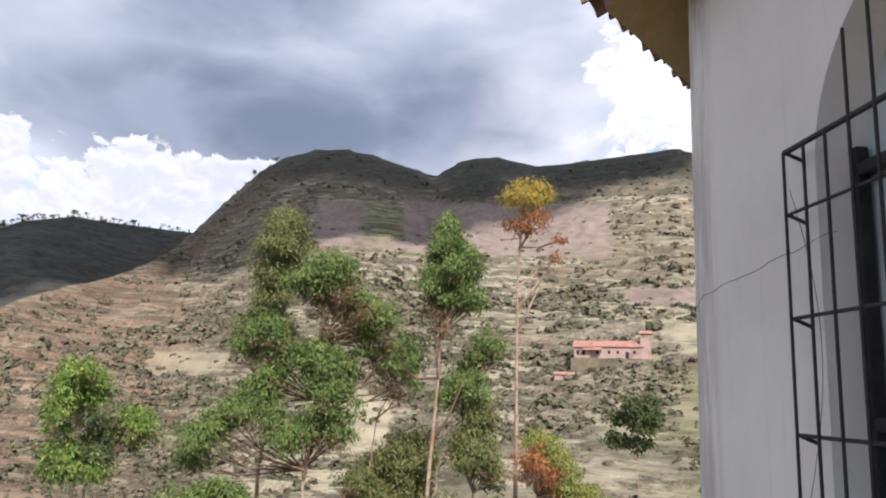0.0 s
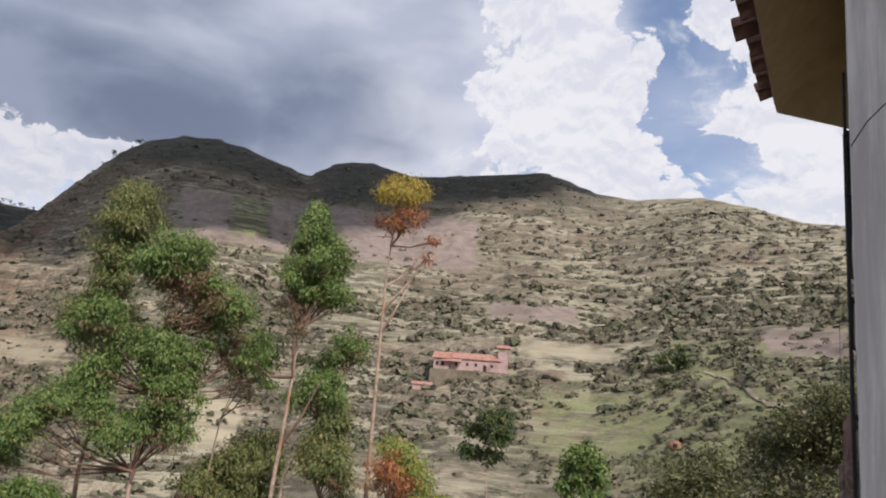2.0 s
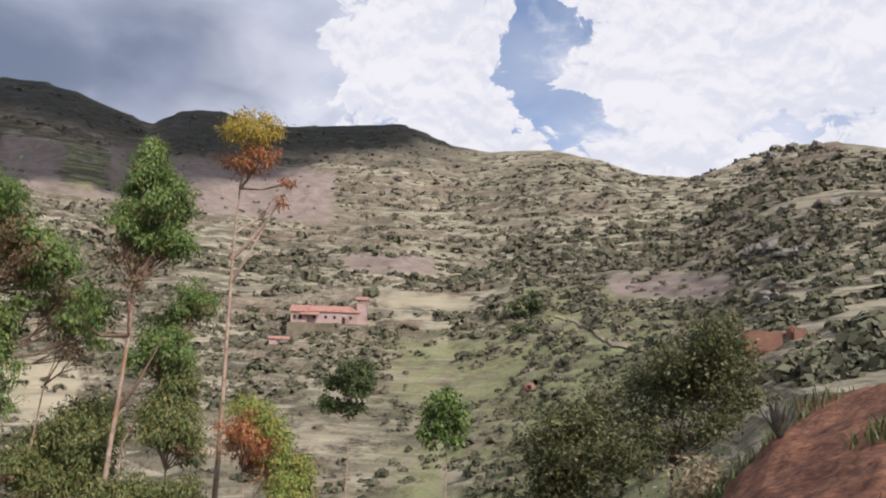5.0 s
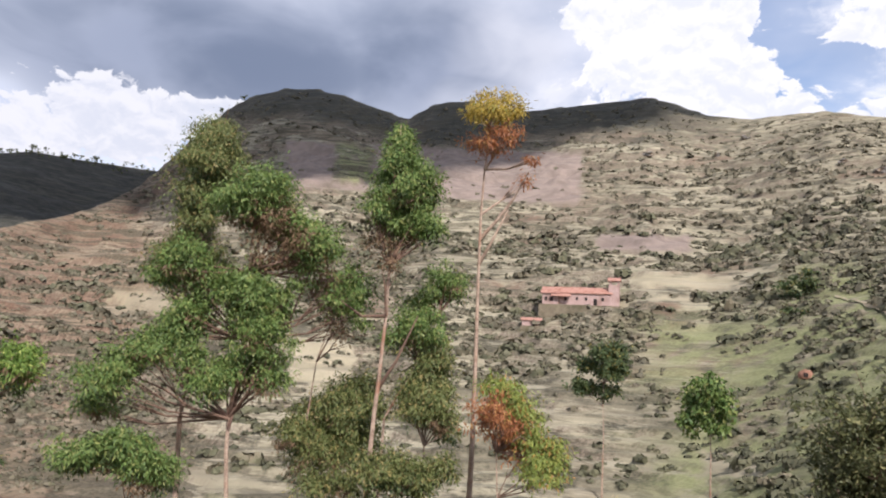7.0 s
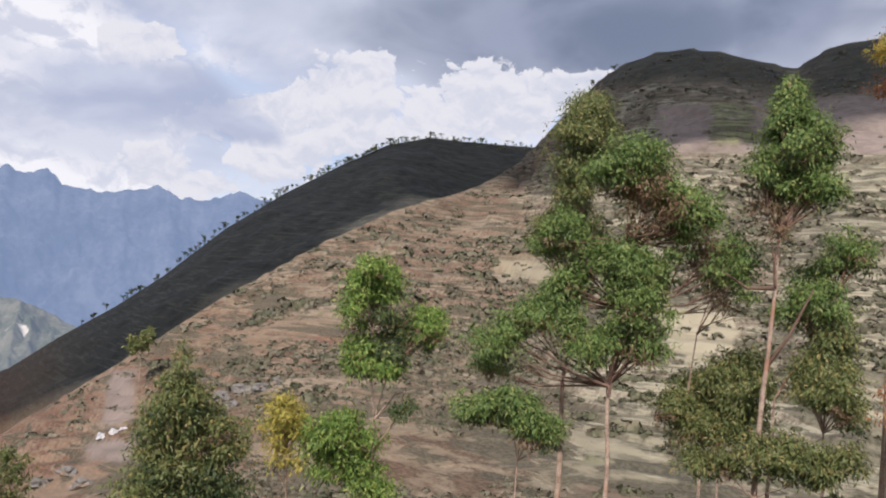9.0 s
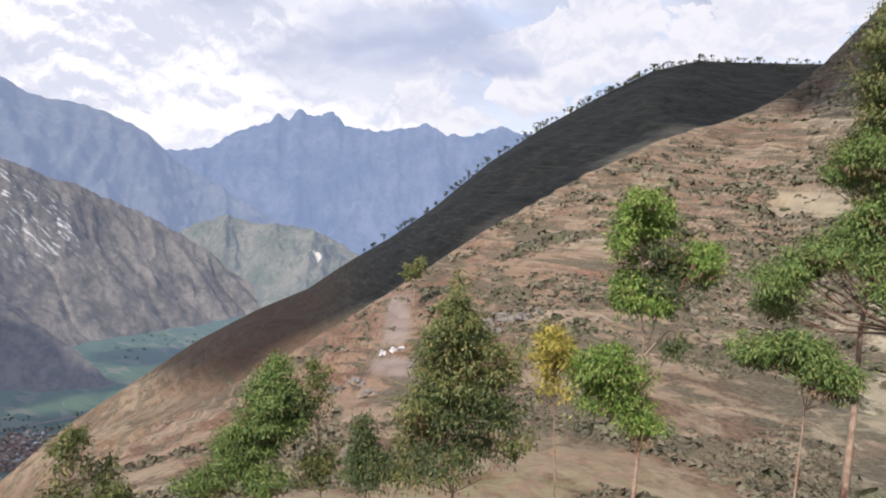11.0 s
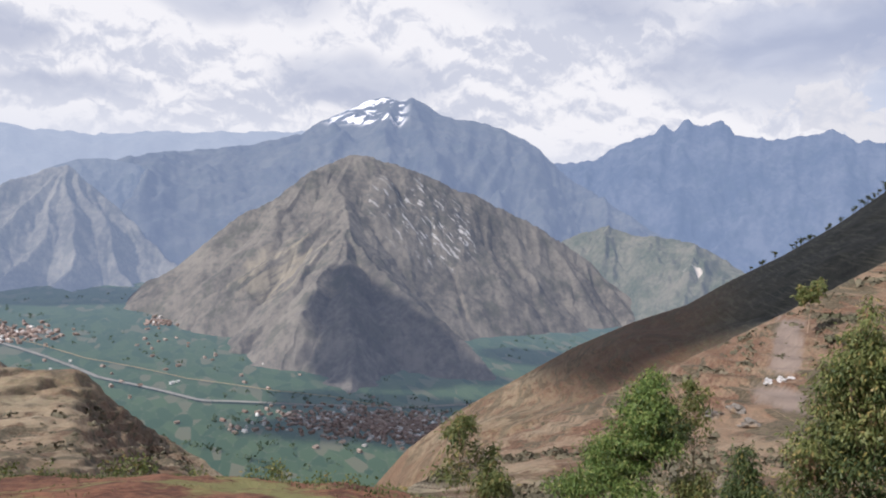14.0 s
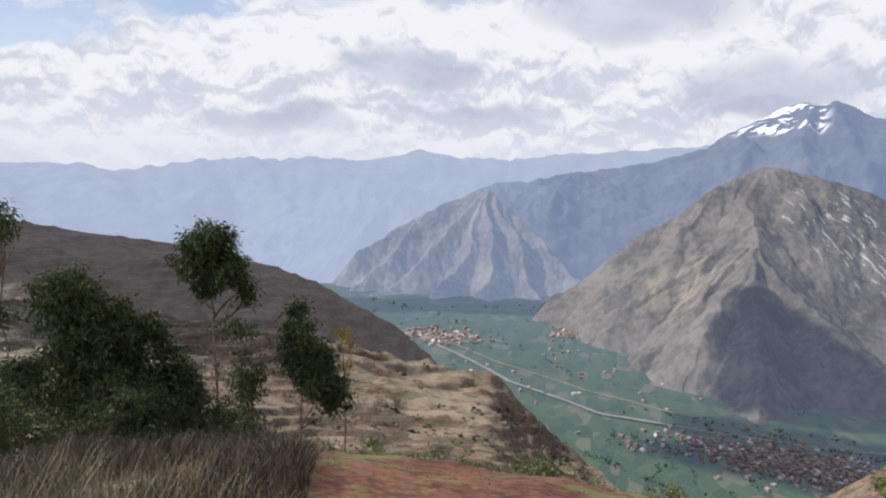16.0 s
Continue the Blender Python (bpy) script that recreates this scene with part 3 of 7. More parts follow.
    g = n.mix(n.math("MULTIPLY", n.ramp(hedge.outputs["Distance"], 0.03, 0.07, 1.0, 0.0), n.ramp(mid, 0.48, 0.58, 0.0, 0.5)), g, (0.13, 0.14, 0.085))
    g = n.mix(n.ramp(mid, 0.62, 0.72), g, (0.03, 0.055, 0.028))
    c = n.mix(mask.outputs[2], c, g)
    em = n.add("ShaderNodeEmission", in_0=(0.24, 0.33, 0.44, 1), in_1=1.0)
    n.t.links.new(c, b.inputs["Base Color"])
    h = n.math("ADD", n.math("ADD", n.math("MULTIPLY", fine, 0.25), n.math("MULTIPLY", n.noise(pos, 8.0, 5, 0.65), 0.06)), n.math("MULTIPLY", mid, 1.2))
    bp = n.add("ShaderNodeBump", in_Strength=0.7, in_Distance=0.5, in_Height=h)
    n.t.links.new(bp.outputs[0], b.inputs["Normal"])
    # valley haze put in as a bluish glow that grows with distance
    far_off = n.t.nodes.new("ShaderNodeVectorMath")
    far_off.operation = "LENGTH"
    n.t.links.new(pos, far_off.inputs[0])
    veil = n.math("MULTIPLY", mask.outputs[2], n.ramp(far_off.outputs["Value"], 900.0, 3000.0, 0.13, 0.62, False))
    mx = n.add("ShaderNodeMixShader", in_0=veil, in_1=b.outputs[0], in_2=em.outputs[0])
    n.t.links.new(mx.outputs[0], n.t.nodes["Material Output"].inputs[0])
    return m


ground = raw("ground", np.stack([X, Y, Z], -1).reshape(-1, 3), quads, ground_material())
tagged(ground, "dry grass hillside with old terraces, shrubs and red soil", "ground", kind="structure")


def patch(az, r, az0, az1, el0, el1, soft=0.25):
    """1 inside a field given by azimuths and elevations."""
    el = np.degrees(np.arctan2(Z, R))
    w = (fbm(A2 * 1.5, el * 1.5, 3, 60) - 0.5) * soft * 3
    return step(A2 + w, az0, az0 + soft) * (1 - step(A2 + w, az1 - soft, az1)) * step(el + w * 0.5, el0, el0 + soft) * (1 - step(el + w * 0.5, el1 - soft, el1))


hill = (ZONE == 2)[:, None]
pink = np.maximum.reduce([patch(A2, R, -15.8, 0.6, 10.7, 14.7), patch(A2, R, 3.4, 7.3, 10.8, 14.4), patch(A2, R, 0.4, 3.6, 10.8, 11.6), patch(A2, R, -24, -17, 7.2, 8.6),
                          patch(A2, R, -46, -37, 5.6, 7.8, 0.6), patch(A2, R, 44.0, 46.2, -11.6, -7.4, 0.4), patch(A2, R, 43.5, 47.2, -14.0, -12.2, 0.4), patch(A2, R, 47.6, 49, -22, -18.6, 0.4)]) * hill
pink = np.maximum(pink, (ZONE == 3)[:, None] * step(A2, 95, 100) * 0.68)
red = np.where((A2 < -46.2) & (A2 > -70) & (R > 3) & (R < 24), 1.0, 0.0) + np.where((A2 > 58) & (A2 < 118) & (R > 5) & (R < 19), 1.0, 0.0)
red = np.maximum(red, (step(A2, 8, 22) * 0.40 + step(A2, 30, 44) * 0.16) * (1 - step(A2, 66, 74)) * hill * (0.5 + 0.9 * fbm(X / 30, Y / 30, 4, 92)))
red = np.maximum(red, step(A2, 86, 90) * (1 - step(A2, 116, 122)) * hill * step(R, 40, 80) * (0.2 + 0.4 * fbm(X / 40, Y / 40, 4, 96)))
back_slope = ((ZONE == 3) | (ZONE == 4))[:, None] * step(A2, 46, 54) * (1 - step(A2, 80, 84))
red = np.maximum(red, back_slope * (0.25 + 0.5 * fbm(X / 40, Y / 40, 4, 93)))
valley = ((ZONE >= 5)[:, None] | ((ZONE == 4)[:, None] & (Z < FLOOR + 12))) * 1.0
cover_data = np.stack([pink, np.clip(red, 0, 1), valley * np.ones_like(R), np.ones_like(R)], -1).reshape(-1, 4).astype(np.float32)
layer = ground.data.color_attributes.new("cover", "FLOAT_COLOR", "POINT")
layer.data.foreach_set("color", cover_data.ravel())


EL = np.degrees(np.arctan2(Z, R))
# heath mask on spur and dome also carries part of their shade as colour
heath_shade = np.maximum.reduce([(ZONE == 3)[:, None] * step(A2, 10, 15) * (1 - step(A2, 54, 66)), hill * step(EL + (fbm(X / 50, Y / 50, 4, 90) - 0.5) * 4, 14.6, 16.2) * step(A2, -30, -18) * (1 - step(A2, 15, 17)) * (1 - pink)])
wob = (fbm(X / 45, Y / 45, 4, 95) - 0.5) * 14
strip = patch(A2, R, 0.5, 3.5, 11.5, 14.5)
meadow = strip * hill + hill * step(-A2 + wob, 18, 27) * (1 - step(-A2 + wob, 42, 50)) * (1 - step(EL + wob * 0.4, 1.5, 6.0)) + hill * step(-A2, 28, 32) * (1 - step(-A2, 38, 44)) * (1 - step(EL, 5, 8))
bare = np.maximum.reduce([patch(A2, R, 0.8, 6.2, -4.0, -0.4, 0.5), patch(A2, R, -27, -19.5, 4.4, 5.8, 0.5), patch(A2, R, 13, 18.5, 0.6, 2.6, 0.5), patch(A2, R, -24.5, -20, 3.6, 4.2, 0.3), patch(A2, R, -29.5, -24.5, -8.6, -6.6, 0.5),
                          patch(A2, R, 28, 33, -14.5, -12.5, 0.6), patch(A2, R, 93, 104.8, -17.6, -13.0, 0.8) * (0.2 + 0.45 * step(fbm(X / 25, Y / 25, 4, 97), 0.42, 0.6))]) * hill
slope_lines = (ZONE == 3)[:, None] * step(A2, 95, 100) * 0.8 + back_slope * 0.7
plants = np.stack([heath_shade, np.clip(meadow, 0, 1), bare, slope_lines + hill * (1 - 0.7 * bare) * step(R, 45, 90) * (0.45 + 0.55 * step(A2, -25, 5)) * np.ones_like(R)], -1).reshape(-1, 4).astype(np.float32)
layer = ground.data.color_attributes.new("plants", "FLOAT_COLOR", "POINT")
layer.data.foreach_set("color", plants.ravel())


def on_ground(az, r):
    return float(ground_height(np.array([float(az)]), np.array([float(r)]))[0])


# ---- far mountains ----
def massif(name, label, mat, knots, dist, foot, rough=40.0, cell=260.0, n_az=270, n_v=90, seed=1, jag=0.0, ridges=()):
    """A mountain between a crest line (azimuth, elevation), at the distances dist, and its foot on the valley floor at the distances foot."""
    a0, a1 = knots[0][0], knots[-1][0]
    a0, a1 = min(a0, a1), max(a0, a1)
    el, rc, rf = polyline(knots), curve(dist), curve(foot)
    a = np.linspace(a0, a1, n_az)
    v = np.concatenate([np.linspace(0, 1, n_v), [1.03, 1.10]])[:, None]
    crest = rc(a) * tan(el(a) + jag * (fbm(a * 2.2, a * 0 + seed, 4, seed) - 0.5))
    r = rf(a) + (rc(a) - rf(a)) * v
    z = FLOOR - 15 + (crest - FLOOR + 15) * np.minimum(v, 1)
    z = np.where(v > 1, crest - (v - 1) * 4000, z)
    x, y = -np.sin(np.radians(a)) * r, np.cos(np.radians(a)) * r
    keep = np.sin(np.pi * np.clip(v, 0, 1)) ** 0.7
    along = a * np.radians(1) * rc(a) / cell
    wander = (fbm(x / cell / 2, y / cell / 2, 3, seed + 9) - 0.5) * 1.6
    rib = fbm(along + wander + v * 0, v * 0.9 + wander, 5, seed, True) - 0.5
    lump = fbm(x / cell, y / cell, 5, seed + 5, True) - 0.5
    crestlines = np.zeros_like(z)
    for top, low, high, wide in ridges:
        line = low + (top - low) * np.clip(v, 0, 1) + wander * 0.35
        crestlines = np.maximum(crestlines, high * np.exp(-np.abs(a - line) / wide))
    w = np.clip(v, 0, 1)
    z = z + crestlines * 2.6 * w ** 0.8 * (1 - w) ** 1.1
    crumb = fbm(x / cell * 3.7, y / cell * 3.7, 4, seed + 13, True) - 0.5
    z = z + keep * rough * (rib * 1.6 + lump + 0.45 * crumb)
    m, k = r.shape
    i = np.arange(m * k).reshape(m, k)
    f = np.stack([i[:-1, :-1], i[:-1, 1:], i[1:, 1:], i[1:, :-1]], -1).reshape(-1, 4)[:, ::-1]
    ob = raw(name, np.stack([x, y, z], -1).reshape(-1, 3), f, mat)
    return tagged(ob, label, "mountain", kind="structure")


def snow_on(mat, low, high):
    """Lays snow on the highest slopes of a mountain's material."""
    n = Nodes(mat.node_tree)
    b = mat.node_tree.nodes["Principled BSDF"]
    pos = n.add("ShaderNodeNewGeometry").outputs["Position"]
    z = n.add("ShaderNodeSeparateXYZ", in_0=pos).outputs[2]
    patchy = n.ramp(n.noise(n.scaled(pos, (1, 1, 0.5)), 0.013, 6, 0.55), 0.52, 0.55)
    x, y = (n.add("ShaderNodeSeparateXYZ", in_0=pos).outputs[k] for k in (0, 1))
    turn = n.math("MULTIPLY", n.math("ARCTAN2", n.math("MULTIPLY", x, -1.0), y), 57.2958)
    side = n.math("MULTIPLY", n.ramp(turn, 73.6, 74.6), n.ramp(turn, 79.0, 81.0, 1.0, 0.0))
    f = n.math("MULTIPLY", n.math("MULTIPLY", n.ramp(z, low, high), patchy), side)
    old = b.inputs["Base Color"].links[0].from_socket
    n.t.links.new(n.mix(f, old, (0.9, 0.9, 0.92)), b.inputs["Base Color"])
    mx = [x for x in mat.node_tree.nodes if x.type == "MIX_SHADER"][0]
    n.t.links.new(n.math("SUBTRACT", mx.inputs[0].default_value, n.math("MULTIPLY", f, mx.inputs[0].default_value - 0.15)), mx.inputs[0])
    return mat


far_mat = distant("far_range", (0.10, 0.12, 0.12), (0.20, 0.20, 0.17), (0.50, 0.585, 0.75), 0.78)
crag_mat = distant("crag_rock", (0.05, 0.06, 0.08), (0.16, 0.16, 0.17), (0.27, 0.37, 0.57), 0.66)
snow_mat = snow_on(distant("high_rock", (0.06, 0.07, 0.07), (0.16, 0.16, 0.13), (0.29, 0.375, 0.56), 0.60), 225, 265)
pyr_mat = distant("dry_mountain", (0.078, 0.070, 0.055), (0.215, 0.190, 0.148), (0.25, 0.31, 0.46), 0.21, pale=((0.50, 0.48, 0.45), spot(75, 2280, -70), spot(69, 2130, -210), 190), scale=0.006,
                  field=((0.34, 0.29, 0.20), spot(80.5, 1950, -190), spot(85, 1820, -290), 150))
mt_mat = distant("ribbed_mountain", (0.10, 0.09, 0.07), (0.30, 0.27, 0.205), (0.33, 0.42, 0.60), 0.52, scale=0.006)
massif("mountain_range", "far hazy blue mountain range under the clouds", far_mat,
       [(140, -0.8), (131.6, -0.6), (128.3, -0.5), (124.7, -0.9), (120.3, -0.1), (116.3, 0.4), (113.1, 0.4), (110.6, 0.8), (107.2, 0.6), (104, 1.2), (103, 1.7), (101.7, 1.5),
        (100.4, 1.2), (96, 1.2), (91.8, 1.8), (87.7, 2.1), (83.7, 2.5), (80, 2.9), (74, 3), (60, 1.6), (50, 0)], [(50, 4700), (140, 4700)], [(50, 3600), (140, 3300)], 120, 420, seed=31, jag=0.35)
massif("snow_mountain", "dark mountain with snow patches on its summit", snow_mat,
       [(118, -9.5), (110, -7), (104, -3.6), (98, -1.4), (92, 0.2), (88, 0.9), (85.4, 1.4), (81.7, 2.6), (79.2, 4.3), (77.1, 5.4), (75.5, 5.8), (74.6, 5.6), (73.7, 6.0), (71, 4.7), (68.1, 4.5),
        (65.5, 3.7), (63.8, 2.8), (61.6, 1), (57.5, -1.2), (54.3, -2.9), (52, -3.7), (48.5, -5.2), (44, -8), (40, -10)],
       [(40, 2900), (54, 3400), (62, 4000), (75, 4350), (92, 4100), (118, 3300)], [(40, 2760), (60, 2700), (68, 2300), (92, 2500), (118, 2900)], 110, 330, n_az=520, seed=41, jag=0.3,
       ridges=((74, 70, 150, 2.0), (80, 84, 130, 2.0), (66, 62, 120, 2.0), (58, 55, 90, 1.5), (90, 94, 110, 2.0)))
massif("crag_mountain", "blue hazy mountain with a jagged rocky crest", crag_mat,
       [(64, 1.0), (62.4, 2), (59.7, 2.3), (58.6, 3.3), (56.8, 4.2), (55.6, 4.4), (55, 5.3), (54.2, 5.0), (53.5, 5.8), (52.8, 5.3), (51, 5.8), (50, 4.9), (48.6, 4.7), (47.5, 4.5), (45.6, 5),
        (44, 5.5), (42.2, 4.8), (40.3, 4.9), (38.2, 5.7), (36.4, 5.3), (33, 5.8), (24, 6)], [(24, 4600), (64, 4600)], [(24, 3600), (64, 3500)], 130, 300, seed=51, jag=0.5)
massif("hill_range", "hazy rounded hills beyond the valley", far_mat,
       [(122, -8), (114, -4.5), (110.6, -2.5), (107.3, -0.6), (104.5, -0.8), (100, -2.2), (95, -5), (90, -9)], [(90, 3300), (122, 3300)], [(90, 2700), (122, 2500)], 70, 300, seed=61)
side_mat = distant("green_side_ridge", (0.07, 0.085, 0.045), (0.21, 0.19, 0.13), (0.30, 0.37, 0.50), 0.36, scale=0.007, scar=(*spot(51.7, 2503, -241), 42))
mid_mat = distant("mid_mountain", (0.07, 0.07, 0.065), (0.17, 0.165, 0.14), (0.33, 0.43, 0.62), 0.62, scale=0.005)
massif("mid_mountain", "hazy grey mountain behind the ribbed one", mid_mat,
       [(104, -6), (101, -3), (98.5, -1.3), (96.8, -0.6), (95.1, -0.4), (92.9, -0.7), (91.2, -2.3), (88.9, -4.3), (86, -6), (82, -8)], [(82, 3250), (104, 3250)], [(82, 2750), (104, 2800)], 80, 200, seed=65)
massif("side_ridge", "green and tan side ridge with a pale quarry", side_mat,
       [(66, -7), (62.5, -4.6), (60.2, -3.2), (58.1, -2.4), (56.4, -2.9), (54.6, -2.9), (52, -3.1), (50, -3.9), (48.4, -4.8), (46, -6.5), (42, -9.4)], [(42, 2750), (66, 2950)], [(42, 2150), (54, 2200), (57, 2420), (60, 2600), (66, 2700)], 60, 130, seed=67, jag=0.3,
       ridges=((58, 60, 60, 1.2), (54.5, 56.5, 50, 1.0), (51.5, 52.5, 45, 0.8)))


def ridge_mountain(name, label, mat, spines, az0, az1, r0, r1, n_az, n_r, steep=0.62, rib=26.0, rib_gap=55.0, rough=10.0, seed=1):
    """A mountain of sharp spines, each a line of (azimuth, elevation, distance), whose flanks fall away and are cut by gullies."""
    a, r = np.linspace(az0, az1, n_az)[None, :], np.exp(np.linspace(math.log(r0), math.log(r1), n_r))[:, None]
    x, y = -np.sin(np.radians(a)) * r, np.cos(np.radians(a)) * r
    wx, wy = (fbm(x / 130, y / 130, 4, seed + 1) - 0.5) * 70, (fbm(x / 130, y / 130, 4, seed + 2) - 0.5) * 70
    px, py = x + wx, y + wy
    top, along, away = np.full(x.shape, -9999.0), np.zeros(x.shape), np.zeros(x.shape)
    for k, (slope, *line) in enumerate(spines):
        run = 0.0
        for (aa, ea, ra), (ab, eb, rb) in zip(line, line[1:]):
            p, q = np.array(spot(aa, ra)[:2]), np.array(spot(ab, rb)[:2])
            za, zb = ra * float(tan(ea)), rb * float(tan(eb))
            d = q - p
            size = float(np.hypot(*d))
            t = np.clip(((px - p[0]) * d[0] + (py - p[1]) * d[1]) / size ** 2, 0, 1)
            off = np.hypot(px - p[0] - d[0] * t, py - p[1] - d[1] * t)
            h = za + (zb - za) * t - slope * steep * off
            better = h > top
            top, along, away = np.where(better, h, top), np.where(better, run + t * size + k * 977.0, along), np.where(better, off, away)
            run += size
    cut = fbm(along / rib_gap, away / 420, 4, seed + 3, True) - 0.55
    top = top + cut * rib * np.clip(away / 70, 0.0, 1.0) + (fbm(x / 38, y / 38, 5, seed + 4, True) - 0.55) * rough + (fbm(x / 11, y / 11, 3, seed + 6) - 0.5) * rough * 0.35
    top = np.maximum(top, FLOOR - 30)
    m, k = x.shape
    i = np.arange(m * k).reshape(m, k)
    f = np.stack([i[:-1, :-1], i[:-1, 1:], i[1:, 1:], i[1:, :-1]], -1).reshape(-1, 4)[:, ::-1]
    low = (top <= FLOOR - 29).reshape(-1)
    f = f[~low[f].all(axis=1)]
    return tagged(raw(name, np.stack([x, y, top], -1).reshape(-1, 3), f, mat), label, "mountain", kind="structure")


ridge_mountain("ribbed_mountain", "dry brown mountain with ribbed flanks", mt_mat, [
    (1.0, (112, -10.5, 2500), (109, -8.7, 2560), (107, -6.2, 2620), (104.4, -4.6, 2700), (100.6, -2.3, 2800), (97.6, -1.0, 2850), (95.9, -2.3, 2800), (94.1, -3.7, 2740), (92.2, -5.8, 2660), (90.4, -7.4, 2600), (86, -9.8, 2500)),
    (1.1, (97.6, -1.0, 2850), (100.4, -4.8, 2630), (104.0, -8.6, 2440), (106.5, -9.9, 2330)),
    (1.1, (97.6, -1.0, 2850), (98.6, -5.0, 2600), (100.2, -8.2, 2430), (101.5, -9.6, 2340)),
    (1.1, (97.6, -1.0, 2850), (97.2, -4.6, 2600), (97.0, -8.0, 2430), (96.8, -9.6, 2350)),
    (1.1, (97.0, -1.4, 2830), (95.2, -4.8, 2620), (93.6, -8.2, 2480), (92.8, -9.2, 2440)),
    (1.1, (102.0, -3.2, 2760), (105.2, -6.8, 2560), (108.4, -9.6, 2420)),
    (1.1, (94.1, -3.7, 2740), (92.0, -7.4, 2600), (90.4, -9.0, 2520)),
], 83, 115, 2150, 3000, 420, 170, 1.0, 36, 42, 12, 71)
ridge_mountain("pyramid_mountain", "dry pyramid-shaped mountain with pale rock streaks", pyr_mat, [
    (1.0, (91.5, -11.2, 2080), (89.6, -9.4, 2110), (87.2, -6.2, 2150), (84.8, -3.3, 2200), (80.7, -0.1, 2260), (78.1, 1.2, 2300), (76.4, 1.4, 2310), (72, 0.2, 2350), (67.6, -1.3, 2410), (63.3, -3.1, 2470), (59.1, -5.3, 2500), (57, -7.1, 2470), (54, -8.8, 2420), (50, -10.6, 2350)),
    (1.0, (77.5, 1.2, 2300), (78.6, -1.2, 2160), (78.1, -3.3, 2010), (77.6, -4.1, 1940), (75.7, -6.6, 1800), (73.9, -8.6, 1690), (70.2, -11.0, 1600), (66.5, -13.7, 1530), (65.4, -15.0, 1510)),
    (0.95, (77.6, -4.1, 1940), (77.8, -6.7, 1760), (77.4, -10.9, 1550), (76.6, -14.2, 1420), (76.3, -17.2, 1316)),
    (1.0, (77.9, -5.4, 1850), (80.5, -10.8, 1580), (82.2, -14.9, 1480)),
    (1.0, (78.4, -4.4, 1950), (81.4, -9.2, 1720), (84.5, -12.7, 1640), (86, -14.4, 1590)),
    (1.05, (78.6, -2.8, 2040), (80.8, -5.2, 1960), (84.7, -8.2, 1880), (88.1, -10.5, 1880), (90.4, -12.2, 1880)),
    (1.05, (80.7, -0.1, 2260), (83.2, -3.8, 2110), (86.2, -7.4, 2010), (89.4, -10.8, 1970)),
    (1.05, (74.9, 0.5, 2320), (72.5, -3.8, 2180), (69.7, -7.0, 2090), (66.8, -10.3, 2030), (64.9, -11.6, 2000)),
    (1.05, (72, 0.2, 2350), (69.3, -3.2, 2230), (66.5, -6.4, 2150), (63.5, -9.8, 2100), (62.6, -11.0, 2080)),
    (1.05, (69.2, -1.1, 2390), (65.5, -4.5, 2290), (62.6, -7.3, 2210), (60.4, -10.4, 2170)),
    (1.05, (63.3, -3.1, 2470), (60.5, -6.5, 2350), (58.3, -9.9, 2270)),
    (1.05, (59.1, -5.3, 2500), (56.6, -8.0, 2400), (54.6, -10.0, 2330)),
], 46, 96, 1220, 2740, 760, 340, 0.88, 30, 46, 10, 81)


def at_el(az, el, lo=1.0, hi=1.0):
    """The distance at which the facing hill first shows at this elevation."""
    g, c = float(gully_r(az)), float(crest_r(az))
    r = np.exp(np.linspace(math.log(g * lo), math.log(c * hi), 600))
    e = np.degrees(np.arctan2(ground_height(np.full(600, float(az)), r), r))
    return float(r[int(np.argmax(e >= el))])


# ---- unseen clouds above and behind, added to cast shadows on the land ----
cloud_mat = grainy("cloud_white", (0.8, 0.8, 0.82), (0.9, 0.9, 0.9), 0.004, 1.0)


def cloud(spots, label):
    """An unseen flat-based cumulus, added to shade the places (azimuth, distance, height, radius along, radius across).
    """
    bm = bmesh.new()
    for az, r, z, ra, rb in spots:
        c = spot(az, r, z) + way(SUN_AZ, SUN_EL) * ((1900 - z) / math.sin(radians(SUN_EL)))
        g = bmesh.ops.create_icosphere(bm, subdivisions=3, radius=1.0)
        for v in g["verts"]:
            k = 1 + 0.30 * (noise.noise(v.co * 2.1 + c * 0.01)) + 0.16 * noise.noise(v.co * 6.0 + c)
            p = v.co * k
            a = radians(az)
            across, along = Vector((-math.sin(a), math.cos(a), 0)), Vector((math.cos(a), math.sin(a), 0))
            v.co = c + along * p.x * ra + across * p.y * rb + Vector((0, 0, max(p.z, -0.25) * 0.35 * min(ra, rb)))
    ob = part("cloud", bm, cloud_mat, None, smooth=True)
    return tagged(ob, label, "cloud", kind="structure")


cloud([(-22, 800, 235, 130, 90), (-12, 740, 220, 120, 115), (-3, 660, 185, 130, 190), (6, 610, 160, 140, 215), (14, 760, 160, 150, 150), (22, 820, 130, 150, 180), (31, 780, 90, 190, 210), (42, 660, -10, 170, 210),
       (52, 560, -90, 130, 190), (-34, 900, 230, 120, 90), (-4, 830, 245, 150, 130), (8, 830, 240, 140, 130)], "unseen cumulus added to shade the hills")
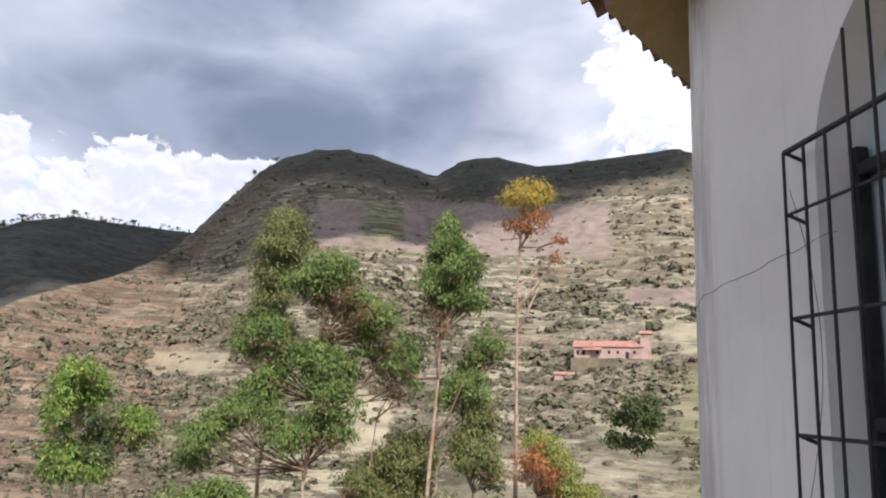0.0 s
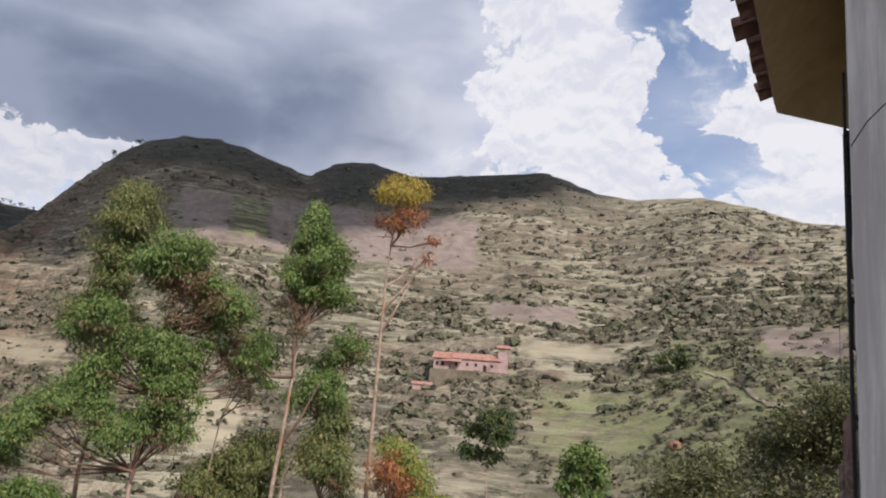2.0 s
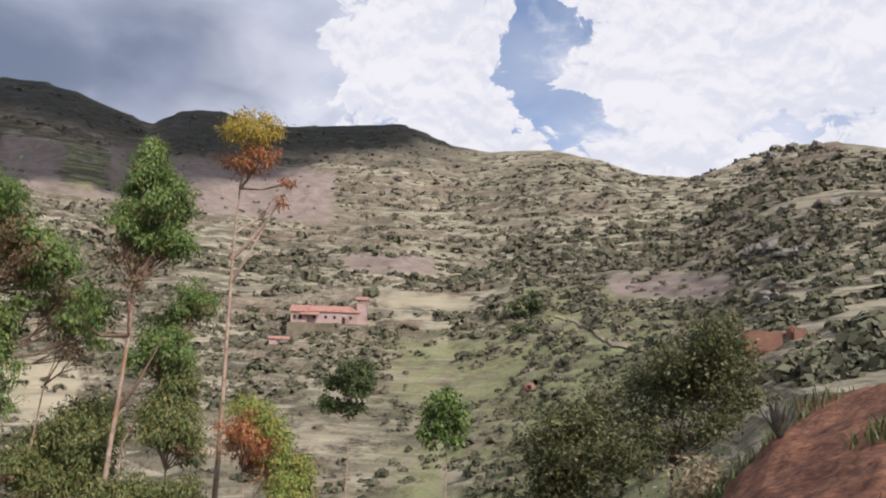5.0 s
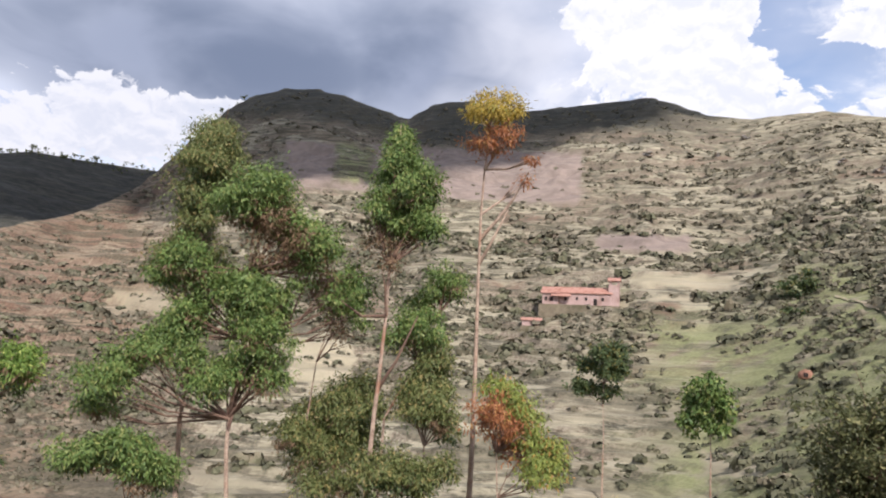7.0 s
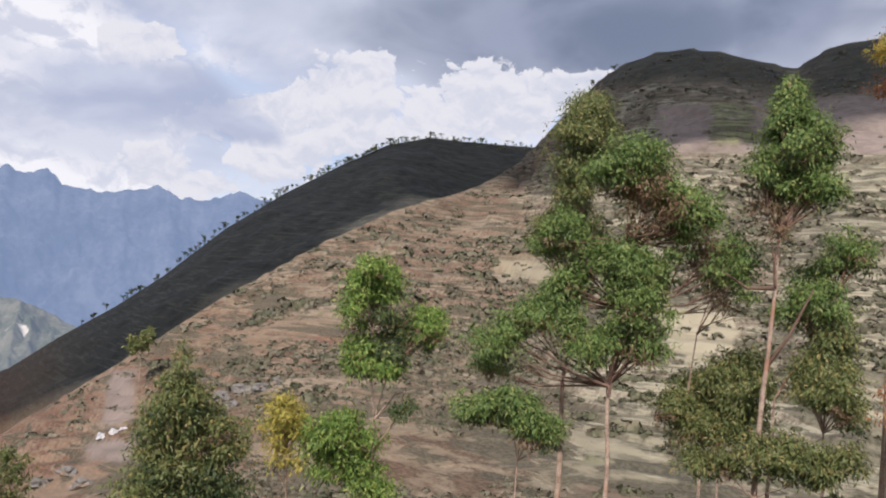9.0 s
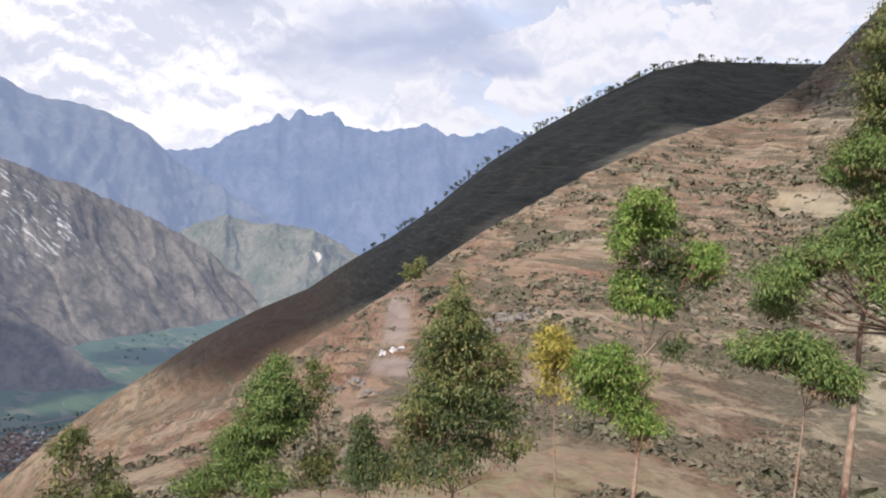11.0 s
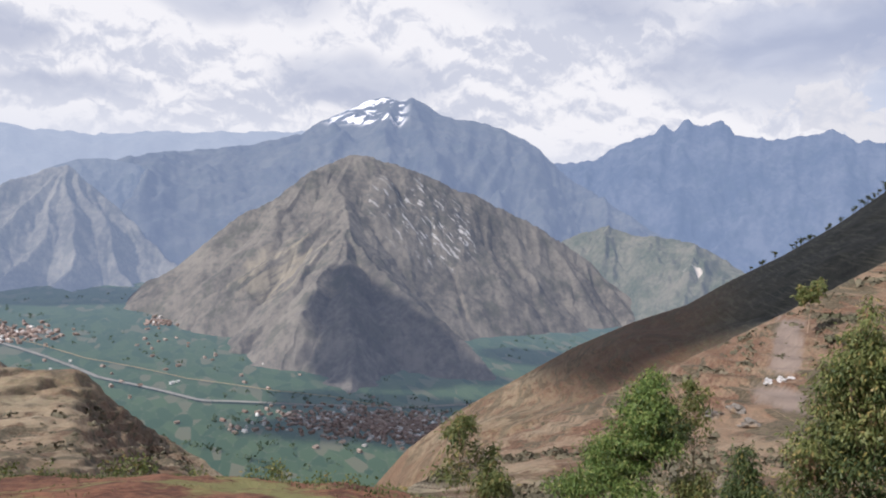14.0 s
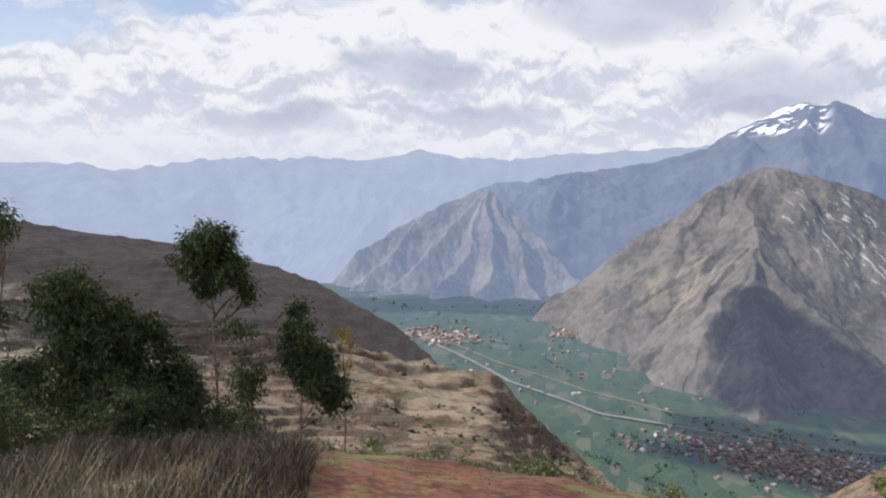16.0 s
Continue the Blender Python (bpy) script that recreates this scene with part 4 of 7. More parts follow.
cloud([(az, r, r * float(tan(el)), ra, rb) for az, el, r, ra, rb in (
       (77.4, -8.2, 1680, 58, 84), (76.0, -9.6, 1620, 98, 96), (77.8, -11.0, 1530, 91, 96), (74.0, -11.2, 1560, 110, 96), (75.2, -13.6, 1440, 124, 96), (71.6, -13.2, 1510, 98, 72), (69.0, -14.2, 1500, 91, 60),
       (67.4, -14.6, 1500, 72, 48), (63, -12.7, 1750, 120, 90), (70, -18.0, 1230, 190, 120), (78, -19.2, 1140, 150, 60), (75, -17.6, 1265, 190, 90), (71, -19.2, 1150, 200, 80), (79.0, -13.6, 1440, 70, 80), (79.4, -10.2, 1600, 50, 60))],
      "unseen cumulus added to shade the pyramid mountain and the town")
cloud([(98, 2280, -398, 260, 150), (106, 2200, -398, 190, 110)], "unseen cumulus added to shade the far valley floor")
# the last spot is added to darken the near thicket
cloud([(127, 300, -70, 80, 80), (126, 560, -60, 130, 110), (117, 700, -90, 160, 130), (108, 700, -120, 120, 140), (128, 820, -70, 180, 150), (127, 36, -11, 24, 20)], "unseen cumulus added to shade the slopes and the near thicket")

# ---- eucalyptus and other trees ----
bark = grainy("pale_bark", (0.20, 0.13, 0.09), (0.46, 0.34, 0.25), 2.2, 0.85, 0.02, (0.30, 0.15, 0.09))
twig_bark = grainy("red_bark", (0.10, 0.06, 0.045), (0.22, 0.135, 0.09), 3.0, 0.85)
LEAF = {
    "GREEN": leafy("green_leaves", (0.077, 0.135, 0.035), (0.211, 0.275, 0.075), (0.284, 0.293, 0.095)),
    "BRIGHT": leafy("bright_green_leaves", (0.086, 0.160, 0.030), (0.233, 0.311, 0.065), (0.394, 0.420, 0.120)),
    "OLIVE": leafy("olive_leaves", (0.091, 0.118, 0.036), (0.218, 0.227, 0.079), (0.314, 0.244, 0.091)),
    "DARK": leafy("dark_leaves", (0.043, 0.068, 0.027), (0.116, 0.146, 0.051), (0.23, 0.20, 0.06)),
    "LIME": leafy("lime_leaves", (0.158, 0.208, 0.048), (0.341, 0.365, 0.086), (0.414, 0.243, 0.073)),
    "YELLOW": leafy("yellow_leaves", (0.292, 0.243, 0.049), (0.510, 0.413, 0.086), (0.243, 0.267, 0.073)),
    "ORANGE": leafy("amber_leaves", (0.316, 0.231, 0.049), (0.540, 0.389, 0.073), (0.243, 0.267, 0.073)),
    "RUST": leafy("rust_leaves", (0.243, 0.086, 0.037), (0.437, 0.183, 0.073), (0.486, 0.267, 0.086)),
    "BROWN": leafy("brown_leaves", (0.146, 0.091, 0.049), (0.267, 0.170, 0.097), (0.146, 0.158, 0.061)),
    "BUSHY": leafy("silvery_leaves", (0.056, 0.063, 0.023), (0.147, 0.149, 0.059), (0.265, 0.243, 0.108)),
    "STRAW": leafy("straw_leaves", (0.243, 0.194, 0.109), (0.437, 0.353, 0.207), (0.170, 0.170, 0.073)),
}
GREEN, BRIGHT, OLIVE, DARK, LIME, YELLOW, ORANGE, BUSHY, STRAW = "GREEN", "BRIGHT", "OLIVE", "DARK", "LIME", "YELLOW", "ORANGE", "BUSHY", "STRAW"


def foliage(name, clumps, mat, parent, rng, length=0.30, width=0.06, count=210, droop=0.75, domed=False):
    """A crown of single leaves, hanging in tufts that face outwards. clumps: centre, half width, half height, share."""
    P, D, N, Wd, L = [], [], [], [], []
    for c, ru, rz, share in clumps:
        area = math.pi * ru * rz
        n = max(int(count * area * share), 12)
        tufts = max(int(area * 9.0 * min(1, share + 0.3)), 5)
        d = rng.normal(size=(tufts, 3))
        d /= np.linalg.norm(d, axis=1)[:, None]
        d *= (rng.random(tufts) ** 0.38)[:, None]
        if domed:
            d[:, 2] = np.where(d[:, 2] < -0.25, -0.5 * d[:, 2], d[:, 2])
        tc = np.array(c) + d * np.array([ru, ru, rz]) * rng.uniform(0.72, 1.22, (tufts, 1))
        which = rng.integers(0, tufts, n)
        size = np.clip(0.17 * min(ru, rz) + 0.07, 0.08, 0.26) * rng.uniform(0.7, 1.35, tufts)[which][:, None]
        off = rng.normal(size=(n, 3)) * size * np.array([1.0, 1.0, 0.7])
        off[:, 2:] -= np.abs(rng.normal(size=(n, 1))) * size * 0.8 * droop
        P.append(tc[which] + off)
        dd = rng.normal(size=(n, 3)) * 0.7 + off / size * 0.4
        dd[:, 2] -= droop * 1.3
        D.append(dd / np.linalg.norm(dd, axis=1)[:, None])
        out = off / size * 0.55 + d[which] * 0.9 + np.array([0, 0, 0.45]) + rng.normal(size=(n, 3)) * 0.55
        N.append(out / np.linalg.norm(out, axis=1)[:, None])
        L.append(length * rng.uniform(0.6, 1.25, n))
        Wd.append(width * rng.uniform(0.7, 1.3, n))
    P, D, N, L, Wd = np.concatenate(P), np.concatenate(D), np.concatenate(N), np.concatenate(L)[:, None], np.concatenate(Wd)[:, None]
    s = np.cross(D, N)
    s /= np.linalg.norm(s, axis=1)[:, None] + 1e-6
    V = np.stack([P, P + D * L * 0.42 + s * Wd, P + D * L, P + D * L * 0.42 - s * Wd], 1).reshape(-1, 3)
    Fq = np.arange(len(V)).reshape(-1, 4)
    return raw(name, V, Fq, mat, parent, smooth=False)


def wood(name, stems, mat, parent, kind=""):
    V, Fc = [], []
    for pts, rad, sides in stems:
        v, f = tube(pts, rad, sides)
        Fc += [tuple(i + len(V) for i in q) for q in f]
        V += v
    return tagged(raw(name, [tuple(v) for v in V], Fc, mat, parent), kind=kind)


tree_no = [0]


def eucalyptus(name, label, palette, az, dist, stem, clumps, branches, dens):
    """A tree in the upright plane at (azimuth, distance): stem and clumps as (to the right, height)."""
    tree_no[0] += 1
    rng = np.random.default_rng(100 + tree_no[0])
    a = radians(az)
    side, ahead = Vector((math.cos(a), math.sin(a), 0)), Vector((-math.sin(a), math.cos(a), 0))
    shrub = "shrub" in name
    far = dist > 60

    def place(u, z, deep=0.0):
        return ahead * (dist + deep) + side * u + Vector((0, 0, z))
    u0, z0 = stem[0]
    foot = place(u0, 0)
    base_az, base_r = math.degrees(math.atan2(-foot.x, foot.y)), math.hypot(foot.x, foot.y)
    gz = on_ground(base_az, base_r)
    root = empty(name, Matrix.Translation((foot.x, foot.y, gz)), label=label, category="shrub" if shrub else "tree",
                 group="eucalyptus trees on the slope" if name == "eucalyptus_tree" else "")
    pts = [place(u0 - 0.05, gz - 0.25)] + [place(u, max(z, gz + 0.3 + 0.3 * i)) for i, (u, z) in enumerate(stem)]
    h = max(pts[-1].z - gz, 1.0)
    thick = {True: 0.05, False: 0.0068 * h}[shrub]
    if far:
        thick = max(thick, 0.12)
    rad = [max(thick * (1 - 0.86 * min(max((p.z - gz) / h, 0), 1)) * (1.25 if i == 0 else 1), 0.02) for i, p in enumerate(pts)]
    local = Matrix.Translation((-foot.x, -foot.y, -gz))
    trunk = wood("trunk", [([local @ p for p in pts], rad, 8)], twig_bark if shrub else bark, root)
    stems, groups = [], {}
    for br in branches:
        bp = [place(br[i], br[i + 1], rng.normal() * 0.3) for i in range(0, len(br), 2)]
        stems.append(([local @ p for p in bp], list(np.linspace(thick * 0.55, thick * 0.18, len(bp))), 6))
    filled = list(clumps)
    for i, p in enumerate(clumps):
        for q in clumps[i + 1:]:
            gap = math.hypot(p[0] - q[0], p[1] - q[1])
            if not far and palette != ORANGE and gap < 0.85 * (p[2] + q[2] + p[3] + q[3]) / 2 + 0.45 and len(filled) < 3 * len(clumps):
                filled.append(((p[0] + q[0]) / 2, (p[1] + q[1]) / 2, (0.42 if palette == DARK else 0.36) * (p[2] + q[2]), (0.42 if palette == DARK else 0.36) * (p[3] + q[3]), max(p[4] if len(p) > 4 else 0, q[4] if len(q) > 4 else 0)))
    for c in filled:
        u, z, ru, rz = c[:4]
        kind = c[4] if len(c) > 4 else 0
        if palette == DARK and not far:
            ru, rz = ru * 1.1, rz * 1.05
        deep = rng.normal() * (0.45 * ru + 0.25)
        p = place(u, z, deep)
        share = {0: 0.68, 1: 0.25, 2: 0.28 if palette == LIME else 0.5, 3: 0.35, 4: 0.8, 5: 0.3}[kind] * dens
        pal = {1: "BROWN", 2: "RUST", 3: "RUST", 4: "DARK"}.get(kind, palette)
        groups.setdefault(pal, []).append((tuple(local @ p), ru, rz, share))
        # BROWN and DARK under-clumps put the shade below each clump into leaf colour
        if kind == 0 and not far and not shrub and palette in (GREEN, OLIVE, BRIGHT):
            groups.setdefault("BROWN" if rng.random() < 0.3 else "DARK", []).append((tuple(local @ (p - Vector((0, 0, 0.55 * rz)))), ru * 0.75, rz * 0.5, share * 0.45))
        below = [q for q in pts[1:] if q.z < p.z - 0.25 * rz] or [pts[1]]
        start = min(below, key=lambda q: (q - p).length + 0.4 * abs(q.z - (p.z - 1.2)))
        mid = start.lerp(p, 0.55) + Vector((rng.normal() * 0.12, rng.normal() * 0.12, -0.10 * (p - start).length))
        stems.append(([local @ start, local @ mid, local @ (p - Vector((0, 0, 0.2 * rz)))], [thick * 0.42, thick * 0.26, 0.012], 5))
        for k in range(3):
            tip = p + Vector((rng.normal() * ru * 0.6, rng.normal() * ru * 0.6, rng.normal() * rz * 0.5))
            stems.append(([local @ mid, local @ mid.lerp(tip, 0.5), local @ tip], [thick * 0.18, thick * 0.12, 0.006], 4))
    wood("branch_wood", stems, twig_bark if palette in (GREEN, DARK, LIME, BUSHY) else bark, root, "stuff")
    leaf = (0.13, 0.024, 560) if shrub else (0.22, 0.032, 570)
    if far:
        leaf = (0.30 + 0.0022 * dist, 0.08 + 0.0006 * dist, 420)
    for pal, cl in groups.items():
        foliage("crown" if pal == palette else "dry_and_shade_foliage" if pal in ("RUST", "BROWN") else "dark_shade_foliage", cl, LEAF[pal], root, rng,
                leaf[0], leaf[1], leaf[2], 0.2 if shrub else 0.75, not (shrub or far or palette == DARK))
    return root


eucalyptus("eucalyptus_tree", "broad eucalyptus with layered drooping crown and dark forked trunk", GREEN, 9.22, 33,
           [(-0.14, -6.97), (-0.29, -5.1), (-0.32, -3.72), (0.0, -0.41), (-0.0, 2.48), (0.07, 4.45), (0.12, 6.2)],
           [(-2.64, 3.13, 1.07, 0.86), (-3.46, 2.20, 0.83, 0.66), (-1.43, 1.90, 1.14, 0.91), (-2.24, 0.87, 0.93, 0.75), (-0.05, 1.50, 1.28, 1.02), (0.99, 0.98, 1.14, 0.91), (0.41, -0.06, 1.03, 0.83), (2.49, 4.42, 1.03, 0.83), (4.12, 1.68, 1.03, 0.83, 5), (4.88, 0.47, 0.75, 0.60, 5), (4.65, 2.80, 0.75, 0.60, 5), (2.26, 2.02, 0.83, 0.66, 5), (1.80, -0.46, 0.87, 0.70, 5), (2.78, 3.54, 1.03, 0.83), (-0.79, 5.41, 1.24, 0.99), (0.70, 6.24, 1.24, 0.99),
            (0.16, 6.33, 1.15, 0.89), (-0.23, 5.29, 1.27, 1.14), (1.12, 4.92, 1.39, 1.14), (1.32, 3.82, 1.76, 0.88, 1), (2.92, 3.7, 1.06, 0.96), (0.15, 2.0, 1.3, 1.0), (0.83, 0.96, 1.25, 1.0), (0.1, -1.59, 1.63, 0.95), (-1.11, -2.16, 1.25, 0.95), (1.18, -2.02, 1.2, 0.88), (-4.19, -1.2, 1.51, 1.01), (-5.15, -2.31, 1.32, 1.06), (-2.94, -0.56, 1.51, 1.05), (-2.35, 0.41, 1.25, 0.88), (-5.47, -3.4, 1.15, 0.64)],
           [(-0.32, -3.72, -1.8, -3.29, -2.96, -2.64, -4.54, -2.02), (-0.28, -4.18, -0.03, -2.78, 0.12, -1.83), (0.0, -0.41, -0.94, -0.22, -2.33, 0.17), (-0.04, -1.36, 1.64, -0.33, 2.82, 3.44)], 1.0)
eucalyptus("eucalyptus_tree", "slender eucalyptus with olive drooping leaves and pale trunk", OLIVE, 12.73, 37,
           [(-0.12, -7.79), (-0.25, -4.21), (0.1, -0.57), (0.0, 3.41), (0.1, 6.7), (0.19, 9.92)],
           [(0.24, 9.64, 1.01, 0.87), (0.05, 8.78, 1.5, 1.01), (0.77, 8.03, 1.15, 1.0), (-0.48, 7.46, 1.14, 1.0), (-0.49, 6.08, 1.36, 1.19), (0.51, 6.47, 1.28, 1.14), (-0.26, 4.88, 1.13, 0.71), (-1.38, 3.29, 1.13, 0.99), (-0.3, 3.93, 1.13, 0.99), (-0.55, 2.43, 1.68, 0.98), (0.56, 2.92, 1.12, 0.84), (-1.55, 2.48, 0.84, 0.7)],
           [], 1.0)
eucalyptus("eucalyptus_tree", "upright eucalyptus with a narrow drooping crown and peeling trunk", GREEN, -1.22, 32,
           [(-0.35, -6.66), (-0.3, -4.56), (-0.24, -3.17), (-0.16, -2.23), (0.0, 0.86), (0.04, 3.05), (0.05, 5.26), (0.1, 7.27), (0.15, 9.25)],
           [(0.15, 8.92, 0.65, 0.6), (-0.02, 8.07, 0.95, 0.75), (0.54, 7.68, 0.85, 0.75), (-0.21, 6.99, 0.94, 0.74), (1.32, 7.1, 0.79, 0.75), (1.75, 6.5, 0.54, 0.62), (0.39, 6.16, 1.11, 0.79), (-0.55, 5.42, 0.93, 0.74), (1.01, 5.2, 1.23, 0.79), (1.78, 4.63, 0.74, 0.74), (0.18, 4.65, 0.98, 0.61), (-0.49, 3.75, 0.83, 0.85, 1), (0.04, 3.05, 0.61, 0.61, 1)],
           [(-0.16, -2.23, 0.53, -1.02, 1.37, 0.94), (0.0, 0.86, -1.03, 0.81, -2.03, 1.47), (0.04, 3.05, 0.46, 4.05, 0.91, 4.82)], 1.0)
eucalyptus("eucalyptus_tree", "young eucalyptus leaning over a neighbour's trunk", GREEN, -3.87, 34,
           [(-1.45, -7.07), (-1.37, -3.6), (0.0, -1.03), (0.78, 1.05), (1.09, 2.61)],
           [(1.07, 2.87, 1.09, 0.83), (0.47, 2.06, 0.9, 0.72), (1.62, 2.25, 0.62, 0.57), (-0.5, 0.98, 1.08, 0.9), (0.44, 0.26, 1.03, 0.9), (-0.95, -0.07, 0.9, 0.77)],
           [], 0.8)
eucalyptus("eucalyptus_tree", "young eucalyptus with thin green and brown leaves", GREEN, 3.76, 35,
           [(0.44, -7.35), (-0.28, -4.34), (0.0, -1.29), (0.62, 0.81)],
           [(1.03, 2.41, 1.33, 0.93), (-0.24, 2.06, 1.46, 0.93, 1), (0.85, 1.34, 1.46, 0.93), (0.94, 0.05, 1.06, 0.66, 1), (-1.09, 3.06, 1.2, 0.93, 1), (1.85, 1.93, 0.66, 0.8)],
           [], 0.7)
eucalyptus("eucalyptus_tree", "thin bare-stemmed eucalyptus with a yellow and rust-red top", ORANGE, -8.1, 34,
           [(0.07, -6.86), (0.1, -4.38), (0.07, -1.14), (0.02, 2.68), (-0.0, 5.82), (0.08, 7.95), (0.27, 9.71), (0.39, 11.08)],
           [(0.38, 11.27, 1.14, 0.54), (-0.25, 10.65, 0.92, 0.7), (1.07, 10.7, 0.86, 0.7), (0.37, 10.26, 1.29, 0.7), (0.01, 9.43, 1.02, 0.69, 2), (0.93, 9.47, 0.96, 0.7, 2), (0.49, 8.77, 0.96, 0.48, 2), (2.16, 8.25, 0.48, 0.48, 3), (1.98, 7.63, 0.42, 0.48, 3)],
           [(0.05, 4.76, 0.76, 5.59, 1.5, 6.68, 2.1, 7.9), (-0.02, 3.46, 0.55, 4.53, 1.26, 6.14)], 0.9)
eucalyptus("eucalyptus_tree", "low eucalyptus with yellow-green leaves and rusty twigs", LIME, -10.07, 30,
           [(0.12, -5.98), (0.0, -4.24), (-0.03, -2.5)],
           [(-0.06, -1.84, 0.96, 0.68), (0.51, -2.14, 0.8, 0.68), (0.99, -2.98, 0.87, 0.87), (1.57, -3.92, 0.96, 0.8), (2.34, -4.09, 0.51, 0.57), (-0.34, -2.95, 0.8, 1.03, 2), (0.25, -3.79, 1.03, 0.92, 2), (1.83, -4.97, 0.92, 0.92)],
           [(0.05, -4.23, 0.9, -3.53, 1.57, -3.92)], 1.0)
eucalyptus("eucalyptus_tree", "olive-grey eucalyptus sapling with dense hanging leaves", OLIVE, -4.76, 34,
           [(0.01, -6.98), (-0.06, -4.74), (-0.0, -2.26), (0.0, -0.5)],
           [(0.07, -0.24, 1.08, 0.77), (0.5, -1.23, 0.9, 0.9), (-0.24, -1.64, 1.03, 1.03), (0.33, -2.74, 1.16, 1.03), (-0.54, -3.03, 0.9, 0.9), (0.9, -3.95, 0.91, 1.04), (-0.96, -2.31, 0.77, 0.77)],
           [], 1.0)
eucalyptus("eucalyptus_tree", "olive eucalyptus sapling with a spreading crown", OLIVE, 1.38, 36,
           [(-0.27, -7.54), (-0.41, -5.45), (0.0, -3.88), (0.18, -2.57)],
           [(0.69, -2.28, 1.23, 0.82), (-0.33, -2.85, 1.23, 0.88), (-1.32, -3.68, 1.37, 0.96), (-2.31, -4.49, 1.1, 0.96), (-0.47, -4.68, 1.51, 1.1), (1.02, -3.32, 1.23, 0.96), (-1.18, -5.74, 1.66, 0.97), (0.9, -5.41, 1.24, 1.1)],
           [], 1.0)
eucalyptus("eucalyptus_tree", "low olive eucalyptus regrowth among dry grass", OLIVE, -1.04, 31,
           [(-0.27, -7.07), (-0.0, -5.96), (0.62, -5.05)],
           [(0.64, -5.27, 1.19, 0.95), (-0.48, -5.54, 0.83, 0.95), (1.36, -5.91, 1.08, 0.84), (-2.24, -6.16, 1.2, 0.72), (2.69, -5.19, 0.72, 1.08)],
           [], 1.0)
eucalyptus("eucalyptus_tree", "low forked eucalyptus with green tufts", GREEN, 16.57, 30,
           [(0.25, -6.64), (0.0, -5.44), (0.09, -4.45)],
           [(0.16, -4.14, 0.87, 0.64), (0.78, -4.65, 0.74, 0.64), (-1.29, -4.64, 1.1, 0.69), (-0.57, -4.44, 0.92, 0.64), (-1.98, -4.93, 0.81, 0.69), (1.44, -5.47, 0.74, 0.92), (0.46, -5.25, 0.81, 0.92)],
           [(0.0, -5.44, -0.53, -4.84, -1.29, -4.64)], 1.0)
eucalyptus("eucalyptus_tree", "tall eucalyptus with bright green rounded leaf clumps", BRIGHT, 27.61, 31,
           [(0.41, -9.25), (0.35, -6.98), (0.28, -5.61), (-0.0, -3.78), (-0.07, -1.71), (-0.19, 0.38)],
           [(-0.38, 0.71, 0.98, 0.51), (0.21, 0.53, 0.89, 0.58), (-0.67, -0.01, 0.82, 0.7), (0.61, -0.03, 0.94, 0.7), (-0.04, -0.66, 1.17, 0.75), (-0.94, -1.07, 0.66, 0.66), (2.1, -1.2, 0.82, 0.75), (1.68, -1.82, 0.75, 0.82), (2.41, -2.12, 0.66, 0.82), (-0.69, -2.68, 0.94, 0.7), (0.05, -3.32, 1.13, 0.82), (0.77, -3.62, 0.82, 0.66), (-0.96, -3.62, 0.59, 0.59), (1.58, -5.07, 0.83, 0.43, 4), (0.9, -2.34, 0.89, 0.94, 4), (-1.14, -5.58, 1.07, 0.76), (-1.76, -6.41, 0.96, 0.84), (-0.5, -6.45, 1.2, 0.91), (-1.44, -7.53, 1.21, 0.96), (-0.06, -7.68, 1.08, 0.84), (0.68, -8.33, 0.97, 0.73)],
           [(0.28, -5.61, 1.09, -4.64, 1.88, -4.36), (0.35, -6.98, 1.16, -5.55, 1.53, -4.38), (-0.0, -3.78, 0.94, -2.8, 2.03, -1.79)], 1.0)
eucalyptus("eucalyptus_tree", "dense cone-shaped eucalyptus with olive leaves", OLIVE, 41.29, 30,
           [(0.41, -11.89), (0.17, -9.23), (0.01, -7.03), (-0.05, -5.05), (-0.09, -3.2)],
           [(-0.08, -3.3, 0.4, 0.49), (-0.05, -4.07, 0.68, 0.63), (-0.4, -4.88, 0.91, 0.79), (0.43, -4.77, 0.79, 0.72), (-0.74, -5.8, 0.91, 0.8), (0.22, -5.9, 1.14, 0.87), (1.02, -5.57, 0.8, 0.8), (2.08, -6.08, 0.78, 0.73), (2.25, -6.81, 0.64, 0.58), (-0.85, -6.93, 0.92, 0.8), (0.13, -7.23, 1.27, 0.92), (1.27, -7.17, 1.04, 0.88), (-1.27, -8.23, 1.04, 0.88), (-0.06, -8.6, 1.4, 0.98, 4), (1.29, -8.49, 1.28, 0.93, 4), (2.23, -8.67, 0.93, 1.05, 4), (-1.25, -9.7, 1.18, 0.99), (-0.13, -10.18, 1.42, 1.06, 4), (1.34, -10.15, 1.42, 1.06, 4), (2.73, -9.68, 0.71, 0.95), (-1.58, -10.89, 1.07, 0.95)],
           [(0.17, -9.23, 0.95, -8.21, 1.64, -6.79), (0.17, -9.23, -0.73, -8.26, -1.25, -7.21)], 0.72)
eucalyptus("eucalyptus_tree", "thin eucalyptus with yellow leaves and bare twigs", YELLOW, 33.42, 32,
           [(0.4, -11.72), (0.14, -9.04), (0.0, -7.25), (-0.11, -5.7)],
           [(-0.15, -5.07, 0.63, 0.44), (-0.34, -5.62, 0.85, 0.53), (0.21, -5.64, 0.73, 0.58), (-0.47, -6.32, 0.85, 0.59), (0.05, -6.46, 0.93, 0.59), (0.54, -6.26, 0.61, 0.59), (-0.18, -7.28, 0.86, 0.86, 5), (0.28, -7.76, 0.74, 0.99, 5), (-0.44, -7.79, 0.62, 0.74, 5)],
           [], 0.6)
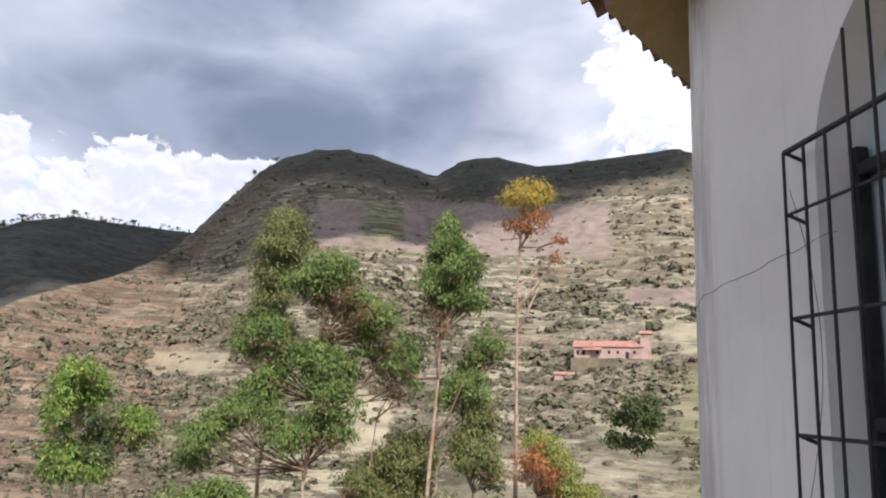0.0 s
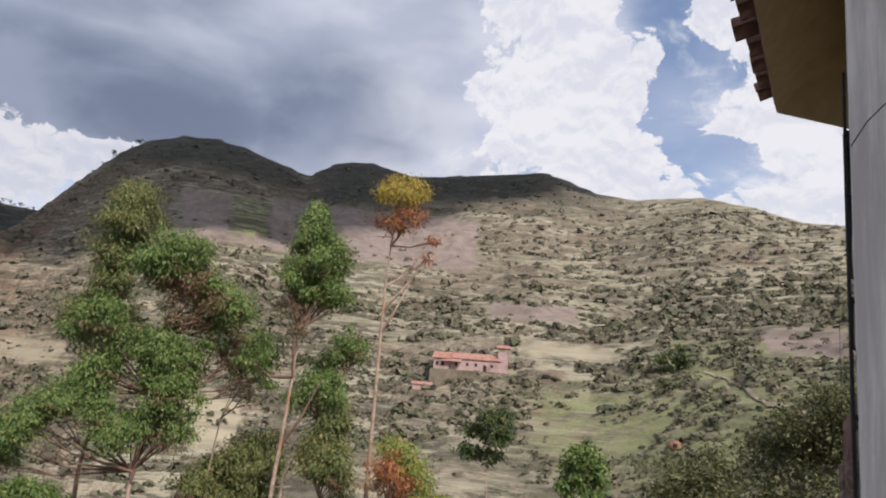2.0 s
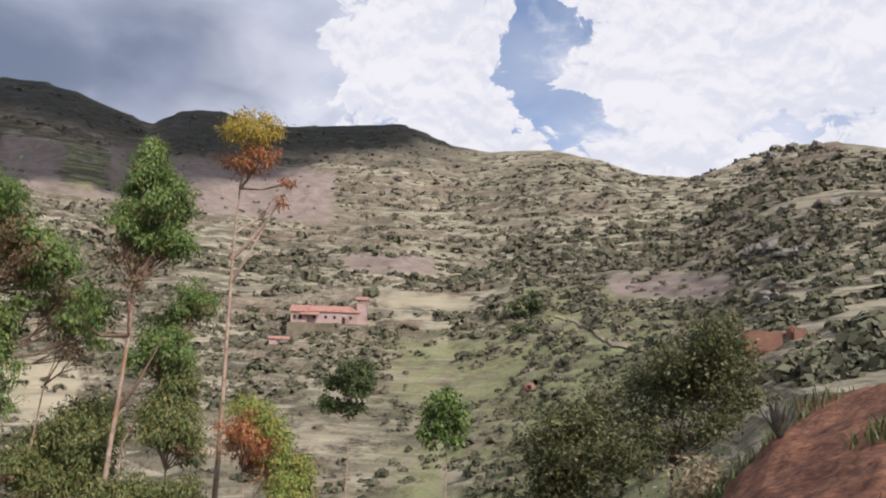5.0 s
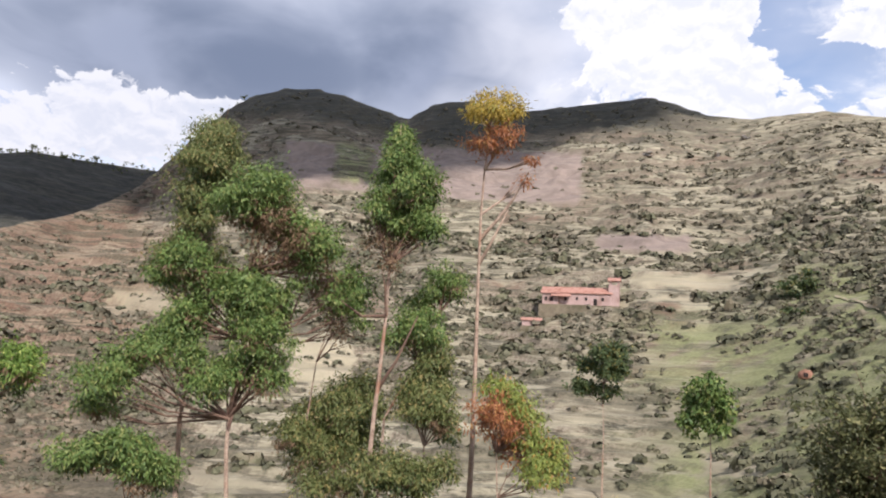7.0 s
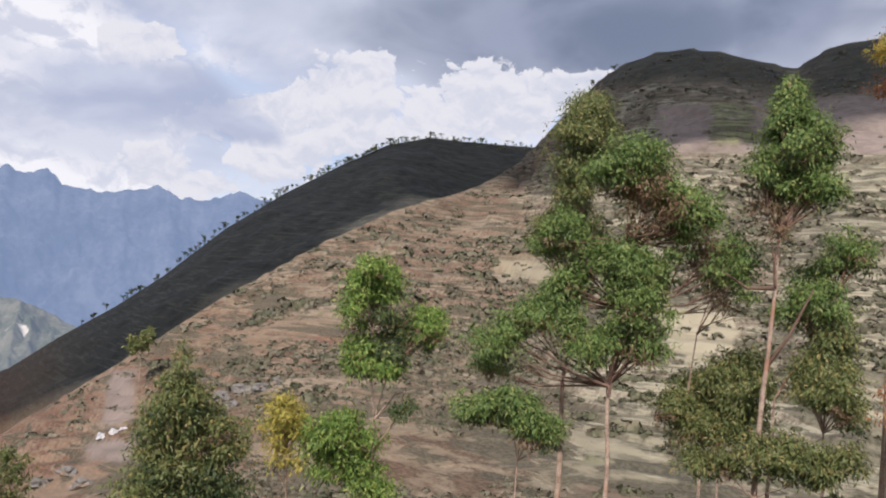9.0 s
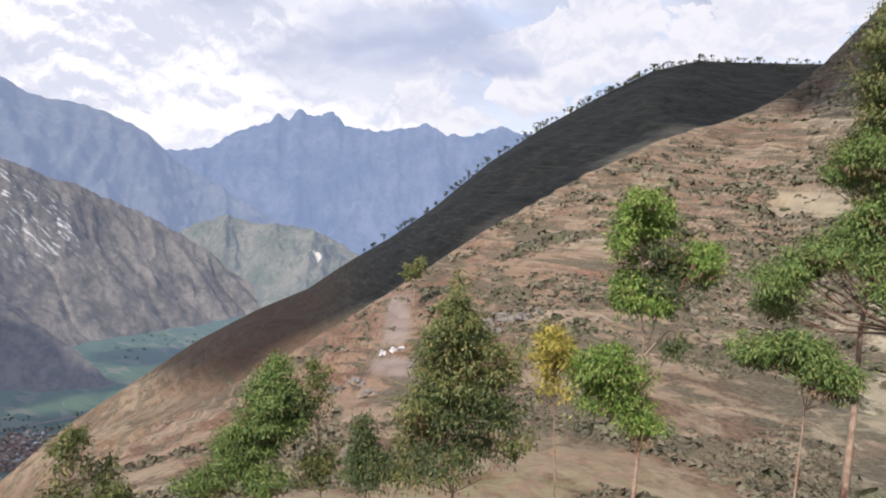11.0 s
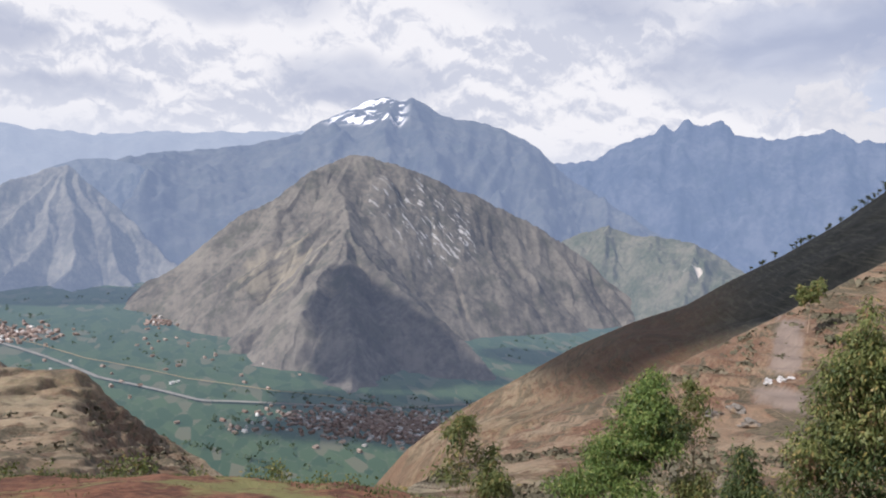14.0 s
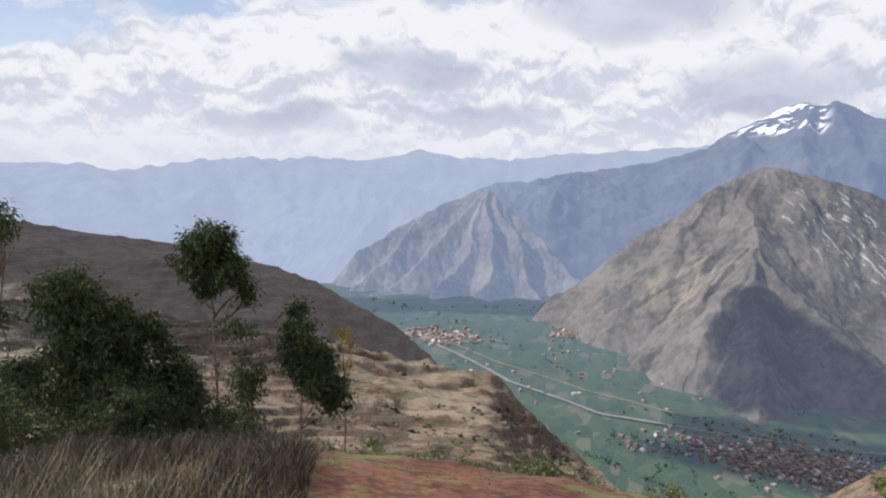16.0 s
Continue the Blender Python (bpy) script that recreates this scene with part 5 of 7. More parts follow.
eucalyptus("eucalyptus_tree", "young eucalyptus with green tufts beside the red scar", GREEN, 54.66, 34,
           [(0.18, -14.19), (0.03, -11.54), (0.01, -9.96), (0.04, -8.39)],
           [(0.13, -7.91, 0.73, 0.57), (-0.33, -8.55, 0.84, 0.68), (0.47, -8.88, 0.84, 0.73), (-0.66, -9.37, 0.74, 0.68), (0.15, -9.82, 1.05, 0.74), (1.3, -9.72, 0.79, 0.74, 4), (0.98, -10.54, 0.85, 0.74), (-0.83, -10.43, 0.79, 0.74), (-0.15, -10.9, 1.06, 0.74), (-1.78, -11.71, 0.86, 0.8), (-1.05, -12.7, 1.22, 0.95), (-2.09, -12.8, 0.95, 0.95), (-3.21, -13.49, 1.09, 0.77), (0.11, -12.6, 1.08, 0.95)],
           [], 1.0)
eucalyptus("eucalyptus_tree", "sparse eucalyptus with thin grey-green leaves", OLIVE, 51.2, 35,
           [(0.39, -14.37), (0.14, -11.67), (0.01, -10.06), (-0.07, -8.72)],
           [(-0.12, -8.14, 0.7, 0.59), (-0.44, -9.03, 0.65, 0.7, 5), (0.35, -9.08, 0.65, 0.75, 5), (-0.08, -10.2, 0.76, 0.82, 5), (0.21, -12.2, 1.11, 0.97), (0.03, -13.31, 1.06, 0.84)],
           [], 0.7)
eucalyptus("eucalyptus_tree", "dark narrow eucalyptus sapling", DARK, 47.51, 30,
           [(0.16, -12.5), (0.02, -10.9), (-0.2, -9.08)],
           [(-0.19, -9.2, 0.42, 0.58), (-0.06, -9.98, 0.66, 0.66), (0.12, -10.77, 0.81, 0.76), (0.08, -11.58, 0.96, 0.72)],
           [], 1.0)
eucalyptus("eucalyptus_tree", "small eucalyptus at the field's edge", OLIVE, 68.37, 28,
           [(0.07, -12.36), (0.01, -10.64), (0.04, -9.36)],
           [(-0.06, -8.77, 0.43, 0.35), (0.17, -9.14, 0.52, 0.44), (-0.26, -9.47, 0.48, 0.44), (1.11, -10.1, 0.44, 0.49), (1.35, -10.64, 0.49, 0.49), (0.18, -10.0, 0.48, 0.44, 5), (0.96, -10.96, 0.78, 0.62), (-0.38, -10.85, 0.67, 0.67, 5), (1.8, -11.18, 0.49, 0.49)],
           [], 0.8)
eucalyptus("eucalyptus_tree", "tall dark eucalyptus with rounded clumps on a slim pale trunk", DARK, 117.16, 27,
           [(0.33, -9.53), (0.23, -7.66), (0.09, -5.67), (0.0, -4.3), (-0.12, -2.95), (-0.17, -2.18)],
           [(-0.17, -2.22, 0.52, 0.36), (-0.45, -2.57, 0.48, 0.36), (0.37, -2.46, 0.4, 0.4), (0.74, -2.93, 0.32, 0.32), (-0.81, -3.15, 0.52, 0.36), (-0.08, -3.14, 0.68, 0.4), (0.85, -3.48, 0.32, 0.28), (0.48, -3.71, 0.56, 0.4), (-0.44, -3.91, 0.56, 0.36), (1.14, -4.2, 0.44, 0.36), (1.24, -4.54, 0.36, 0.24), (-0.03, -4.4, 0.48, 0.32)],
           [(0.09, -5.28, 0.49, -4.89, 1.05, -4.3), (0.0, -4.3, -0.44, -3.72, -0.81, -3.24), (0.01, -4.49, 0.48, -3.71, 0.75, -3.03)], 1.0)
eucalyptus("eucalyptus_tree", "thin dark eucalyptus in the shade", DARK, 115.14, 29,
           [(0.16, -10.03), (0.09, -8.27), (0.0, -6.54), (-0.21, -5.68)],
           [(-0.32, -5.68, 0.7, 0.57, 5), (0.1, -6.33, 0.57, 0.57, 5), (0.32, -7.41, 0.53, 0.62), (0.44, -8.5, 0.58, 0.78), (-0.07, -8.48, 0.56, 0.78, 5)],
           [], 0.6)
eucalyptus("eucalyptus_tree", "compact dark green eucalyptus at the field's edge", DARK, 110.69, 27,
           [(0.07, -9.38), (0.08, -8.13), (0.0, -6.5), (-0.13, -4.98)],
           [(-0.14, -4.84, 0.32, 0.3), (-0.22, -5.28, 0.49, 0.41), (0.04, -5.68, 0.45, 0.41), (-0.34, -6.09, 0.45, 0.41), (-0.04, -6.6, 0.53, 0.45), (0.55, -6.6, 0.45, 0.49), (0.96, -7.01, 0.45, 0.49), (-0.32, -7.11, 0.37, 0.33), (0.58, -7.42, 0.62, 0.54), (1.28, -7.73, 0.46, 0.5), (0.9, -8.25, 0.71, 0.54), (1.6, -8.15, 0.25, 0.46)],
           [], 1.0)
eucalyptus("eucalyptus_tree", "small eucalyptus with an orange top", ORANGE, 107.35, 28,
           [(0.09, -9.63), (-0.0, -8.01), (-0.14, -6.3)],
           [(-0.23, -5.84, 0.25, 0.17), (-0.06, -6.09, 0.25, 0.21), (0.11, -6.4, 0.21, 0.19), (0.01, -7.15, 0.21, 0.43, 5)],
           [], 0.9)
eucalyptus("eucalyptus_tree", "bushy dark eucalyptus backlit on the slope", DARK, 125.85, 24,
           [(-0.09, -8.58), (-0.05, -6.56), (0.0, -4.91), (0.05, -3.6)],
           [(0.08, -3.47, 0.61, 0.39), (-0.56, -3.59, 0.54, 0.43), (-0.84, -4.06, 0.43, 0.43), (0.37, -3.94, 0.43, 0.43), (-0.21, -4.33, 0.81, 0.54, 5), (-0.07, -4.91, 0.81, 0.54), (0.22, -5.58, 0.82, 0.58), (-0.44, -5.87, 0.73, 0.62, 5), (0.36, -6.43, 0.83, 0.73), (-0.37, -6.87, 0.83, 0.74), (0.21, -7.26, 0.93, 0.74)],
           [], 1.0)
eucalyptus("eucalyptus_tree", "dark eucalyptus with olive crown in a thicket", DARK, 123.42, 25,
           [(0.16, -9.1), (0.11, -7.29), (0.0, -5.69), (-0.08, -4.55)],
           [(-0.08, -4.38, 0.45, 0.34), (-0.31, -4.63, 0.45, 0.38), (0.32, -4.83, 0.38, 0.41), (0.0, -5.25, 0.64, 0.53), (0.4, -5.71, 0.61, 0.57), (-0.08, -6.21, 0.76, 0.61), (0.56, -6.43, 0.69, 0.61), (0.16, -7.12, 0.86, 0.73), (0.81, -7.34, 0.77, 0.77), (0.08, -8.01, 0.87, 0.78)],
           [], 1.0)
eucalyptus("eucalyptus_tree", "leaning dark eucalyptus sapling in a thicket", DARK, 120.5, 26,
           [(0.46, -9.62), (0.27, -7.69), (0.0, -6.17), (-0.33, -4.86)],
           [(-0.35, -4.82, 0.27, 0.31), (-0.22, -5.32, 0.35, 0.39), (-0.0, -5.89, 0.43, 0.43), (0.35, -6.46, 0.48, 0.48), (0.61, -6.95, 0.6, 0.56), (0.27, -7.31, 0.64, 0.6), (0.97, -7.73, 0.6, 0.64), (0.45, -8.18, 0.73, 0.6), (1.16, -8.51, 0.53, 0.53)],
           [], 1.0)
eucalyptus("eucalyptus_tree", "dark eucalyptus trunk with few low clumps", DARK, 129.96, 23,
           [(0.15, -8.49), (0.21, -6.78), (-0.0, -4.91), (-0.12, -4.3)],
           [(0.32, -5.55, 0.45, 0.44), (0.11, -5.99, 0.49, 0.49), (0.51, -5.95, 0.42, 0.42), (-0.08, -1.63, 0.24, 0.41), (-0.34, -2.21, 0.51, 0.68), (-0.49, -3.98, 0.6, 0.86)],
           [], 1.0)
for k, (az, dist, top) in enumerate(((113.2, 24, -7.2), (115.6, 23, -6.7), (118.0, 22, -6.3), (120.2, 23, -6.0), (122.4, 22, -5.6), (124.6, 21, -5.5), (126.8, 22, -5.7), (129.2, 20, -5.3), (131.6, 21, -5.6))):
    g = random.Random(60 + k)
    eucalyptus("thicket_shrub", "dark dense bush in the shaded eucalyptus thicket", DARK, az, dist, [(0.0, top - 3.0), (0.1, top - 1.6), (0.0, top - 0.6)],
               [(g.uniform(-0.9, 0.9), top - 0.5 - g.uniform(0.0, 2.0), g.uniform(0.4, 0.65), g.uniform(0.3, 0.45)) for _ in range(7)], [], 1.0)
eucalyptus("willow_shrub", "large grey-green shrub with reddish stems beside the bank", BUSHY, -34.12, 17,
           [(0.07, -4.0), (0.0, -3.04), (0.18, -2.18)],
           [(-0.27, -1.21, 0.72, 0.53), (0.35, -0.93, 0.66, 0.53), (0.95, -0.66, 0.66, 0.59), (-0.13, -1.95, 0.79, 0.59), (0.6, -1.66, 0.79, 0.66), (1.32, -1.38, 0.73, 0.66), (-0.37, -2.7, 0.66, 0.53), (0.48, -2.52, 0.8, 0.6), (1.2, -2.23, 0.8, 0.6), (-0.49, -3.32, 0.6, 0.54), (0.25, -3.27, 0.8, 0.53)],
           [(0.0, -3.04, -0.25, -2.45, -0.38, -1.84), (0.06, -3.16, 0.48, -2.4, 0.72, -1.65)], 1.2)
eucalyptus("willow_shrub", "big dark willow-like shrub with small silvery leaves", BUSHY, -44.0, 18,
           [(-0.38, -3.6), (-0.37, -2.12), (-0.0, -0.47), (0.6, 0.95)],
           [(0.78, 1.39, 0.5, 0.36), (0.37, 1.01, 0.56, 0.45), (0.95, 0.89, 0.56, 0.47), (-0.11, 0.55, 0.63, 0.49), (-0.72, 0.14, 0.7, 0.56), (0.48, 0.31, 0.7, 0.58), (1.1, 0.21, 0.63, 0.58), (-1.21, -0.4, 0.7, 0.56), (-0.36, -0.48, 0.76, 0.63), (0.35, -0.57, 0.76, 0.63), (1.04, -0.54, 0.63, 0.56), (-0.85, -1.27, 0.77, 0.63), (-0.13, -1.23, 0.77, 0.56), (-1.22, -1.94, 0.7, 0.56), (1.48, -0.39, 0.42, 0.42), (0.69, -1.05, 0.56, 0.42), (1.39, 0.46, 0.35, 0.42)],
           [(-0.37, -2.12, 0.11, -1.09, 0.59, -0.06), (-0.37, -2.12, 0.35, -0.82, 0.93, 0.2)], 1.2)
eucalyptus("dry_shrub", "dry straw-coloured shrub on the red bank", STRAW, -45.8, 13,
           [(-0.0, -3.09), (0.0, -2.42), (0.05, -1.84)],
           [(-0.18, -1.56, 0.38, 0.31), (0.19, -1.58, 0.44, 0.33), (-0.37, -1.97, 0.44, 0.33), (0.1, -2.03, 0.55, 0.35), (0.55, -1.89, 0.38, 0.31), (0.37, -2.29, 0.44, 0.31), (-0.18, -2.39, 0.5, 0.31), (0.91, -1.67, 0.31, 0.27)],
           [], 0.8)
eucalyptus("dry_shrub", "small dry yellowed shrub beside a footpath", STRAW, -29.51, 15,
           [(0.01, -3.63), (0.0, -3.09), (0.02, -2.77)],
           [(-0.11, -2.88, 0.35, 0.26), (0.27, -2.75, 0.31, 0.24), (-2.95, -3.06, 0.34, 0.29), (-2.71, -3.26, 0.36, 0.24)],
           [], 0.6)
eucalyptus("molle_tree", "grey-green tree on a thin trunk in the meadow", DARK, -17.79, 105,
           [(0.19, -11.92), (0.01, -7.82), (0.0, -4.81)],
           [(-0.34, -0.26, 1.75, 1.27), (1.9, -0.14, 1.59, 1.27), (-1.8, -2.26, 1.91, 1.27), (0.84, -2.48, 2.39, 1.59), (-2.86, -4.99, 2.07, 1.11), (-0.2, -5.58, 2.39, 1.11), (2.32, -2.02, 1.11, 1.43)],
           [], 0.35)
eucalyptus("molle_tree", "round green tree in the meadow", GREEN, -25.24, 80,
           [(0.13, -9.82), (-0.0, -7.38), (-0.08, -5.19)],
           [(-0.37, -2.55, 1.58, 0.97), (-1.68, -4.2, 1.46, 1.21), (0.44, -3.77, 1.58, 1.21), (1.5, -5.06, 0.97, 1.34), (-0.6, -5.78, 2.07, 1.34), (-2.19, -6.74, 1.09, 1.52), (0.73, -6.77, 1.34, 1.09)],
           [], 0.35)
eucalyptus("molle_tree", "clump of dark trees beside a footpath", DARK, -31.21, 210,
           [(-0.02, 14.28), (-0.01, 16.43), (-0.01, 17.87)],
           [(-4.58, 18.51, 2.55, 1.28), (-0.0, 19.31, 3.51, 1.92), (2.56, 17.63, 2.55, 1.44), (-1.96, 16.39, 2.87, 1.44), (1.31, 22.21, 1.92, 1.12)],
           [], 0.12)
eucalyptus("molle_tree", "clump of dark trees below a footpath", DARK, -31.02, 190,
           [(-0.0, 7.08), (0.01, 9.02), (0.01, 10.31)],
           [(-1.75, 10.9, 2.59, 1.3), (1.18, 9.7, 3.17, 1.44), (4.63, 9.82, 2.31, 1.3), (7.46, 9.29, 2.02, 1.15)],
           [], 0.12)
eucalyptus("molle_tree", "small tree clump on the crest of the slope", OLIVE, 44.04, 190,
           [(0.23, -22.32), (0.0, -19.67), (-0.14, -18.08)],
           [(-1.61, -18.15, 1.88, 2.02), (1.23, -16.69, 1.73, 2.02), (-0.05, -19.14, 2.6, 1.73), (-1.81, -20.14, 1.45, 1.45)],
           [], 0.12)

# ---- the ridge trees, far off on the spur ----
ridge_bark = grainy("dark_bark", (0.05, 0.04, 0.03), (0.11, 0.09, 0.07), 1.0)


def ridge_tree(seed, h):
    rng = np.random.default_rng(seed)
    root = empty("ridge_tree", Matrix.Identity(4), label="small dark eucalyptus on the bare skyline", category="tree", group="trees along the ridge")
    wood("trunk", [([Vector((0, 0, -2)), Vector((0.1, 0, h * 0.5)), Vector((0.2, 0.1, h * 0.9))], [0.28, 0.2, 0.08], 5)], ridge_bark, root)
    cl = [((rng.normal() * h * 0.13, rng.normal() * h * 0.13, h * rng.uniform(0.55, 1.0)), h * 0.15, h * 0.085, 0.7) for _ in range(7)]
    foliage("crown", cl, LEAF["OLIVE"], root, rng, 0.75, 0.25, 22, 0.1)
    return root


ridge_kinds = [ridge_tree(s, h) for s, h in ((1, 7.5), (2, 10.0), (3, 12.5), (4, 9.0))]
rr = random.Random(5)
spots = []
for i in range(260):
    t = rr.random()
    az = 16.5 + 12.5 * t if i < 120 else 29 + 19 * rr.random() ** 1.3
    if 17.5 < az < 19 and rr.random() < 0.5:
        continue
    spots.append((az, rr.choice([0, 1, 2, 3])))
spots += [(11.0, 1), (10.6, 2), (10.2, 0), (9.7, 1), (12.2, 3), (12.8, 0), (13.3, 1)]
used = set()


def sheet_z(az, r):
    """Height of the whole ground sheet, the spur included."""
    k = int(np.argmin(np.abs(AZ - az)))
    return float(np.interp(r, R[:, k], Z[:, k]))


for az, k in spots:
    on_dome = az < 14
    r = float(crest_r(az)) * 1.004 if on_dome else float(max(spur_r(az), crest_r(az) * 1.12)) * rr.uniform(0.95, 1.002)
    z = sheet_z(az, r) - 0.3
    m = Matrix.Translation(spot(az, r, z)) @ pose(0, 0, 0, 0, 0, rr.uniform(0, 360)) @ Matrix.Scale(rr.uniform(0.38, 0.72) * (1.7 if on_dome else 1.0), 4)
    if k not in used:
        used.add(k)
        ridge_kinds[k].matrix_basis = m
    else:
        c = copy_thing(ridge_kinds[k], m)
        c.matrix_basis = m

# ---- scrub on the hillside ----
def shrub_leaves(name, dark, light, dry):
    """Leaves whose tone changes from shrub to shrub, and a little from leaf to leaf."""
    m, n, b = material(name, 0.7)
    geo = n.add("ShaderNodeNewGeometry")
    tone = n.noise(geo.outputs["Position"], 0.23, 2, 0.5)
    mixed = n.math("ADD", n.math("MULTIPLY", n.ramp(tone, 0.34, 0.66), 0.7), n.math("MULTIPLY", geo.outputs["Random Per Island"], 0.3))
    col = n.mix(mixed, dark, light)
    col = n.mix(n.ramp(n.noise(geo.outputs["Position"], 0.11, 3, 0.5), 0.58, 0.66, 0.0, 0.8), col, dry)
    n.t.links.new(col, b.inputs["Base Color"])
    return m


shrub_mat = shrub_leaves("scrub_green", (0.062, 0.062, 0.036), (0.150, 0.142, 0.080), (0.20, 0.165, 0.105))
far_scrub_mat = shrub_leaves("scrub_brown", (0.085, 0.077, 0.050), (0.175, 0.152, 0.098), (0.21, 0.175, 0.12))


OPEN_FIELDS = ((-15.8, 7.3, 10.7, 14.7), (-46, -37, 5.6, 7.8), (-24, -17, 7.2, 8.6), (0.8, 6.2, -4.0, -0.4), (13, 18.5, 0.6, 2.6), (-27, -19.5, 4.4, 5.8), (93, 104.8, -17.6, -13.0), (43.5, 47.2, -14, -7.4),
               (-35.5, -33, 3.3, 4.5), (-37.5, -35.5, 2.0, 3.8), (-40.5, -37.5, 1.6, 2.5), (-43.5, -40.5, 1.0, 2.1))


def scrub(name, label, n, r0, r1, az0, az1, size, mat, leaves, seed, thin):
    """Many low shrubs scattered in loose rows along the terraces, each a rough tuft of leaf blades."""
    rng = np.random.default_rng(seed)
    az = rng.uniform(az0, az1, n * 5)
    r = np.exp(rng.uniform(math.log(r0), math.log(r1), n * 5))
    x, y = -np.sin(np.radians(az)) * r, np.cos(np.radians(az)) * r
    keep = (r > gully_r(az) * 0.95) & (r < crest_r(az) * 0.97)
    want = fbm(x / 38, y / 38, 3, 77) * 0.62 + fbm(x / 9, y / 9, 2, 78) * 0.38
    want += 0.13 * step(-az, 14, 36) - 0.06 * step(az, 12, 30)
    lean = (ground_height(az, r + 0.7) - ground_height(az, r - 0.7)) / 1.4
    want += 0.16 * step(lean, 0.45, 0.95)
    keep &= want > thin
    az, r = az[keep][:n], r[keep][:n]
    z = ground_height(az, r)
    el = np.degrees(np.arctan2(z, r))
    bare_field = np.zeros(len(az), bool)
    for a0, a1, e0, e1 in OPEN_FIELDS:
        bare_field |= (az > a0) & (az < a1) & (el > e0) & (el < e1) & (rng.random(len(az)) < 0.93)
    az, r, z = az[~bare_field], r[~bare_field], z[~bare_field]
    x, y = -np.sin(np.radians(az)) * r, np.cos(np.radians(az)) * r
    s = size * rng.uniform(0.45, 1.35, len(az)) * (0.6 + 0.9 * rng.random(len(az)) ** 3) * np.clip(r / 160, 0.8, 2.2)
    m = len(az)
    d = rng.normal(size=(m, leaves, 3))
    d[..., 2] = np.abs(d[..., 2])
    d /= np.linalg.norm(d, axis=2)[..., None]
    c = np.stack([x, y, z], -1)[:, None, :] + d * (s[:, None, None] * np.array([1.0, 1.0, 0.62])) * rng.uniform(0.45, 1.0, (m, leaves, 1))
    u = np.cross(d, rng.normal(size=d.shape))
    u /= np.linalg.norm(u, axis=2)[..., None]
    w = np.cross(d, u) + d * 0.35
    k = (s * (0.43 if leaves > 20 else 0.55))[:, None, None] * rng.uniform(0.6, 1.2, (m, leaves, 1))
    V = np.stack([c - u * k * 0.7, c - w * k * 0.7, c + u * k * 0.7, c + w * k * 0.9], 2).reshape(-1, 3)
    ob = raw(name, V, np.arange(len(V)).reshape(-1, 4), mat, None, smooth=False)
    return tagged(ob, label, "shrubs", kind="stuff")


scrub("hill_shrubs", "low dark shrubs scattered over the dry terraces", 4300, 55, 380, -58, 45, 1.45, shrub_mat, 32, 301, 0.50)
scrub("far_shrubs", "countless small shrubs on the upper hillside", 11500, 150, 800, -58, 60, 1.1, far_scrub_mat, 12, 302, 0.47)
scrub("slope_shrubs", "dry brown tufts on the steep side slope", 9000, 50, 360, 12, 74, 0.70, far_scrub_mat, 9, 303, 0.40)
scrub("left_shrubs", "dark shrubs on the terraced valley slope", 1300, 90, 360, 88, 134, 0.8, far_scrub_mat, 9, 304, 0.45)

# ---- church, hut and adobe ruin on the hillside ----
adobe = grainy("pink_plaster", (0.36, 0.24, 0.205), (0.46, 0.33, 0.29), 0.8, 0.9, 0.0, (0.29, 0.19, 0.155))
tile = grainy("roof_tile", (0.32, 0.16, 0.115), (0.45, 0.25, 0.19), 1.6, 0.85, 0.0, (0.27, 0.12, 0.08))
bank_mat = grainy("earth_bank", (0.13, 0.105, 0.07), (0.24, 0.195, 0.13), 0.5, 0.95, 0.1, (0.10, 0.09, 0.05))
dark_hole = grainy("dark_opening", (0.02, 0.016, 0.014), (0.04, 0.03, 0.026), 2.0)
red_adobe = grainy("red_adobe", (0.20, 0.10, 0.065), (0.30, 0.16, 0.105), 1.2, 0.95, 0.05)


def gable(bm, x0, x1, y0, y1, z, rise, over=0.5, along_x=True):
    """A pitched roof with thickness."""
    ym = (y0 + y1) / 2
    p = [(x0 - over, y0 - over, z), (x1 + over, y0 - over, z), (x1 + over, ym, z + rise), (x0 - over, ym, z + rise), (x1 + over, y1 + over, z), (x0 - over, y1 + over, z)]
    t = 0.25
    v = [bm.verts.new(q) for q in p] + [bm.verts.new((a, b, c - t)) for a, b, c in p]
    for q in ((0, 1, 2, 3), (3, 2, 4, 5), (7, 6, 9, 8), (8, 9, 11, 10), (0, 6, 7, 1), (4, 10, 11, 5), (1, 7, 8, 2), (2, 8, 10, 4), (0, 3, 9, 6), (3, 5, 11, 9)):
        bm.faces.new([v[i] for i in q])
    return bm


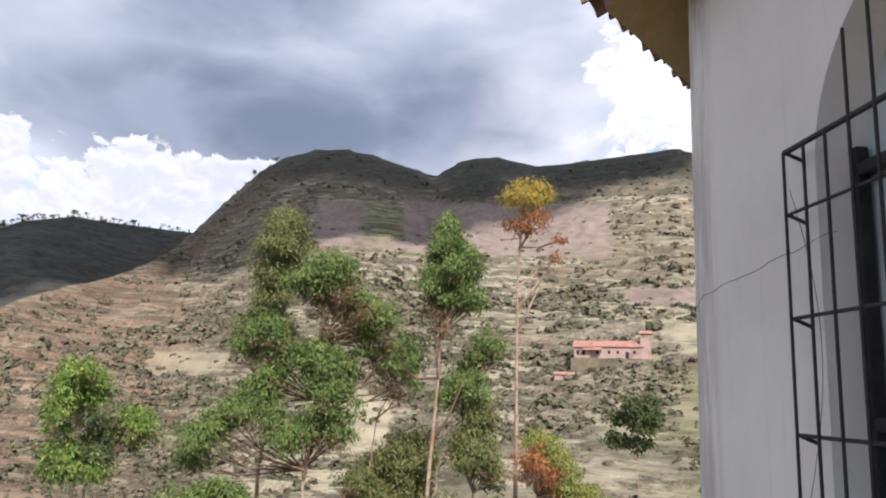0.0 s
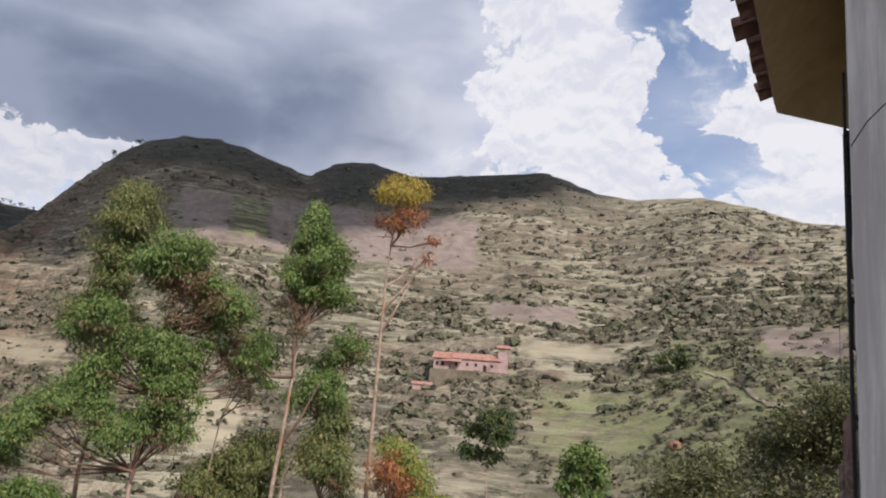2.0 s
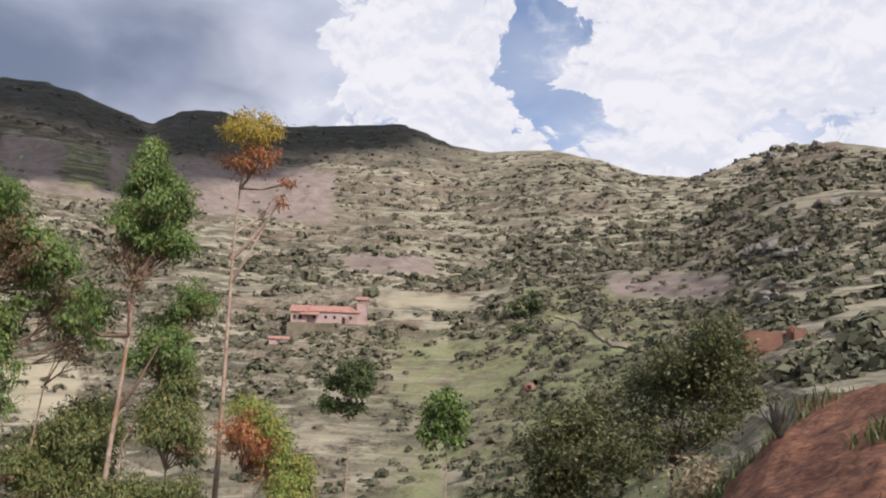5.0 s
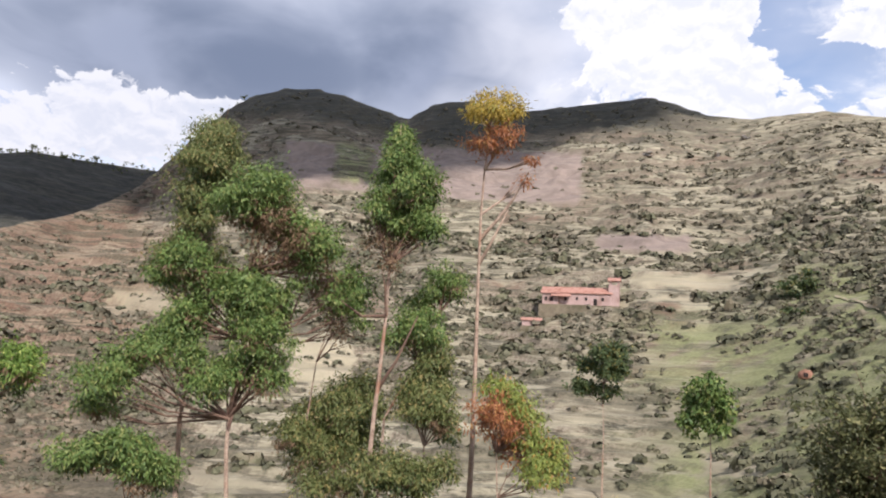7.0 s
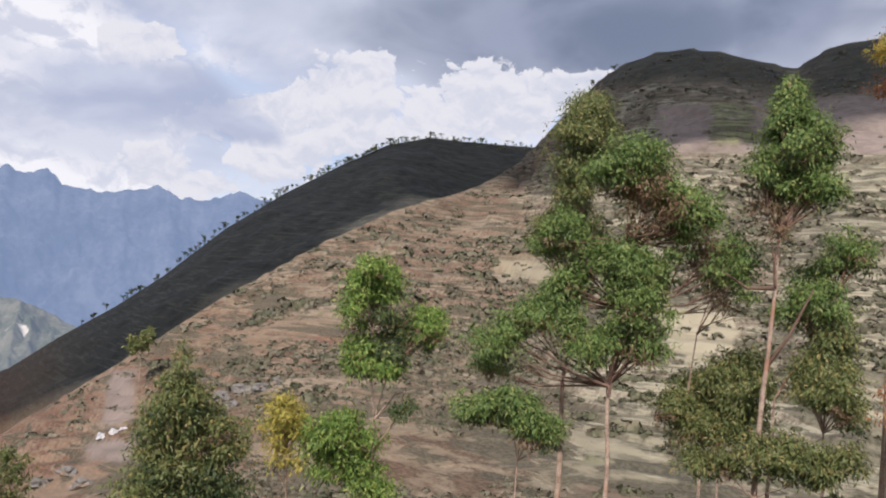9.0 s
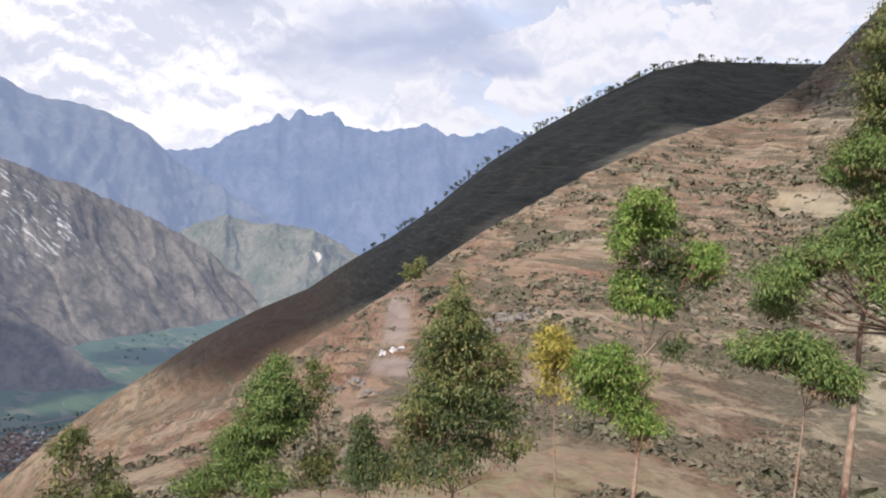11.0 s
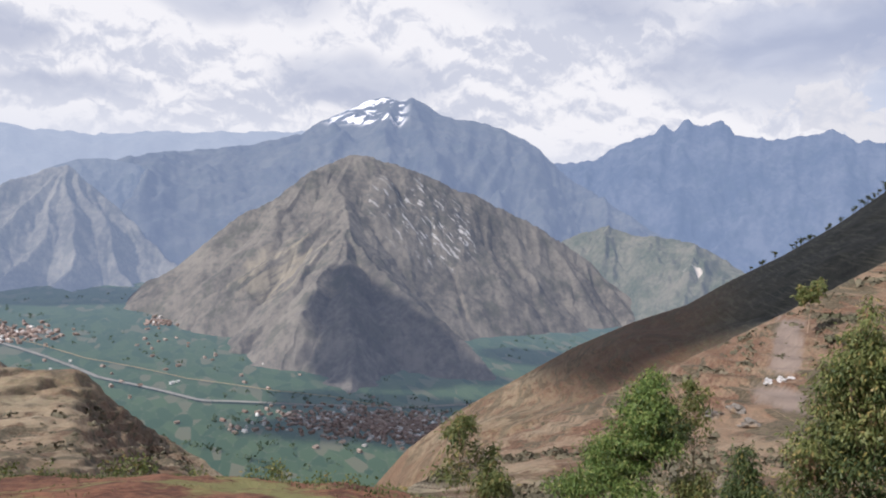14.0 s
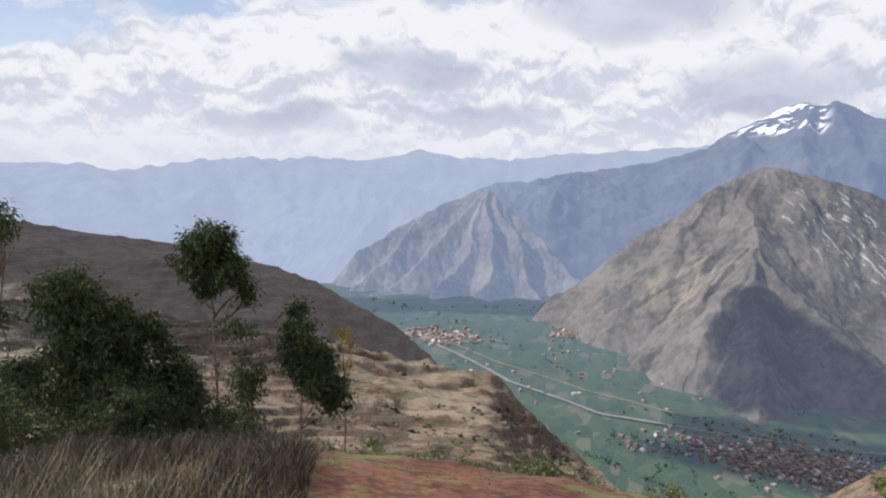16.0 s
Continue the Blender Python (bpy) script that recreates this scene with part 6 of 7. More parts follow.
def church(az, r):
    z = on_ground(az, r) + 0.6
    root = empty("church", Matrix.Translation(spot(az, r, z)) @ pose(0, 0, 0, 0, 0, az - 6) @ Matrix.Scale(0.88, 4), label="pink plastered country church with red tile roofs and a small tower", category="church")
    part("terrace_wall", box(bmesh.new(), -14, -2.5, -5, 14, 9, 0.0, 0.2), bank_mat, root, "rough earth terrace under the church")
    part("wall", box(bmesh.new(), -9, 0, 0, 10.5, 7, 4.3, 0.1), adobe, root, "pink plaster nave wall")
    part("roof", gable(bmesh.new(), -9, 10.5, 0, 7, 4.3, 2.2), tile, root)
    part("wing_wall", box(bmesh.new(), -13, -1.0, 0, -7.5, 7.5, 3.9, 0.1), adobe, root)
    part("wing_roof", gable(bmesh.new(), -13, -7.5, -1.0, 7.5, 4.0, 2.4, 0.6), tile, root)
    part("porch_roof", gable(bmesh.new(), -9.5, -3.5, -2.2, 1.0, 3.0, 0.9, 0.4), tile, root)
    tower = part("tower", box(bmesh.new(), 9.5, 0.5, 0, 13.2, 4.5, 7.4, 0.1), adobe, root)
    for x in (9.7, 12.4):
        for y in (0.7, 3.7):
            part("belfry_post", box(bmesh.new(), x, y, 7.4, x + 0.6, y + 0.6, 9.0), adobe, root)
    part("tower_roof", gable(bmesh.new(), 9.5, 13.2, 0.5, 4.5, 9.0, 1.1, 0.4), tile, root)
    for x, w, zz, hh in ((-5.5, 0.9, 1.5, 1.2), (-1.5, 0.9, 1.7, 1.1), (1.6, 0.9, 1.7, 1.1), (4.6, 1.2, 0.1, 2.3), (7.2, 0.9, 1.7, 1.1)):
        part("window", box(bmesh.new(), x, -0.05, zz, x + w, 0.12, zz + hh, 0.03), dark_hole, root, "dark deep-set opening")
    for x in (-12.2, -10.2):
        part("window", box(bmesh.new(), x, -1.06, 1.2, x + 1.0, -0.9, 2.6, 0.03), dark_hole, root, "dark deep-set opening")


church(-15.9, at_el(-15.9, 2.9))


def hut(az, r, el):
    root = empty("adobe_hut", Matrix.Translation(spot(az, r, on_ground(az, r) + 0.3)) @ pose(0, 0, 0, 0, 0, az - 4) @ Matrix.Scale(0.75, 4), label="small pink adobe hut with a tile roof", category="hut")
    part("base", box(bmesh.new(), -4.2, -1, -3, 4.2, 5, 0.0, 0.2), bank_mat, root, "earth bank under the hut")
    part("wall", box(bmesh.new(), -3.6, 0, 0, 3.6, 4, 2.3, 0.08), adobe, root)
    part("roof", gable(bmesh.new(), -3.6, 3.6, 0, 4, 2.3, 1.0), tile, root)
    part("door", box(bmesh.new(), 0.6, -0.06, 0, 1.5, 0.1, 1.8, 0.02), dark_hole, root, "dark open doorway")


hut(-12.3, at_el(-12.3, 1.2), 1.35)


def ruin(az, r, el):
    """Roofless adobe walls with uneven tops."""
    root = empty("adobe_ruin", Matrix.Translation(spot(az, r, on_ground(az, r))) @ pose(0, 0, 0, 0, 0, az + 8), label="roofless ruin of red adobe walls on the hillside", category="ruin")
    rg = random.Random(3)

    def wall(x0, y0, x1, y1, h):
        """One crumbling wall: a thick strip with a broken top."""
        bm = bmesh.new()
        n, side = 12, Vector((y1 - y0, x0 - x1, 0)).normalized() * 0.22
        cols = []
        for i in range(n + 1):
            p = Vector((x0, y0, 0)).lerp(Vector((x1, y1, 0)), i / n)
            hh = h * rg.uniform(0.72, 1.05)
            cols.append([bm.verts.new(p + k * side + Vector((0, 0, z))) for k, z in ((-1, -1.5), (-1, hh), (1, hh * 0.97), (1, -1.5))])
        for p, q in zip(cols, cols[1:]):
            for k in range(3):
                bm.faces.new((p[k], p[k + 1], q[k + 1], q[k]))
        bm.faces.new(cols[0])
        bm.faces.new(cols[-1][::-1])
        bmesh.ops.recalc_face_normals(bm, faces=bm.faces)
        part("wall", bm, red_adobe, root, "crumbling adobe wall")
    wall(-4.4, 0, -0.9, 0, 1.0)
    wall(0.2, 0, 1.5, 0, 1.35)
    wall(1.9, 0, 3.8, 0, 0.9)
    wall(-4.4, 0.4, -4.4, 4, 1.2)
    wall(0.2, 0.4, 0.2, 4, 1.5)
    wall(3.8, 0.4, 3.8, 4, 1.3)
    wall(-4.4, 4.4, 3.8, 4.4, 1.25)


ruin(-50.0, at_el(-50.0, 2.9), 1.4)


def kiln(az, el):
    r = at_el(az, el)
    root = empty("clay_oven", Matrix.Translation(spot(az, r, on_ground(az, r))) @ pose(0, 0, 0, 0, 0, az), label="small red clay oven in the meadow", category="oven")
    bm = bmesh.new()
    g = bmesh.ops.create_icosphere(bm, subdivisions=3, radius=1.0)
    for v in g["verts"]:
        v.co = Vector((v.co.x * 1.3, v.co.y * 1.2, max(v.co.z, -0.3) * 1.25)) * (1 + 0.12 * noise.noise(v.co * 2.0))
    part("dome", bm, red_adobe, root, smooth=True)
    part("mouth", box(bmesh.new(), -0.35, -1.3, 0.0, 0.35, -1.0, 0.7, 0.05), dark_hole, root, "dark oven mouth")


kiln(-31.4, -1.3)

# ---- rocks ----
rock_mat = grainy("grey_rock", (0.11, 0.098, 0.082), (0.25, 0.225, 0.195), 0.9, 0.9, 0.08, (0.24, 0.17, 0.11))
white_rock = grainy("white_rock", (0.42, 0.40, 0.38), (0.62, 0.60, 0.58), 0.8, 0.9, 0.05)


def rock(az, el, size, mat, label, seed, r=None):
    r = r or at_el(az, el)
    bm = bmesh.new()
    g = bmesh.ops.create_icosphere(bm, subdivisions=3, radius=1.0)
    o = Vector((seed * 3.7, seed, 0))
    for v in g["verts"]:
        c = noise.cell(v.co * 1.6 + o) * 0.35
        v.co = v.co * (0.8 + c + 0.35 * noise.noise(v.co * 1.7 + o))
        v.co = Vector((v.co.x * 1.3 * size, v.co.y * size, v.co.z * 0.8 * size))
    ob = part("rock", bm, mat, None)
    ob.matrix_world = Matrix.Translation(spot(az, r, on_ground(az, r) + 0.2 * size)) @ pose(0, 0, 0, 0, 0, seed * 47)
    return tagged(ob, label, "rock", "rocks on the slope")


for i, (az, el, s) in enumerate(((-47.4, 8.8, 2.6), (-48.6, 8.9, 3.0), (-49.8, 8.6, 2.2), (-50.8, 8.7, 2.6), (-48.4, 5.6, 1.6), (-49.3, 6.3, 1.3), (-48.8, 15.6, 4.2), (-50.2, 16.0, 5.0), (-51.8, 16.0, 4.6),
                                 (-47.6, 15.0, 3.0), (-20.6, 14.4, 3.2), (-27.5, 15.3, 3.2), (-25.6, 14.2, 2.6), (-36, 12.5, 2.6), (-33.8, 13.3, 2.4), (-44.0, 10.5, 2.4), (-46.5, 11.5, 2.6), (-52.4, 12, 3))):
    rock(az, el, s, rock_mat, "grey weathered boulder among shrubs", i + 1)
for i, (az, el, s) in enumerate(((45.3, -11.9, 0.7), (44.7, -11.7, 0.6), (46.1, -12.2, 0.8))):
    rock(az, el, s, white_rock, "white bare rock below the red scar", i + 31)
for i, (az, el, s) in enumerate(((38.2, -9.4, 1.6), (36.9, -8.9, 1.8), (35.6, -8.8, 1.6), (37.5, -10.0, 1.2), (34.3, -8.3, 1.3), (48.0, -14.6, 1.2), (47.0, -15.4, 1.1), (49.5, -15.2, 1.2))):
    rock(az, el, s, rock_mat, "pale grey rock outcrop on the slope", i + 41)

# ---- footpaths ----
path_mat = grainy("trodden_earth", (0.26, 0.215, 0.14), (0.35, 0.29, 0.195), 0.6, 0.95)


def footpath(knots, width, label):
    """A trodden ribbon that lies on the hillside; knots as azimuth and elevation."""
    P = []
    for (a0, e0), (a1, e1) in zip(knots, knots[1:]):
        for k in range(24):
            t = k / 24
            az, el = a0 + (a1 - a0) * t, e0 + (e1 - e0) * t
            P.append((az, at_el(az, el)))
    az, r = np.array(P).T
    r = np.convolve(np.pad(r, 6, mode="edge"), np.ones(13) / 13, "valid")
    V = []
    for i in range(len(az)):
        for s in (-1, -0.33, 0.33, 1):
            rr_ = r[i] + s * width
            V.append((*spot(az[i], rr_)[:2], float(ground_height(np.array([az[i]]), np.array([rr_]))[0]) + 0.35))
    n = len(az)
    Fq = [(i * 4 + k, i * 4 + k + 1, i * 4 + k + 5, i * 4 + k + 4) for i in range(n - 1) for k in range(3)]
    return tagged(raw("footpath", V, Fq, path_mat), label, "path", kind="structure")


footpath([(-33.2, 4.3), (-35.5, 3.6), (-37.5, 2.2), (-40.5, 1.8), (-43.5, 1.2)], 1.5, "pale earth footpath across the meadow")
footpath([(-26, 9.0), (-30, 7.6), (-34, 7.0), (-37, 8.6)], 1.0, "faint earth footpath on the hillside")

# ---- valley: town, road, river, trees ----
house_mat = leafy("town_houses", (0.30, 0.21, 0.175), (0.52, 0.42, 0.36), (0.80, 0.78, 0.75))


def town(name, label, n, az0, az1, r0, r1, size, seed):
    rng = np.random.default_rng(seed)
    V, Fc = [], []
    for _ in range(n):
        az = rng.normal((az0 + az1) / 2, (az1 - az0) / 4)
        r = rng.normal((r0 + r1) / 2, (r1 - r0) / 4)
        c = spot(az, r, FLOOR + 1)
        w, d, h, rot = size * rng.uniform(0.5, 1.3), size * rng.uniform(0.5, 1.0), size * rng.uniform(0.3, 0.55), radians(35 + rng.normal() * 6 + 90 * rng.integers(0, 2))
        ex, ey = Vector((math.cos(rot), math.sin(rot), 0)), Vector((-math.sin(rot), math.cos(rot), 0))
        o = len(V)
        for z in (0, h):
            for sx, sy in ((-1, -1), (1, -1), (1, 1), (-1, 1)):
                V.append(c + ex * sx * w / 2 + ey * sy * d / 2 + Vector((0, 0, z)))
        V += [c + ex * w / 2 + Vector((0, 0, h * 1.5)), c - ex * w / 2 + Vector((0, 0, h * 1.5))]
        Fc += [(o, o + 1, o + 5, o + 4), (o + 1, o + 2, o + 6, o + 5), (o + 2, o + 3, o + 7, o + 6), (o + 3, o, o + 4, o + 7), (o + 4, o + 5, o + 8, o + 9), (o + 6, o + 7, o + 9, o + 8)]
    return tagged(raw(name, [tuple(v) for v in V], Fc, house_mat, smooth=False), label, "town", kind="stuff")


town("town_houses", "crowded small houses of a town on the valley floor", 1000, 64.5, 82, 1090, 1250, 6.8, 11)
town("village_houses", "scattered pale houses of a far village", 190, 97, 104.5, 1700, 1900, 9, 12)
town("hamlet_houses", "few pale houses at the mountain's foot", 45, 90, 92, 1850, 1950, 9, 13)
town("farm_houses", "single pale farmhouses among the fields", 40, 80, 100, 1250, 1800, 7, 14)


def ribbon(name, label, knots, width, mat, z):
    k = np.array(knots, float)
    t = np.linspace(0, len(k) - 1, 90)
    az, r = np.interp(t, range(len(k)), k[:, 0]), np.interp(t, range(len(k)), k[:, 1])
    P = np.array([spot(a, q) for a, q in zip(az, r)])
    d = np.gradient(P, axis=0)
    s = np.stack([-d[:, 1], d[:, 0], d[:, 2] * 0], -1)
    s /= np.linalg.norm(s, axis=1)[:, None]
    V = np.concatenate([P + s * width, P - s * width])
    V[:, 2] = FLOOR + z
    n = len(P)
    return tagged(raw(name, V, [(i, i + 1, n + i + 1, n + i) for i in range(n - 1)], mat), label, name, kind="structure")


water = grainy("river_gravel", (0.20, 0.20, 0.19), (0.30, 0.29, 0.27), 0.02, 0.7)
ribbon("river", "pale gravel river bed on the valley floor", [(112, 2100), (102, 1750), (95, 1420), (88, 1270), (80, 1250), (72, 1265), (66, 1330), (60, 1480), (52, 1900)], 4.5, water, 3.4)
ribbon("road", "pale road along the valley floor", [(104, 1900), (96, 1560), (89, 1400), (83, 1330), (78, 1300), (70, 1210), (64, 1240)], 1.8, path_mat, 3.8)
grove_mat = leafy("grove_green", (0.07, 0.105, 0.068), (0.12, 0.16, 0.10))


def groves():
    rng = np.random.default_rng(21)
    V = []
    for az0, az1, r0, r1, n in ((82, 88, 1130, 1200, 40), (66, 86, 1240, 1330, 120), (70, 92, 1330, 2000, 60), (90, 106, 1500, 2300, 160), (76, 92, 900, 1120, 120), (56, 66, 1700, 2100, 120)):
        for _ in range(n // 2):
            t = rng.random()
            az, r = az0 + (az1 - az0) * t + rng.normal() * 0.4, r0 + (r1 - r0) * (t if rng.random() < 0.5 else rng.random())
            c = np.array(spot(az, r, FLOOR + 4))
            s = rng.uniform(2.2, 5.0)
            for _ in range(10):
                p = c + rng.normal(size=3) * s * np.array([0.7, 0.7, 0.45])
                u, w = rng.normal(size=3), rng.normal(size=3)
                u, w = u / np.linalg.norm(u) * s * 0.45, w / np.linalg.norm(w) * s * 0.45
                V += [p - u, p - w, p + u, p + w]
    return tagged(raw("valley_groves", V, np.arange(len(V)).reshape(-1, 4), grove_mat, smooth=False), "dark groves and hedges between the fields", "trees", kind="stuff")


groves()

# ---- tall weeds in the foreground ----
weed_mats = {"pale": leafy("tussock_straw", (0.10, 0.085, 0.045), (0.23, 0.20, 0.11), (0.30, 0.27, 0.17)), "straw": leafy("stubble_straw", (0.16, 0.11, 0.055), (0.26, 0.20, 0.10), (0.16, 0.17, 0.06)), "dry": leafy("dry_grass", (0.030, 0.020, 0.013), (0.085, 0.058, 0.035), (0.17, 0.135, 0.08)), "green": leafy("green_grass", (0.07, 0.09, 0.03), (0.16, 0.18, 0.07), (0.26, 0.22, 0.11))}


def weeds(name, label, n, az0, az1, r0, r1, h0, h1, mat, seed, clump=1.0, wide=0.012):
    """Bent blades of tall grass, in loose tufts."""
    rng = np.random.default_rng(seed)
    az = rng.uniform(az0, az1, n * 4)
    r = rng.uniform(r0, r1, n * 4)
    x, y = -np.sin(np.radians(az)) * r, np.cos(np.radians(az)) * r
    keep = vnoise(x / 0.5 * clump, y / 0.5 * clump, seed) > 0.42
    az, r, x, y = az[keep][:n], r[keep][:n], x[keep][:n], y[keep][:n]
    n = len(az)
    z = ground_height(az, r) - 0.03
    h = rng.uniform(h0, h1, n) * (0.5 + 0.9 * vnoise(x / 0.7, y / 0.7, seed + 1))
    a = rng.uniform(0, 2 * math.pi, n)
    bend = np.stack([np.cos(a), np.sin(a), np.zeros(n)], -1) * (h * rng.uniform(0.1, 0.8, n))[:, None]
    side = np.stack([-np.sin(a), np.cos(a), np.zeros(n)], -1) * wide
    b = np.stack([x, y, z], -1)
    rows = []
    for t, w in ((0, 1.0), (0.4, 0.85), (0.75, 0.55), (1.0, 0.08)):
        c = b + bend * t ** 2 + np.stack([np.zeros(n), np.zeros(n), h * (t - 0.12 * t ** 3)], -1)
        rows += [c - side * w, c + side * w]
    V = np.stack(rows, 1).reshape(-1, 3)
    o = (np.arange(n) * 8)[:, None]
    Fq = np.concatenate([o + np.array([0, 1, 3, 2]), o + np.array([2, 3, 5, 4]), o + np.array([4, 5, 7, 6])])
    return tagged(raw(name, V, Fq, mat, smooth=False), label, "grass", kind="stuff")


weeds("dry_weeds", "tall dry brown grass and weeds on the slope", 26000, 108, 138, 3.2, 13.0, 0.06, 0.46, weed_mats["dry"], 401, 0.5, 0.0045)
weeds("pale_tussocks", "pale straw tussocks among the brown weeds", 3600, 109, 136, 4.2, 9.0, 0.20, 0.52, weed_mats["pale"], 406, 0.30, 0.004)
weeds("green_weeds", "tufts of green grass among dry weeds", 1500, 96, 112, 3.4, 5.2, 0.16, 0.42, weed_mats["green"], 402, 0.35, 0.006)
weeds("field_grass", "short pale stubble on the red field", 2600, 60, 120, 9.0, 17.2, 0.02, 0.06, weed_mats["straw"], 403, 0.35, 0.010)
weeds("field_green", "patches of short green grass on the red field", 8000, 60, 118, 6.0, 17.0, 0.03, 0.09, weed_mats["green"], 404, 0.12, 0.016)
weeds("bank_grass", "grass on the shaded bank below the building", 5000, -72, -38, 4.0, 15, 0.08, 0.35, weed_mats["green"], 405, 0.25, 0.012)


def edge_bushes():
    rng = random.Random(9)
    for i in range(15):
        az = 68 + 47 * (i + rng.random() * 0.8) / 15
        r = float(edge_r(az)) + rng.uniform(-0.5, 0.6)
        s = rng.uniform(0.12, 0.30)
        root = empty("low_bush", Matrix.Translation(spot(az, r, on_ground(az, r))), label="low dark green bush along the field's edge", category="bush", group="bushes along the field's edge")
        g = np.random.default_rng(500 + i)
        wood("stem", [([Vector((0, 0, -0.1)), Vector((0.02, 0, s * 0.6))], [0.02, 0.01], 5)], twig_bark, root)
        foliage("crown", [((k * s * 0.9, g.normal() * 0.1, s * 0.7), s * 0.8, s * 0.55, 1.0) for k in (-1, 0, 1)], LEAF["OLIVE"], root, g, 0.10, 0.025, 700, 0.0)


edge_bushes()

# ---- the octagonal building beside the path ----
def plaster_material():
    m, n, b = material("plaster", 0.8)
    co = n.add("ShaderNodeTexCoord").outputs["Object"]
    big = n.noise(co, 0.9, 5, 0.6)
    c = n.mix(n.ramp(big, 0.35, 0.7), (0.74, 0.70, 0.65), (0.62, 0.585, 0.54))
    streak = n.noise(n.scaled(co, (7.0, 7.0, 0.35)), 1.6, 6, 0.65)
    c = n.mix(n.math("MULTIPLY", n.ramp(streak, 0.54, 0.74), 0.35), c, (0.36, 0.31, 0.27))
    chip = n.noise(n.scaled(co, (3.0, 3.0, 1.0)), 5.0, 6, 0.7)
    c = n.mix(n.ramp(chip, 0.70, 0.74), c, (0.86, 0.85, 0.84))
    n.t.links.new(c, b.inputs["Base Color"])
    along = n.add("ShaderNodeSeparateXYZ", in_0=co).outputs[0]
    worn = n.math("MULTIPLY", n.ramp(along, 2.86, 2.99), n.ramp(n.noise(n.scaled(co, (9.0, 9.0, 0.8)), 2.2, 6, 0.65), 0.36, 0.60))
    c = n.mix(n.math("MULTIPLY", worn, 0.7), c, (0.40, 0.36, 0.33))
    n.t.links.new(c, b.inputs["Base Color"])
    h = n.math("ADD", n.math("MULTIPLY", n.noise(co, 6.0, 6, 0.6), 1.0), n.math("MULTIPLY", chip, 0.4))
    bp = n.add("ShaderNodeBump", in_Strength=0.35, in_Distance=0.02, in_Height=h)
    n.t.links.new(bp.outputs[0], b.inputs["Normal"])
    return m


plaster = plaster_material()
ochre = grainy("ochre_soffit", (0.44, 0.33, 0.17), (0.54, 0.42, 0.24), 1.2, 0.9, 0.01)
iron = grainy("black_iron", (0.012, 0.012, 0.014), (0.035, 0.03, 0.03), 9.0, 0.55)
crack_mat = grainy("crack_dark", (0.05, 0.045, 0.04), (0.11, 0.10, 0.09), 6.0)
clay = grainy("clay_tile", (0.16, 0.085, 0.06), (0.30, 0.17, 0.12), 3.0, 0.9, 0.01, (0.10, 0.08, 0.07))
stone_mat = grainy("plinth_stone", (0.09, 0.062, 0.048), (0.25, 0.19, 0.155), 2.4, 0.9, 0.03, (0.24, 0.15, 0.11))
mortar = grainy("plinth_mortar", (0.20, 0.16, 0.13), (0.30, 0.25, 0.20), 3.0, 0.95, 0.02)
glass_grey, gn, gb = material("frosted_glass", 0.35)
co = gn.add("ShaderNodeTexCoord").outputs["Object"]
gn.t.links.new(gn.mix(gn.ramp(gn.noise(co, 3.0, 5), 0.35, 0.65), (0.34, 0.38, 0.39), (0.48, 0.52, 0.52)), gb.inputs["Base Color"])
glass_blue, gn, gb = material("blue_glass", 0.3)
co = gn.add("ShaderNodeTexCoord").outputs["Object"]
gn.t.links.new(gn.mix(gn.ramp(gn.noise(co, 4.0, 5), 0.4, 0.66), (0.20, 0.40, 0.56), (0.10, 0.18, 0.26)), gb.inputs["Base Color"])

SIDE, EAVE, BASE = 3.09, 2.08, -1.9
corner = [Vector((0.02, -2.2, 0)) - way(2.5) * SIDE, Vector((0.02, -2.2, 0))]
for k in range(6):
    d = way(2.5 - 45 * (k + 1))
    corner.append(corner[-1] + d * SIDE)
pavilion = empty("octagonal_chapel", Matrix.Translation((3.81, -3.58, BASE)), label="octagonal white plastered chapel with tiled eaves and barred arched windows", category="building")


def wall_matrix(i):
    """Local x along the wall, y outwards, z up."""
    p, q = corner[i], corner[(i + 1) % 8]
    ex = (q - p).normalized()
    ey = Vector((-ex.y, ex.x, 0))
    m = Matrix.Identity(4)
    m.col[0][:3], m.col[1][:3], m.col[2][:3], m.col[3][:3] = ex, ey, (0, 0, 1), p
    return m, (q - p).length


def under(ob, m):
    ob.parent = pavilion
    ob.matrix_parent_inverse = Matrix.Translation((-3.81, 3.58, -BASE))
    ob.matrix_basis = m
    return ob


WIN, SILL, SPRING = (0.96, 2.13), -0.75, 0.85


